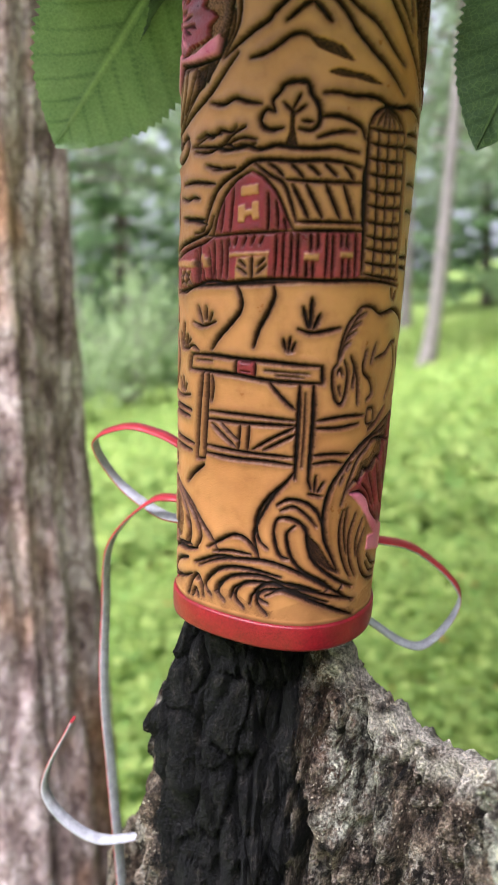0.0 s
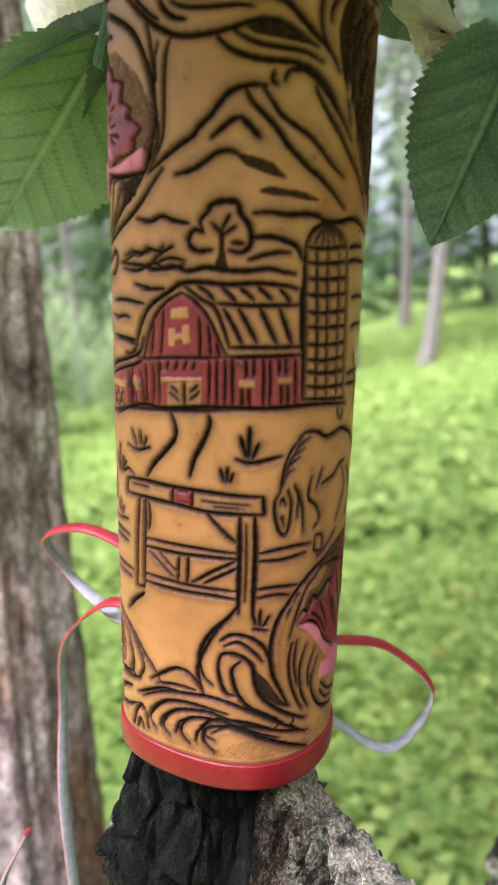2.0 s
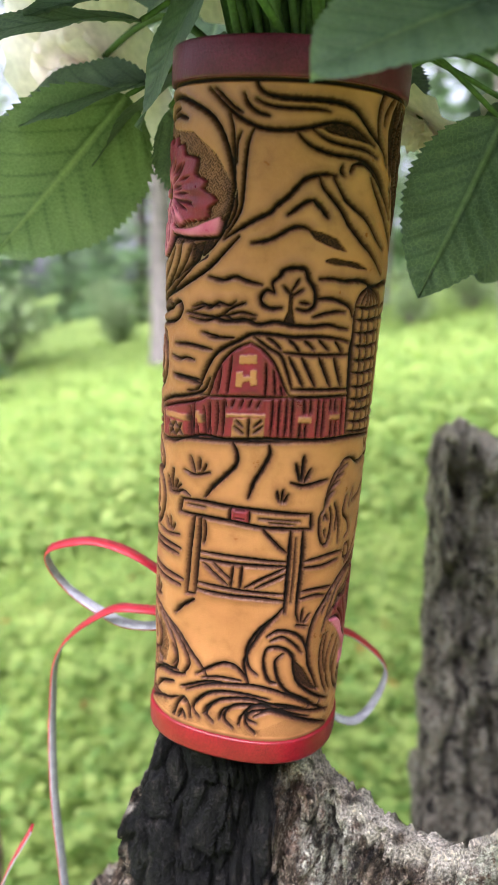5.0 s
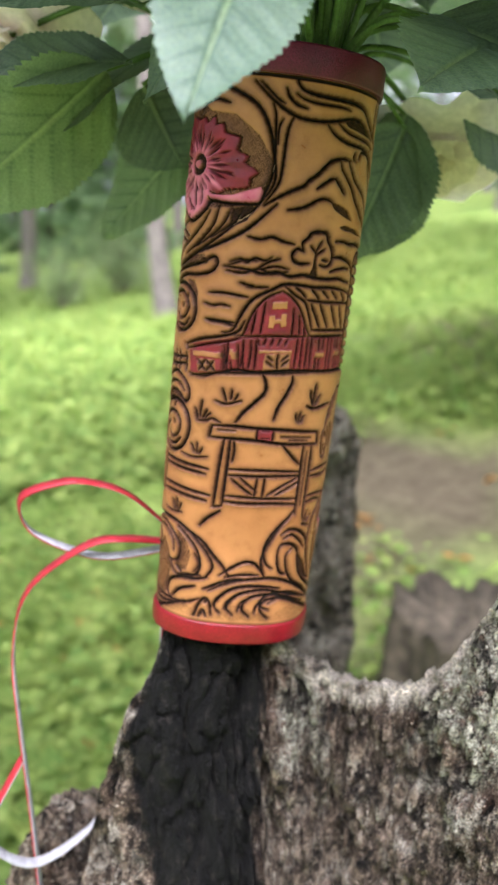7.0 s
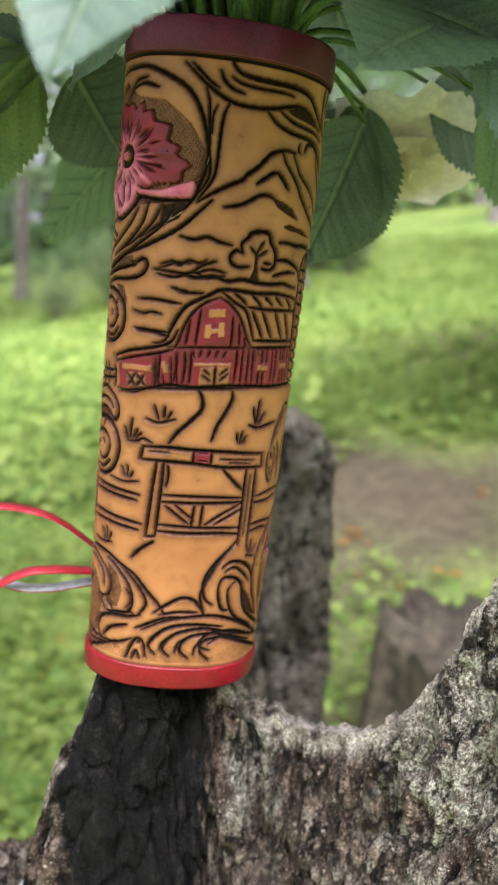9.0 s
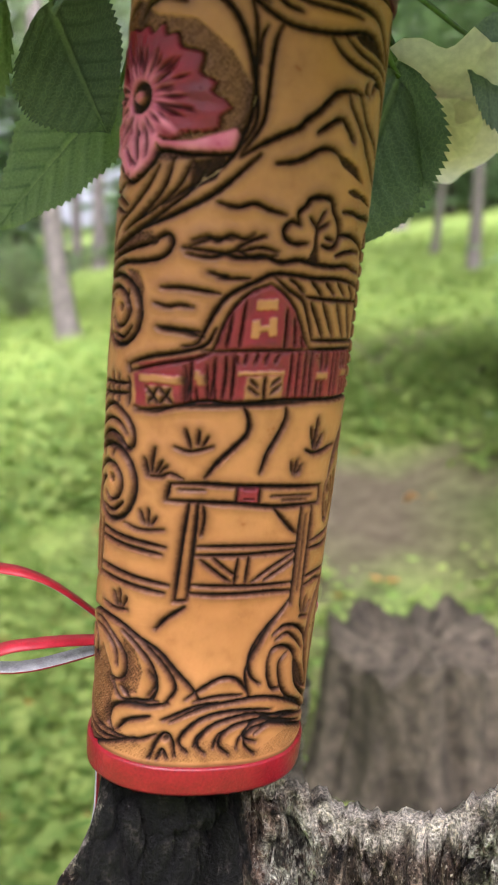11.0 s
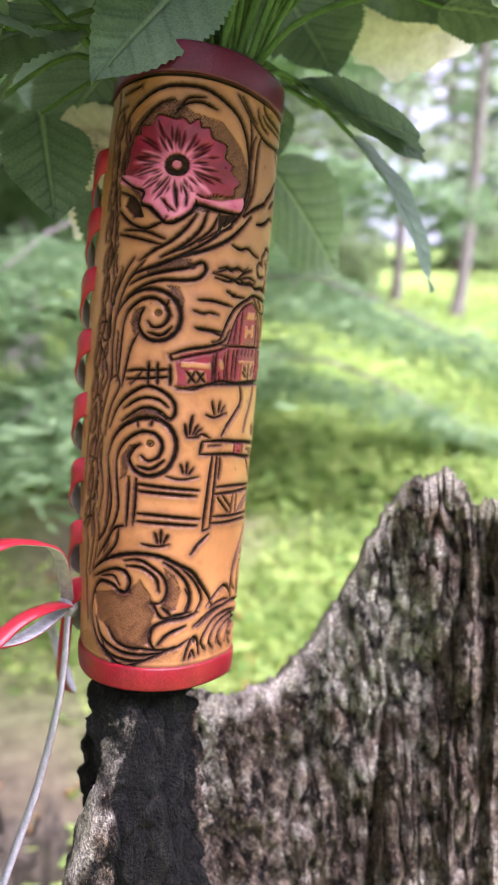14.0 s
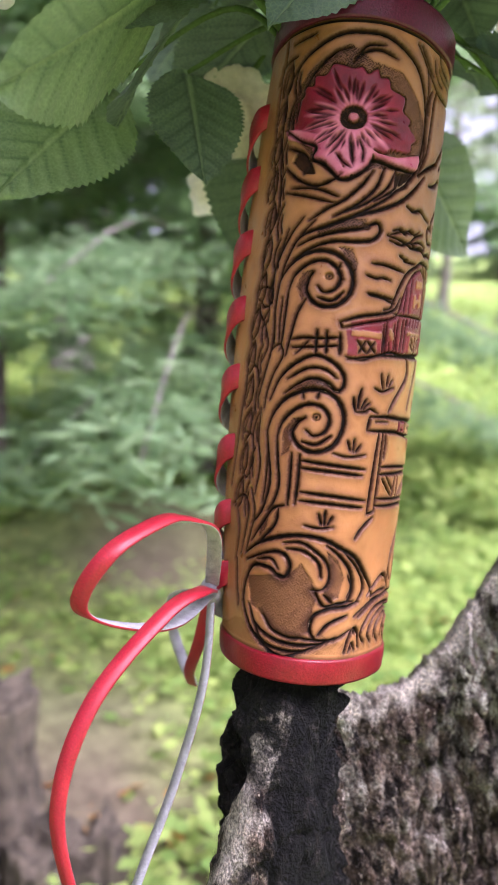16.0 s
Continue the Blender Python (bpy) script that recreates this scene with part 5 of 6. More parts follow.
def leather_material():
    m, n, l, b = mat("tooled_leather", 0.42, 0.0, 0.34)
    co = n.new("ShaderNodeTexCoord").outputs["Object"]

    def field(name):
        f = n.new("ShaderNodeAttribute")
        f.attribute_name = name
        return f.outputs["Fac"]

    big = noise_node(n, l, 16, 3, co)
    mid = noise_node(n, l, 90, 5, co, 0.6)
    pores = noise_node(n, l, 1500, 3, co, 0.7)
    tan = ramp(n, l, big.outputs[0], [(0.3, (0.32, 0.122, 0.040)), (0.7, (0.43, 0.186, 0.068))])
    worn = ramp(n, l, mid.outputs[0], [(0.28, (0.74, 0.69, 0.64)), (0.45, (0.95, 0.94, 0.93)), (0.65, (1.07, 1.06, 1.05))])
    c = mix(n, l, 1.0, tan.outputs[0], worn.outputs[0], "MULTIPLY")
    reds = ramp(n, l, mid.outputs[0], [(0.3, (0.11, 0.004, 0.014)), (0.7, (0.25, 0.009, 0.026))])
    pinks = ramp(n, l, mid.outputs[0], [(0.3, (0.47, 0.075, 0.15)), (0.7, (0.66, 0.20, 0.29))])
    c = mix(n, l, field("red"), c, reds.outputs[0])
    c = mix(n, l, field("pink"), c, pinks.outputs[0])
    c = mix(n, l, field("rub"), c, (0.105, 0.034, 0.014))
    c = mix(n, l, field("stain"), c, (0.010, 0.006, 0.005))
    l.new(c, b.inputs["Base Color"])
    r = ramp(n, l, mid.outputs[0], [(0.3, (0.27, 0.27, 0.27)), (0.7, (0.42, 0.42, 0.42))])
    l.new(mix(n, l, field("stain"), r.outputs[0], (0.75, 0.75, 0.75)), b.inputs["Roughness"])
    sheen = ramp(n, l, field("stain"), [(0.0, (0.42, 0.42, 0.42)), (0.7, (0.10, 0.10, 0.10))])
    l.new(sheen.outputs[0], b.inputs["Specular IOR Level"])
    hide = noise_node(n, l, 320, 6, co, 0.7)
    tall = n.new("ShaderNodeMath")
    tall.operation = "MULTIPLY_ADD"
    l.new(hide.outputs[0], tall.inputs[0])
    tall.inputs[1].default_value = 2.5
    l.new(pores.outputs[0], tall.inputs[2])
    bump(n, l, b, tall.outputs[0], 0.22, 0.0007)
    return m


LEATHER = leather_material()
sleeve = tagged(new("leather_sleeve"), "tan tooled leather sleeve with red barn, poppies and scrolls", "leather sleeve")


def tooled_body():
    art = Tooling()
    for motif in MOTIFS:
        motif(art)
    art.poppy((-97.5, 247.9), 42)
    art.stamp()
    art.red *= 1 - art.tan
    art.groove = np.maximum(art.groove, ((np.abs(art.mm - 292.0) < 1.0) * 0.9)[:, None] * np.ones_like(art.groove))
    # shadow line above the bottom rim, painted in with the stain
    rim_shade = np.exp(-((art.mm - 0.5) / 1.2) ** 2)[:, None]
    groove, halo = art.soften(art.groove), art.soften(art.halo, 2)
    grain = art.rng.random(groove.shape).astype(np.float32)
    smear = np.clip((halo - 0.60 + 0.60 * (art.soften(grain) - 0.5)) * 2.2, 0, 1) * 0.62
    stain = np.clip(np.maximum(groove * 1.12, smear) + art.pits * 0.92 + rim_shade * 0.6, 0, 1)
    rub = np.clip(halo ** 0.85 * 0.95 + art.soften(art.mat, 5) * 0.60, 0, 1) * (1 - 0.6 * np.clip(art.red + art.pink, 0, 1))
    lip = halo * (1 - groove)
    relief = -1.5 * groove + 1.5 * lip * (1 - lip) - 0.45 * halo + 0.05 * (grain - 0.5) - 0.45 * art.soften(art.mat, 5) - 0.30 * art.pits + 0.60 * art.soften(np.clip(art.raised, 0, 1.5), 2)
    a, s = np.meshgrid(np.radians(art.ang), art.mm / 1000)
    dents = 0.25 * np.sin(a * 9 + s * 50) * np.sin(s * 70 + a * 4)
    r = sleeve_radius(a, s) + (relief + dents) / 1000
    foot, axis, side, back = (np.array(v) for v in (FOOT, AXIS, SIDE, BACK))
    pos = foot + s[..., None] * axis + (r * np.sin(a))[..., None] * side - (r * np.cos(a))[..., None] * back
    rows, cols = a.shape
    me = bpy.data.meshes.new("body")
    me.vertices.add(rows * cols)
    me.vertices.foreach_set("co", pos.astype(np.float32).ravel())
    i, j = np.meshgrid(np.arange(rows - 1), np.arange(cols), indexing="ij")
    k = (j + 1) % cols
    quads = np.stack([i * cols + j, i * cols + k, (i + 1) * cols + k, (i + 1) * cols + j], -1).reshape(-1, 4)
    me.loops.add(quads.size)
    me.loops.foreach_set("vertex_index", quads.ravel().astype(np.int32))
    me.polygons.add(len(quads))
    me.polygons.foreach_set("loop_start", np.arange(0, quads.size, 4, dtype=np.int32))
    me.polygons.foreach_set("use_smooth", np.ones(len(quads), bool))
    me.update(calc_edges=True)
    for name, values in (("stain", stain), ("rub", rub), ("red", art.soften(np.clip(art.red, 0, 1))), ("pink", art.soften(np.clip(art.pink, 0, 1)))):
        me.attributes.new(name, "FLOAT", "POINT").data.foreach_set("value", values.astype(np.float32).ravel())
    me.materials.append(LEATHER)
    ob = new("body", me)
    ob.parent = sleeve
    ob["label"] = "tan leather carved with a farm scene and dark antique dye"


def band(name, low, high, out, material, label):
    """A folded strip of leather round an end of the sleeve, with an inner side."""
    profile = [(low, 0.0), (low, out * 0.8), (low + 1.2, out), ((low + high) / 2, out * 1.1), (high - 1.2, out), (high, out * 0.7), (high, -out), ((low + high) / 2, -1.6 * out), (low, -out)]
    bm = bmesh.new()
    rings = [[bm.verts.new(on_sleeve(a, h, o)) for h, o in profile] for a in range(-180, 180, 3)]
    for r, q in zip(rings, rings[1:] + rings[:1]):
        for i in range(len(profile)):
            bm.faces.new((r[i], q[i], q[(i + 1) % len(profile)], r[(i + 1) % len(profile)]))
    bmesh.ops.recalc_face_normals(bm, faces=bm.faces)
    return smooth(part(name, bm, material, sleeve, label))


tooled_body()
band("bottom_rim", -11.5, 0.2, 0.0014, RED, "glossy red leather binding along the lower edge")
# darker, purpler red for the top binding: shade under the leaves as colour
RED_SHADED = mottled("red_leather_shaded", (0.070, 0.006, 0.022), (0.125, 0.011, 0.038), 60, 0.36, 0.0004, 900, 0.35)
band("top_rim", 292.8, 308.0, 0.0013, RED_SHADED, "red leather binding along the mouth, coloured darker for the leaves' shade")
bm = bmesh.new()
rings = [[bm.verts.new(on_sleeve(a, h, -0.0025)) for a in range(-180, 180, 6)] for h in range(-8, 305, 12)]
for r, q in zip(rings, rings[1:]):
    for i in range(len(r)):
        bm.faces.new((r[i], q[i], q[(i + 1) % len(r)], r[(i + 1) % len(r)]))
SUEDE = mottled("grey_suede", (0.30, 0.29, 0.31), (0.46, 0.45, 0.47), 200, 0.95, 0.0005, 1500, 0.1)
part("lining", bm, mottled("raw_leather", (0.22, 0.13, 0.07), (0.33, 0.21, 0.12), 60), sleeve, "raw brown inner face of the leather")


def ribbon(name, points, width, across, parent, label="", thick=0.0016, red_up=True, per=14):
    """A flat lace along a smooth curve: red grain on one face, grey suede on the other."""
    n = (len(points) - 1) * per
    pts = [Vector(along(points, k / n)) for k in range(n + 1)]
    bm = bmesh.new()
    rings = []
    for k, p in enumerate(pts):
        t = (pts[min(k + 1, n)] - pts[max(k - 1, 0)]).normalized()
        w = Vector(along(across, k / n)) if isinstance(across[0], tuple) else Vector(across)
        w = (w - t * w.dot(t)).normalized() * (width / 2)
        u = t.cross(w).normalized() * (thick / 2)
        rings.append([bm.verts.new(p + q) for q in (w + u * 0.4, w * 0.86 + u, -w * 0.86 + u, -w + u * 0.4, -w * 0.9 - u, w * 0.9 - u)])
    for r, q in zip(rings, rings[1:]):
        for i in range(6):
            f = bm.faces.new((r[i], q[i], q[(i + 1) % 6], r[(i + 1) % 6]))
            f.material_index = 0 if (i in (0, 1, 2)) == red_up else 1
            f.smooth = True
    bm.faces.new(rings[0])
    bm.faces.new(list(reversed(rings[-1])))
    bmesh.ops.recalc_face_normals(bm, faces=bm.faces)
    return part(name, bm, [LACE, SUEDE], parent, label)


LACE = mottled("red_lace", (0.30, 0.009, 0.020), (0.42, 0.016, 0.030), 80, 0.42, 0.0003, 1200, 0.5)
for h in (250, 219, 187, 154, 120, 85, 52, 21):
    pts = [tuple(on_sleeve(-163, h + 10, -0.003)), tuple(on_sleeve(-167, h + 8, 0.0020)), tuple(on_sleeve(-173, h + 4, 0.0040)),
           tuple(on_sleeve(-180, h - 2, 0.0046)), tuple(on_sleeve(-187, h - 8, 0.0036)), tuple(on_sleeve(-193, h - 12, 0.0014)), tuple(on_sleeve(-197, h - 14, -0.003))]
    ribbon("lace_stitch", pts, 0.0125, tuple(AXIS), sleeve, "red leather lace over the seam", 0.0018, False, 6)
KNOT = tuple(on_sleeve(-176, 19, 0.006))
bow = tagged(new("lace_bow"), "red leather lace with grey suede back tied in a loose bow", "lace")
FLAT = (0.25, 0.93, 0.25)
ribbon("loop", [KNOT, (-0.0269, 0.472, 1.2593), (-0.0471, 0.4839, 1.2688), (-0.0648, 0.4938, 1.2696), (-0.082, 0.5122, 1.2587), (-0.0725, 0.5248, 1.235), (-0.0525, 0.508, 1.2221), (-0.0321, 0.4884, 1.2187), KNOT], 0.0078, FLAT, bow, "", 0.0016, False)
ribbon("loop", [KNOT, (0.045, 0.482, 1.208), (0.074, 0.484, 1.207), (0.104, 0.500, 1.195), (0.129, 0.501, 1.167), (0.103, 0.487, 1.143), (0.070, 0.487, 1.161), (0.035, 0.480, 1.190), KNOT], 0.0068, FLAT, bow)
ribbon("tail", [KNOT, (-0.0305, 0.4771, 1.2326), (-0.0514, 0.4918, 1.2272), (-0.076, 0.5189, 1.1963), (-0.0815, 0.5310, 1.1530), (-0.0825, 0.5210, 1.1042), (-0.0791, 0.5164, 1.0532), (-0.0747, 0.5127, 0.9877), (-0.0712, 0.5114, 0.9163)], 0.0078, [FLAT, (0.40, 0.90, 0.20), (0.58, 0.80, 0.10), (0.62, 0.78, 0.0)], bow, "", 0.0016, False)
ribbon("tail", [KNOT, (0.0, 0.476, 1.180), (0.004, 0.490, 1.125), (-0.0037, 0.5115, 1.0608), (-0.0286, 0.5045, 1.0386), (-0.0496, 0.499, 1.0245), (-0.0877, 0.4964, 1.0219), (-0.1153, 0.4955, 1.0547), (-0.0962, 0.4886, 1.1015)], 0.0072, [(0.9, 0.4, 0.1), (0.8, 0.6, 0.1), FLAT], bow)
bm = bmesh.new()
bmesh.ops.create_icosphere(bm, subdivisions=3, radius=1)
for v in bm.verts:
    v.co = Vector(KNOT) + Vector((v.co.x * 0.008, v.co.y * 0.006, v.co.z * 0.007)) * (1 + 0.18 * noise.noise(v.co * 2.2))
smooth(part("knot", bm, SUEDE, bow))

# ---- rose sprigs that stand in the sleeve ----
def leaf_material(name, deep, bright, vein, rib):
    """Rose leaf: mottled blade, side veins, a fleshy midrib, a fine net between."""
    m, n, l, b = mat(name, 0.46, 0.0, 0.45)
    co = n.new("ShaderNodeTexCoord").outputs["Object"]

    def field(which):
        f = n.new("ShaderNodeAttribute")
        f.attribute_name = which
        return f.outputs["Fac"]

    a, fine = noise_node(n, l, 42, 5, co, 0.6), noise_node(n, l, 700, 3, co, 0.6)
    f = n.new("ShaderNodeTexVoronoi")
    f.feature = "DISTANCE_TO_EDGE"
    f.inputs["Scale"].default_value = 380
    l.new(co, f.inputs["Vector"])
    net = ramp(n, l, f.outputs["Distance"], [(0.0, (0.30, 0.30, 0.30)), (0.12, (0, 0, 0))])
    c = ramp(n, l, a.outputs[0], [(0.3, deep), (0.7, bright)])
    c = mix(n, l, net.outputs[0], c.outputs[0], rib)
    c = mix(n, l, field("vein"), c, vein)
    c = mix(n, l, field("rib"), c, rib)
    g = ramp(n, l, fine.outputs[0], [(0.3, (0.85, 0.85, 0.85)), (0.7, (1.12, 1.12, 1.12))])
    c = mix(n, l, 1.0, c, g.outputs[0], "MULTIPLY")
    l.new(c, b.inputs["Base Color"])
    bump(n, l, b, f.outputs["Distance"], 0.25, 0.0012)
    t = n.new("ShaderNodeBsdfTranslucent")
    l.new(c, t.inputs["Color"])
    x = n.new("ShaderNodeMixShader")
    x.inputs[0].default_value = 0.45
    l.new(b.outputs[0], x.inputs[1])
    l.new(t.outputs[0], x.inputs[2])
    l.new(x.outputs[0], n["Material Output"].inputs["Surface"])
    return m


LEAF = leaf_material("rose_leaf", (0.100, 0.150, 0.115), (0.165, 0.230, 0.165), (0.055, 0.092, 0.070), (0.28, 0.37, 0.22))
# paler, bluer copy of the leaf: sky sheen put into its colour
LEAF_PALE = leaf_material("rose_leaf_sheen", (0.13, 0.20, 0.155), (0.20, 0.28, 0.22), (0.085, 0.145, 0.105), (0.30, 0.40, 0.22))
# lighter blade with dark veins: the look of light through a leaf, as colour
LEAF_BACKLIT = leaf_material("rose_leaf_backlit", (0.145, 0.225, 0.105), (0.225, 0.315, 0.15), (0.060, 0.115, 0.052), (0.32, 0.42, 0.20))
STEM = mottled("green_stem", (0.05, 0.10, 0.025), (0.11, 0.19, 0.05), 60, 0.6)

def petal_material():
    m = mottled("cream_petal", (0.86, 0.78, 0.73), (0.94, 0.89, 0.86), 30, 0.7, 0.0, 200, 0.2)
    n, l = m.node_tree.nodes, m.node_tree.links
    t = n.new("ShaderNodeBsdfTranslucent")
    t.inputs["Color"].default_value = (0.93, 0.85, 0.80, 1)
    x = n.new("ShaderNodeMixShader")
    x.inputs[0].default_value = 0.5
    l.new(n["Principled BSDF"].outputs[0], x.inputs[1])
    l.new(t.outputs[0], x.inputs[2])
    l.new(x.outputs[0], n["Material Output"].inputs["Surface"])
    return m


PETAL = petal_material()


def leaf(base, tip, facing, width, material, parent, droop=0.10, cup=0.12, seed=0):
    """A toothed rose leaf with a sunk midrib and arched side veins."""
    base, tip = Vector(base), Vector(tip)
    run = tip - base
    long = run.length
    t = run.normalized()
    side = t.cross(Vector(facing)).normalized()
    up = side.cross(t).normalized()
    rows, cols, teeth = 112, 32, 26
    verts, vein, rib = [], [], []
    for i in range(rows + 1):
        u = i / rows
        w = width * 0.60 * (u ** 0.60 * (1 - u) ** 0.92) / 0.352 * 0.96
        saw = (u * teeth) % 1.0
        for j in range(cols + 1):
            v = 2 * j / cols - 1
            x = v * w * (1 + 0.10 * (saw - 0.5) * abs(v) ** 4)
            q = u - 1.05 * abs(x) / long + 0.7 * (x / long) ** 2 + (0.035 if v > 0 else 0.0)
            ribs = abs(((q * 7.5) % 1.0) - 0.5) / 7.5 * long
            branch = math.exp(-(ribs / (0.0007 + 0.0007 * (1 - abs(v)))) ** 2) * (1 - 0.55 * abs(v)) * min(1.0, 9 * (1 - u)) * (u > 0.05)
            thick = 0.0013 * (1.15 - u)
            mid = math.exp(-(x / thick) ** 2)
            # shade along both sides of the midrib, painted through the vein mask
            rib_shade = math.exp(-((abs(x) - 1.9 * thick) / thick) ** 2)
            vein.append(min(1.0, max(0.75 * branch, 0.60 * rib_shade)))
            rib.append(mid * (1 - 0.4 * u))
            z = cup * abs(x) - droop * long * (u * u - u) * 1.6 - 0.0013 * mid - 0.0009 * branch
            z += 0.045 * width * math.sin(u * 6 + seed) * v * abs(v) + 0.018 * width * math.sin(u * 17 + seed * 3 + v * 2) * v * v
            z += 0.0011 * math.cos(ribs / long * 7.5 * 6.28) * abs(v) * (1 - abs(v)) * 2
            verts.append(base + t * (u * long) + side * x + up * z)
    c = cols + 1
    faces = [(i * c + j, i * c + j + 1, (i + 1) * c + j + 1, (i + 1) * c + j) for i in range(rows) for j in range(cols)]
    ob = smooth(part("leaf", (verts, [], faces), material, parent))
    for which, values in (("vein", vein), ("rib", rib)):
        ob.data.attributes.new(which, "FLOAT", "POINT").data.foreach_set("value", values)
    return ob


def tube(name, points, radii, material, parent, sides=8, per=8):
    n = (len(points) - 1) * per
    pts = [Vector(along(points, k / n)) for k in range(n + 1)]
    bm = bmesh.new()
    rings = []
    for k, p in enumerate(pts):
        t = (pts[min(k + 1, n)] - pts[max(k - 1, 0)]).normalized()
        a = t.orthogonal().normalized()
        b = t.cross(a)
        f = k / n
        r = radii[0] + (radii[1] - radii[0]) * f
        rings.append([bm.verts.new(p + (a * math.cos(i * math.tau / sides) + b * math.sin(i * math.tau / sides)) * r) for i in range(sides)])
    for r0, q in zip(rings, rings[1:]):
        offset = min(range(sides), key=lambda o: (q[o].co - r0[0].co).length)
        for i in range(sides):
            bm.faces.new((r0[i], r0[(i + 1) % sides], q[(i + 1 + offset) % sides], q[(i + offset) % sides])).smooth = True
    bm.faces.new(list(reversed(rings[0])))
    bm.faces.new(rings[-1])
    return part(name, bm, material, parent)


def rose(at, facing, size, parent):
    """An open rose: cupped petals in three rings."""
    at, out = Vector(at), Vector(facing).normalized()
    a = out.orthogonal().normalized()
    b = out.cross(a)
    for ring, (count, reach, rise, lean) in enumerate(((4, 0.38, 0.62, 0.25), (6, 0.70, 0.50, 0.55), (7, 1.0, 0.22, 0.95))):
        for k in range(count):
            ang = math.tau * (k / count) + ring * 0.5
            o = a * math.cos(ang) + b * math.sin(ang)
            s = out.cross(o)
            bm = bmesh.new()
            grid = []
            for i in range(9):
                u = i / 8
                row = []
                for j in range(9):
                    v = j / 4 - 1
                    w = reach * 0.62 * math.sin(math.pi * (0.12 + 0.72 * u)) * v
                    d = reach * (u * lean + 0.10) + 0.06 * math.sin(v * 4 + k) * u
                    h = rise * (u - 0.25 * u ** 3 * lean * 2.2) - 0.12 * v * v * u
                    row.append(bm.verts.new(at + (o * d + s * w + out * h) * size))
                grid.append(row)
            for r, q in zip(grid, grid[1:]):
                for j in range(8):
                    bm.faces.new((r[j], r[j + 1], q[j + 1], q[j])).smooth = True
            ob = part("petal", bm, PETAL, parent)


sprig = tagged(new("rose_sprigs"), "green rose sprigs with toothed leaves and cream roses", "rose sprigs")
LEAVES = [  # base, tip, facing, width, material, droop
    ((-0.034, 0.492, 1.508), (-0.106, 0.552, 1.428), (0.12, -0.46, -0.095), 0.074, LEAF_BACKLIT, 0.06),
    ((0.060, 0.535, 1.492), (0.018, 0.587, 1.420), (-0.70, -0.40, 0.45), 0.062, LEAF_BACKLIT, 0.06),
    ((0.066, 0.494, 1.502), (0.040, 0.482, 1.434), (-0.95, -0.30, 0.10), 0.045, LEAF, 0.04),
    ((0.094, 0.318, 1.516), (-0.004, 0.287, 1.471), (-0.20, -0.55, 0.80), 0.062, LEAF_PALE, 0.06),
    ((0.010, 0.393, 1.566), (-0.034, 0.452, 1.484), (-0.85, -0.20, 0.45), 0.050, LEAF_PALE, 0.10),
    ((-0.090, 0.289, 1.510), (-0.140, 0.261, 1.435), (-0.50, -0.75, 0.45), 0.043, LEAF_PALE, 0.08),
    ((-0.012, 0.488, 1.503), (0.049, 0.532, 1.466), (-0.75, -0.15, 0.60), 0.056, LEAF, 0.06),
    ((0.092, 0.305, 1.500), (0.134, 0.240, 1.408), (-0.45, -0.75, 0.40), 0.056, LEAF_PALE, 0.16),
    ((0.143, 0.420, 1.492), (0.107, 0.433, 1.405), (-0.30, -0.90, 0.10), 0.054, LEAF, 0.05),
    ((0.151, 0.428, 1.503), (0.164, 0.462, 1.414), (-0.95, -0.10, 0.10), 0.082, LEAF, 0.05),
    ((-0.030, 0.462, 1.536), (-0.118, 0.462, 1.516), (-0.10, -0.45, 0.88), 0.040, LEAF, 0.14),
    ((-0.024, 0.480, 1.512), (-0.105, 0.535, 1.498), (-0.10, -0.60, 0.80), 0.056, LEAF, 0.10),
    ((0.075, 0.385, 1.535), (0.155, 0.355, 1.500), (-0.20, -0.50, 0.85), 0.058, LEAF, 0.12),
    ((0.070, 0.345, 1.525), (0.075, 0.262, 1.480), (-0.60, -0.20, 0.75), 0.056, LEAF, 0.12),
    ((0.165, 0.350, 1.500), (0.226, 0.290, 1.432), (-0.90, -0.30, 0.30), 0.070, LEAF_BACKLIT, 0.05),
    ((0.015, 0.470, 1.535), (-0.055, 0.535, 1.470), (-0.70, -0.10, 0.70), 0.060, LEAF, 0.10),
    ((0.190, 0.410, 1.520), (0.270, 0.385, 1.470), (-0.60, -0.70, 0.40), 0.062, LEAF, 0.08),
    ((0.060, 0.450, 1.530), (0.130, 0.500, 1.500), (-0.30, -0.30, 0.90), 0.055, LEAF, 0.10),
    ((0.000, 0.435, 1.545), (-0.085, 0.470, 1.535), (-0.30, -0.20, 0.93), 0.060, LEAF, 0.10),
    ((0.060, 0.400, 1.560), (0.020, 0.320, 1.580), (0.0, 0.0, 1.0), 0.062, LEAF, 0.10),
    ((0.030, 0.420, 1.565), (-0.060, 0.420, 1.590), (0.0, 0.0, 1.0), 0.062, LEAF, 0.10),
    ((0.020, 0.450, 1.560), (-0.010, 0.540, 1.580), (0.0, 0.0, 1.0), 0.062, LEAF, 0.10),
    ((0.080, 0.430, 1.560), (0.160, 0.470, 1.575), (0.0, 0.0, 1.0), 0.062, LEAF, 0.10),
    ((0.095, 0.330, 1.520), (0.175, 0.300, 1.535), (-0.40, -0.30, 0.85), 0.060, LEAF, 0.10)]
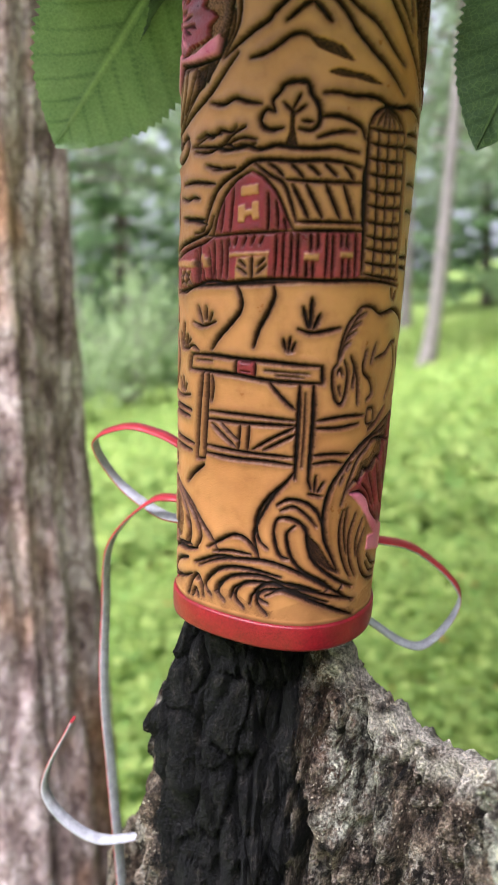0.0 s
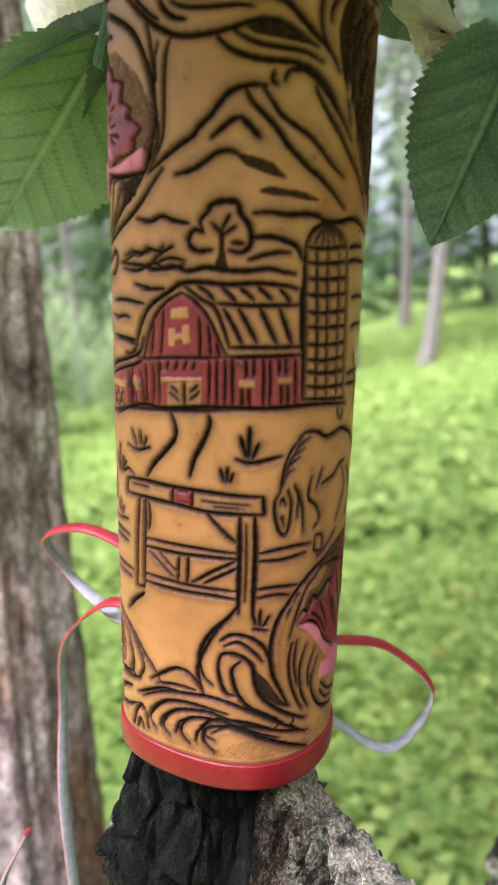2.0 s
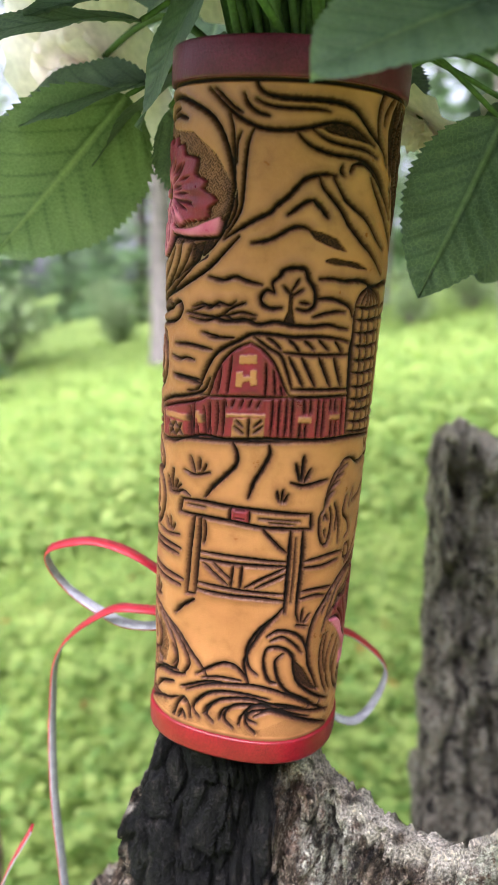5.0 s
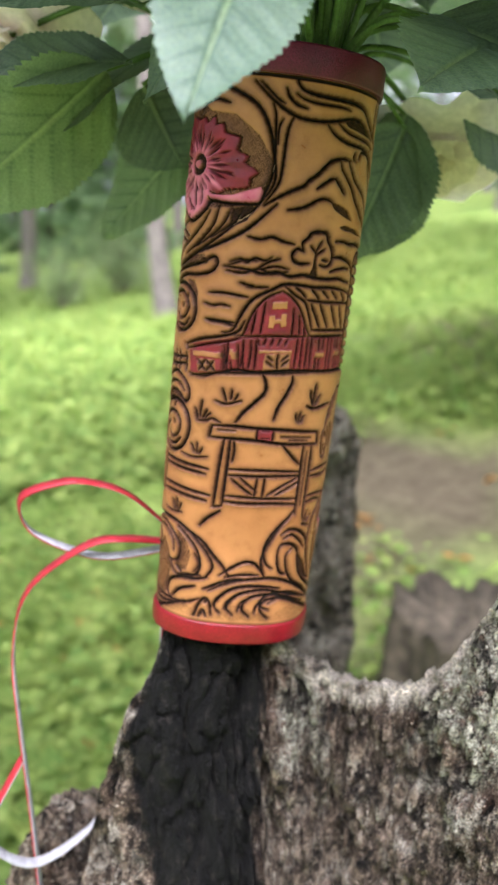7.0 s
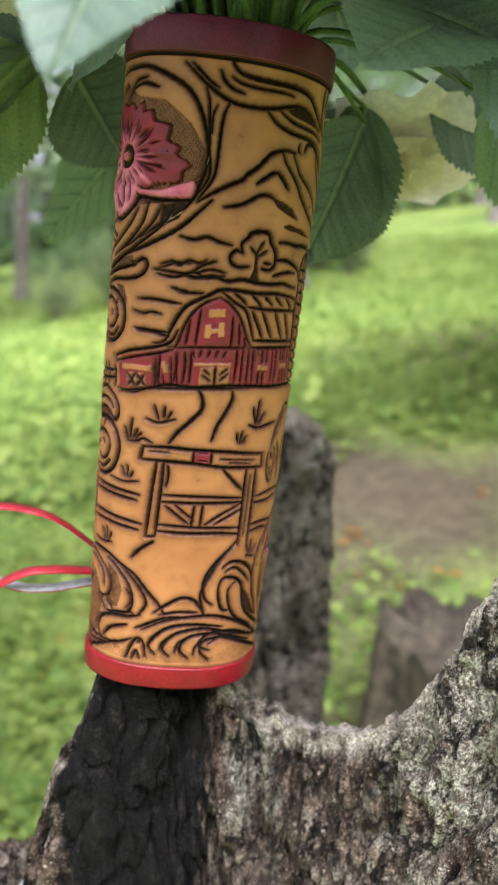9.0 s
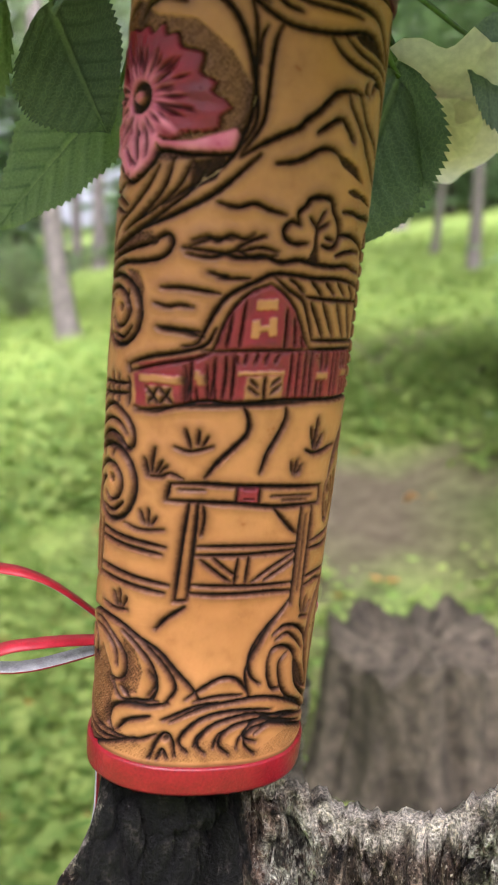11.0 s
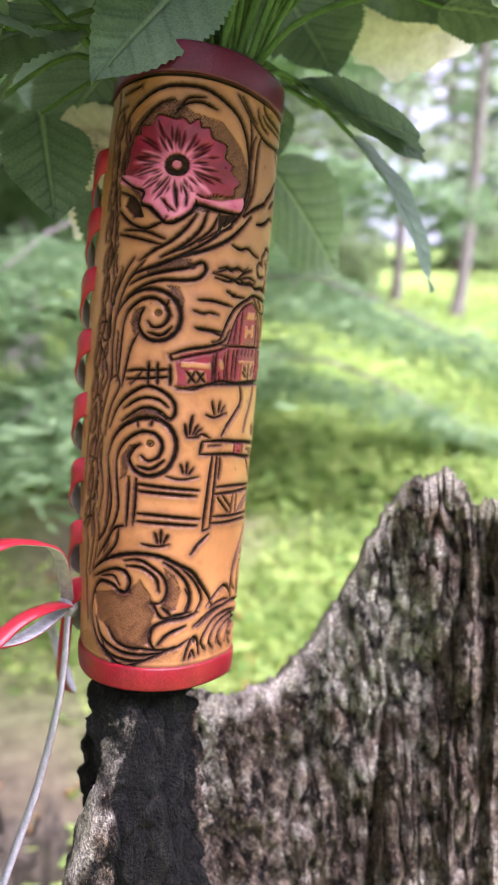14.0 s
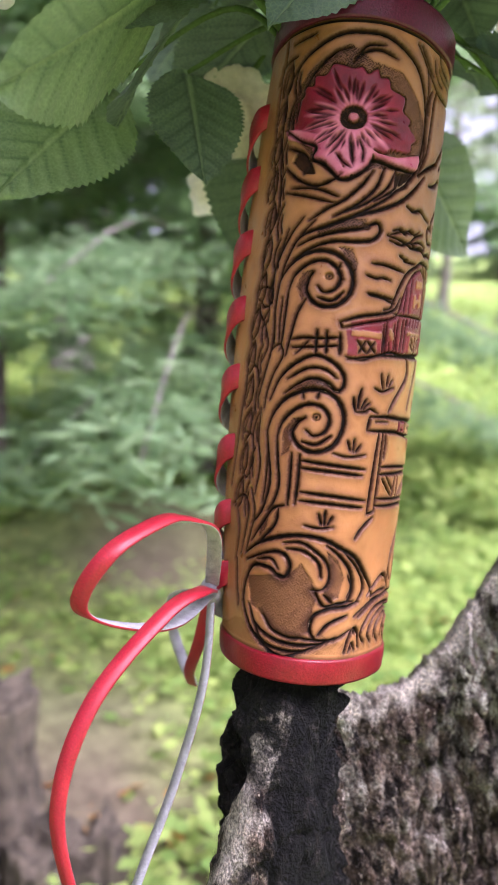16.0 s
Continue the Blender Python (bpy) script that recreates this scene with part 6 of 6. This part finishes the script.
for k in range(54):  # upper tier of the bunch, out of view, made wide to shade the sleeve
    ang, out, high = k * 2.4, 0.02 + 0.155 * (k / 53) ** 0.6, 1.588 + 0.06 * ((k * 7) % 5) / 4
    o = Vector((math.cos(ang), math.sin(ang), 0))
    foot = Vector((0.035, 0.385, high)) + o * out
    LEAVES.append((tuple(foot), tuple(foot + o * 0.090 + Vector((0, 0, 0.006 - 0.016 * (k % 3)))), (0.2 * o.x, 0.2 * o.y, 1.0), 0.068, LEAF, 0.10))
for k in range(20):  # unseen sprays over the mouth, added to shade the sleeve's upper front
    ang, out, high = radians(205 + 85 * k / 19), 0.085 + 0.045 * (k % 3), 1.562 + 0.012 * (k % 4)
    o = Vector((math.cos(ang), math.sin(ang), 0))
    foot = Vector((0.035, 0.390, high)) + o * out
    LEAVES.append((tuple(foot), tuple(foot + o * 0.085 - Vector((0, 0, 0.016))), (0.3 * o.x, 0.3 * o.y, 0.9), 0.068, LEAF, 0.12))
for k, (base, tip, facing, width, material, droop) in enumerate(LEAVES):
    leaf(base, tip, facing, width, material, sprig, droop, 0.10, k)
MOUTH = Vector((0.030, 0.409, 1.47))
for k, (base, tip, *_) in enumerate(LEAVES):
    foot = MOUTH + Vector((0.018 * math.cos(k * 2.4), 0.018 * math.sin(k * 2.4), 0))
    b = Vector(base)
    rise = Vector((foot.x * 0.6 + b.x * 0.4, foot.y * 0.6 + b.y * 0.4, max(b.z, 1.515) + 0.008))
    tube("stem", [tuple(foot), tuple(rise), tuple(b)], (0.0021, 0.0013), STEM, sprig)
# the last four roses stand out of view and help shade the sleeve
for at, facing, size in (((0.205, 0.445, 1.488), (-0.3, -0.3, -0.9), 0.058), ((-0.045, 0.600, 1.545), (-0.6, -0.6, -0.5), 0.060),
                         ((0.160, 0.245, 1.632), (-0.6, -0.2, -0.6), 0.066), ((0.125, 0.470, 1.500), (-0.6, 0.1, -0.8), 0.032),
                         ((0.05, 0.53, 1.62), (-0.5, -0.6, -0.3), 0.060), ((-0.06, 0.40, 1.66), (-0.5, -0.5, 0.6), 0.065), ((0.04, 0.31, 1.67), (0.0, -0.6, 0.7), 0.065), ((0.14, 0.40, 1.68), (0.3, 0.0, 0.9), 0.065), ((0.02, 0.46, 1.70), (0.0, 0.2, 1.0), 0.065)):
    rose(at, facing, size, sprig)
    a = Vector(at)
    tube("stem", [tuple(MOUTH), tuple((MOUTH + a) / 2 + Vector((0, 0, 0.045))), tuple(a)], (0.0024, 0.0018), STEM, sprig)

# ---- the clearing: trees, shrubs, low plants ----
def foliage_material(name, deep, bright):
    m, n, l, b = mat(name, 0.7, 0.0, 0.25)
    k = n.new("ShaderNodeNewGeometry")
    c = ramp(n, l, k.outputs["Random Per Island"], [(0.0, deep), (1.0, bright)])
    l.new(c.outputs[0], b.inputs["Base Color"])
    t = n.new("ShaderNodeBsdfTranslucent")
    l.new(c.outputs[0], t.inputs["Color"])
    x = n.new("ShaderNodeMixShader")
    x.inputs[0].default_value = 0.5
    l.new(b.outputs[0], x.inputs[1])
    l.new(t.outputs[0], x.inputs[2])
    l.new(x.outputs[0], n["Material Output"].inputs["Surface"])
    return m


NEEDLES = foliage_material("spruce_needles", (0.15, 0.25, 0.115), (0.31, 0.43, 0.215))
PINE = foliage_material("pine_needles", (0.24, 0.30, 0.19), (0.42, 0.50, 0.33))
BROAD = foliage_material("broad_leaves", (0.22, 0.29, 0.14), (0.44, 0.54, 0.28))
HERB = foliage_material("low_plants", (0.18, 0.30, 0.070), (0.44, 0.53, 0.150))
FALLEN = foliage_material("fallen_leaves", (0.35, 0.14, 0.04), (0.60, 0.32, 0.10))
rng = random.Random(5)


def sprays(spots, size, count, flat=0.0, stretch=1.0, wide=0.55):
    """Many small pointed blades round the given spots, as one mesh."""
    verts, faces = [], []
    for spot, spread in spots:
        for _ in range(count):
            c = spot + Vector((rng.gauss(0, spread), rng.gauss(0, spread), rng.gauss(0, spread * (1 - flat * 0.7))))
            a = Vector((rng.gauss(0, 1), rng.gauss(0, 1), rng.gauss(0, 1 - flat))).normalized()
            b = a.cross(Vector((rng.gauss(0, 0.5), rng.gauss(0, 0.5), 1))).normalized()
            s = size * rng.uniform(0.6, 1.3)
            k = len(verts)
            verts += [c - a * s * stretch, c + b * s * wide, c + a * s * stretch, c - b * s * wide]
            faces.append((k, k + 1, k + 2, k + 3))
    return verts, [], faces


def trunk_mesh(height, radius, bend, sides=14, rows=26, rough=0.10):
    verts = []
    for i in range(rows + 1):
        f = i / rows
        z = height * f ** 1.4
        r = radius * (1 - 0.75 * f) * (1 + 0.35 * math.exp(-z / 0.25))
        cx, cy = bend * math.sin(f * 2.2) * height * 0.1, bend * f * height * 0.05
        for j in range(sides):
            t = math.tau * j / sides
            k = r * (1 + rough * noise.noise((math.cos(t) * 2.5, math.sin(t) * 2.5, z * 2.2 + radius * 50)))
            verts.append((cx + k * math.cos(t), cy + k * math.sin(t), z))
    faces = [(i * sides + j, i * sides + (j + 1) % sides, (i + 1) * sides + (j + 1) % sides, (i + 1) * sides + j) for i in range(rows) for j in range(sides)]
    return verts, [], faces + [tuple(range(rows * sides, (rows + 1) * sides))]


def sticks(pairs, radius):
    """Tapered limbs from root to end, as one mesh."""
    verts, faces = [], []
    for a, b in pairs:
        t = (b - a).normalized()
        u = t.orthogonal().normalized()
        w = t.cross(u)
        mid = (a + b) / 2 + Vector((0, 0, 0.06 * (b - a).length))
        k = len(verts)
        for p, r in ((a, radius), (mid, radius * 0.6), (b, radius * 0.25)):
            verts += [p + u * r, p + w * r, p - u * r, p - w * r]
        faces += [(k + 4 * i + j, k + 4 * i + (j + 1) % 4, k + 4 * i + 4 + (j + 1) % 4, k + 4 * i + 4 + j) for i in (0, 1) for j in range(4)]
    return verts, [], faces


def pine_tree(name, height, radius, seed):
    """A tall pine: bare lower trunk, short dead limbs, an open crown."""
    rng.seed(seed)
    tree = tagged(new(name), "tall forest pine with a bare trunk and open green crown", "tree", "forest trees")
    smooth(part("trunk", trunk_mesh(height, radius, rng.uniform(-1, 1)), BARK, tree))
    spots, limbs = [], []
    for k in range(34):
        z = height * (0.30 + 0.68 * k / 33)
        ang, reach = rng.uniform(0, math.tau), height * 0.20 * (1.15 - z / height) + 0.4
        end = Vector((math.cos(ang) * reach, math.sin(ang) * reach, z - 0.1 * reach))
        limbs.append((Vector((0, 0, z)), end))
        spots += [(end * f + Vector((0, 0, z * (1 - f))), 0.30) for f in (0.5, 0.8, 1.0)]
    part("branchwork", sticks(limbs, 0.03), BARK, tree)["kind"] = "stuff"
    part("crown", sprays(spots, 0.13, 26, 0.3), PINE, tree)["kind"] = "stuff"
    return tree


def spruce_tree(name, height, radius, reach, seed, per=110, blade=0.055, near=True, low=0.05):
    """A spruce with drooping boughs down to the ground."""
    rng.seed(seed)
    tree = tagged(new(name), "green spruce with layered drooping boughs in the clearing", "tree", "forest trees")
    smooth(part("trunk", trunk_mesh(height, radius, 0.2), BARK_DARK, tree))
    limbs, every = [], []
    for k in range(46):
        f = k / 45
        z = height * (low + (0.95 - low) * f ** 1.15)
        ang, long = k * 2.4 + rng.uniform(-0.4, 0.4), reach * (1.05 - f) * rng.uniform(0.75, 1.15) + 0.15
        o = Vector((math.cos(ang), math.sin(ang), 0))
        s = Vector((-o.y, o.x, 0))
        root = Vector((0, 0, z))
        if not near:
            limbs.append((root, root + o * long - Vector((0, 0, long * 0.22))))
        bough = near and tube("bough", [tuple(root), tuple(root + o * long * 0.5 + Vector((0, 0, 0.03))), tuple(root + o * long - Vector((0, 0, long * 0.22)))], (0.016, 0.004), BARK, tree, 5, 3)
        spots = []
        for q in range(9):
            u = 0.2 + 0.8 * q / 8
            c = root + o * long * u - Vector((0, 0, long * 0.22 * u * u))
            w = long * 0.34 * (1.05 - u)
            spots += [(c + s * w * v - Vector((0, 0, 0.06 * abs(v))), 0.045 + 0.03 * long) for v in (-1, -0.5, 0, 0.5, 1)]
        every += spots
        if near:
            part("needles", sprays(spots, blade, max(4, per // 14), 0.8, 1.6, 0.3), NEEDLES, bough)["kind"] = "stuff"
    if not near:
        part("branchwork", sticks(limbs, 0.016), BARK, tree)["kind"] = "stuff"
        part("crown", sprays(every, blade, max(4, per // 14), 0.75, 1.2), NEEDLES, tree)["kind"] = "stuff"
    return tree


def shrub(name, size, seed):
    rng.seed(seed)
    bush = tagged(new(name), "leafy green shrub in the meadow", "shrub", "shrubs")
    spots, limbs = [], []
    for k in range(26):
        ang, lean = rng.uniform(0, math.tau), rng.uniform(0.1, 0.9)
        end = Vector((math.cos(ang) * lean * size, math.sin(ang) * lean * size, size * rng.uniform(0.5, 1.5)))
        limbs.append((Vector((0, 0, 0)), end))
        spots += [(end * f, 0.16 * size) for f in (0.55, 0.8, 1.0)]
    part("branchwork", sticks(limbs, 0.012), BARK, bush)["kind"] = "stuff"
    part("foliage", sprays(spots, 0.040, 26), BROAD, bush)["kind"] = "stuff"
    return bush


def around(azimuth, distance):
    """A place on the ground by its bearing from the stump, degrees clockwise from north."""
    a = radians(azimuth)
    x, y = distance * math.sin(a), 0.2 + distance * math.cos(a)
    return x, y, ground_height(x, y) - 0.05


def place(tree, azimuth, distance, scale=1.0, turn=0.0):
    x, y, z = around(azimuth, distance)
    ob = copy_thing(tree, pose(x, y, z, 0, 0, turn))
    ob.scale = (scale,) * 3
    return ob


# the large trunk close behind the stump
def near_trunk():
    verts, sides, rows = [], 150, 260
    for i in range(rows + 1):
        z = 4.2 * i / rows - 0.1
        for j in range(sides):
            t = math.tau * j / sides
            c, s = math.cos(t), math.sin(t)
            plate = abs(noise.noise((c * 5.5, s * 5.5, z * 2.6)))
            fine = noise.noise((c * 22, s * 22, z * 22))
            r = 0.128 * (1 - 0.035 * z) * (1 + 0.4 * math.exp(-max(z, 0) / 0.2)) + 0.022 * plate ** 0.6 + 0.004 * fine
            verts.append((r * c - 0.034 * z, r * s, z))
    faces = [(i * sides + j, i * sides + (j + 1) % sides, (i + 1) * sides + (j + 1) % sides, (i + 1) * sides + j) for i in range(rows) for j in range(sides)]
    tree = tagged(new("pine_tree"), "large pine trunk with flaky grey-brown bark beside the stump", "tree")
    smooth(part("trunk", (verts, [], faces), BARK_NEAR, tree))
    tree.location = (-0.262, 0.985, ground_height(-0.262, 0.985) - 0.02)
    spots = []
    for k in range(14):
        a, z = k * 2.4, 2.6 + 0.12 * k
        end = Vector((math.cos(a) * 1.3, math.sin(a) * 1.3, z + 0.1))
        tube("limb", [(-0.034 * z, 0, z), tuple((end + Vector((-0.034 * z, 0, z))) / 2 + Vector((0, 0, 0.1))), tuple(end)], (0.03, 0.008), BARK, tree, 5, 3)
        spots += [(end * f + Vector((0, 0, z * (1 - f))), 0.22) for f in (0.6, 0.85, 1.0)]
    part("crown", sprays(spots, 0.09, 40, 0.3), PINE, tree)["kind"] = "stuff"


def bark_material():
    m, n, l, b = mat("flaky_bark", 0.95, 0.0, 0.2)
    co = n.new("ShaderNodeTexCoord").outputs["Object"]
    st = n.new("ShaderNodeMapping")
    st.inputs["Scale"].default_value = (1, 1, 0.62)
    l.new(co, st.inputs["Vector"])
    a, f, g = noise_node(n, l, 26, 6, st.outputs[0], 0.65), noise_node(n, l, 120, 5, st.outputs[0], 0.7), noise_node(n, l, 6, 3, st.outputs[0])
    c = ramp(n, l, a.outputs[0], [(0.33, (0.13, 0.082, 0.075)), (0.47, (0.37, 0.265, 0.25)), (0.62, (0.62, 0.50, 0.48))])
    o = ramp(n, l, g.outputs[0], [(0.52, (0, 0, 0)), (0.64, (0.8, 0.8, 0.8))])
    c = mix(n, l, o.outputs[0], c.outputs[0], (0.46, 0.235, 0.13))
    d = ramp(n, l, f.outputs[0], [(0.3, (0.5, 0.5, 0.5)), (0.7, (1.25, 1.25, 1.25))])
    warp = n.new("ShaderNodeVectorMath")
    warp.operation = "MULTIPLY_ADD"
    l.new(a.outputs["Color"], warp.inputs[0])
    warp.inputs[1].default_value = (0.11, 0.11, 0.11)
    l.new(st.outputs[0], warp.inputs[2])
    flake = n.new("ShaderNodeTexVoronoi")
    flake.feature = "DISTANCE_TO_EDGE"
    flake.inputs["Scale"].default_value = 34
    l.new(warp.outputs[0], flake.inputs["Vector"])
    gap = ramp(n, l, flake.outputs["Distance"], [(0.0, (0.42, 0.38, 0.36)), (0.14, (1, 1, 1))])
    c = mix(n, l, 1.0, c, gap.outputs[0], "MULTIPLY")
    l.new(mix(n, l, 1.0, c, d.outputs[0], "MULTIPLY"), b.inputs["Base Color"])
    bump(n, l, b, a.outputs[0], 0.8, 0.012)
    return m


BARK_NEAR = bark_material()
near_trunk()
pines = [pine_tree("pine_tree", 13, 0.17, 11), pine_tree("pine_tree", 16, 0.20, 12), pine_tree("pine_tree", 11, 0.13, 13)]
spruces = [spruce_tree("spruce_tree", 9, 0.13, 1.9, 21, 60, 0.10, False), spruce_tree("spruce_tree", 6.5, 0.11, 1.6, 22, 60, 0.09, False)]
bushes = [shrub("shrub", 0.8, 31), shrub("shrub", 0.55, 32)]
for k, tree in enumerate(pines + spruces + bushes):
    tree.matrix_basis = pose(*around((-14, 9, 33, -7, 30, 30, 46)[k], (16, 12.5, 9.5, 15, 21, 13, 14)[k]))
# trunks that stand out singly: bearing, distance, kind
for azimuth, distance, kind in ((14.5, 11, 2), (13, 20, 0), (-9, 13, 2), (43, 12, 2), (47, 17, 0), (58, 15, 2), (60.5, 12, 0), (65, 14, 1),
                                (63, 9, 2), (96, 18, 0), (99, 17, 2), (103, 16, 2), (107, 13, 2), (76, 7.5, 1), (24, 17, 1), (20, 14, 2)):
    place(pines[kind], azimuth, distance, 0.6 if 57 < azimuth < 66 else 0.85, azimuth * 7)
# the forest edge all round
rng.seed(77)
for k in range(120):
    azimuth = -40 + 175 * k / 119 + rng.uniform(-2, 2) if k < 90 else rng.uniform(140, 315)
    distance = rng.uniform(19, 45)
    tree = rng.choice((pines[0], pines[1], pines[2], spruces[0], spruces[1], spruces[0]))
    place(tree, azimuth, distance, rng.uniform(0.8, 1.25), rng.uniform(0, 360))
# unseen trees behind the camera, added to cut light on the sleeve's front
for k in range(14):
    place(rng.choice((pines[2], spruces[1], spruces[0])), rng.uniform(145, 310), rng.uniform(11, 20), rng.uniform(0.8, 1.2), rng.uniform(0, 360))
for k in range(26):
    place(rng.choice(bushes), rng.uniform(-30, 125), rng.uniform(15, 30), rng.uniform(0.8, 1.8), rng.uniform(0, 360))
for azimuth, distance, scale in ((26, 12, 0.7), (-12, 9, 1.2), (-6, 11, 1.4)):
    place(bushes[0], azimuth, distance, scale, azimuth * 5)
for k in range(26):
    place(rng.choice(spruces), rng.uniform(55, 130), rng.uniform(26, 44), rng.uniform(0.9, 1.4), rng.uniform(0, 360))
near_spruce = spruce_tree("spruce_tree", 7.0, 0.085, 1.9, 41, 430, 0.036, True, 0.25)
near_spruce.matrix_basis = pose(*around(68.2, 4.05))
side_spruce = spruce_tree("spruce_tree", 5.0, 0.08, 1.9, 42, 520, 0.036, True, 0.10)
side_spruce.matrix_basis = pose(*around(84, 4.0))


def low_plants(name, label, material, count, near, far, size, seed, lift, spread=(-24, 118)):
    rng.seed(seed)
    verts, faces = [], []
    for _ in range(count):
        azimuth, distance = rng.uniform(*spread), near + (far - near) * rng.random() ** 1.6
        x, y, z = around(azimuth, distance)
        if min(math.hypot(x - px, y - py) / r for px, py, r in ((2.5, 2.2, 1.2), (1.4, 1.0, 0.72), (3.2, 0.9, 0.8))) < rng.uniform(0.5, 1.3) and material is HERB:
            continue
        for _ in range(4):
            c = Vector((x + rng.gauss(0, 0.05), y + rng.gauss(0, 0.05), z + 0.05 + abs(rng.gauss(0, lift))))
            a = Vector((rng.gauss(0, 1), rng.gauss(0, 1), rng.gauss(0, 0.35))).normalized()
            b = a.cross(Vector((rng.gauss(0, 0.3), rng.gauss(0, 0.3), 1))).normalized()
            s = size * rng.uniform(0.5, 1.4)
            k = len(verts)
            verts += [c - a * s, c + b * s * 0.7, c + a * s, c - b * s * 0.7]
            faces.append((k, k + 1, k + 2, k + 3))
    tagged(part(name, (verts, [], faces), material), label, "plants", kind="stuff")


low_plants("low_plants", "bright green low leafy plants covering the meadow", HERB, 19000, 0.9, 6.5, 0.022, 51, 0.06)
low_plants("meadow_grass", "tufts of meadow grass and herbs further out", HERB, 26000, 3.5, 20, 0.042, 52, 0.045)
low_plants("fallen_leaves", "orange fallen leaves scattered in the grass", FALLEN, 260, 1.2, 6, 0.022, 53, 0.01)


def cut_stump(x, y, radius, height, seed):
    """An old weathered stump with ribbed sides and flaring roots."""
    verts, sides, rows = [], 120, 40
    for i in range(rows + 1):
        f = i / rows
        z = height * f
        for j in range(sides):
            t = math.tau * j / sides
            c, s = math.cos(t), math.sin(t)
            rib = abs(noise.noise((c * 3.2 + seed, s * 3.2, z * 1.2)))
            r = radius * (1 + 0.5 * math.exp(-z / (0.16 * height + 0.03)) * (0.4 + rib) + 0.34 * rib + 0.05 * noise.noise((c * 14, s * 14, z * 9)))
            verts.append((r * c, r * s, z + f * (0.075 * noise.noise((c * 2.2, s * 2.2, seed)) + 0.035 * noise.noise((c * 7, s * 7, seed)))))
    k = len(verts)
    for ring in (0.7, 0.35, 0.0):
        for j in range(sides):
            t = math.tau * j / sides
            verts.append((radius * ring * math.cos(t), radius * ring * math.sin(t), height - 0.03 + 0.06 * noise.noise((math.cos(t) * 5 * ring, math.sin(t) * 5 * ring, seed))))
    total = rows + 4
    faces = [(i * sides + j, i * sides + (j + 1) % sides, (i + 1) * sides + (j + 1) % sides, (i + 1) * sides + j) for i in range(total - 1) for j in range(sides)]
    ob = smooth(part("tree_stump", (verts, [], faces), STUMP_WOOD))
    ob.location = (x, y, ground_height(x, y) - 0.03)
    return tagged(ob, "old brown cut stump with ribbed weathered sides", "tree stump")


STUMP_WOOD = mottled("old_stump_wood", (0.034, 0.028, 0.019), (0.14, 0.113, 0.078), 26, 0.95, 0.015, 70)
cut_stump(1.27, 1.08, 0.185, 0.34, 3.0)
cut_stump(1.15, 0.78, 0.11, 0.13, 9.0)
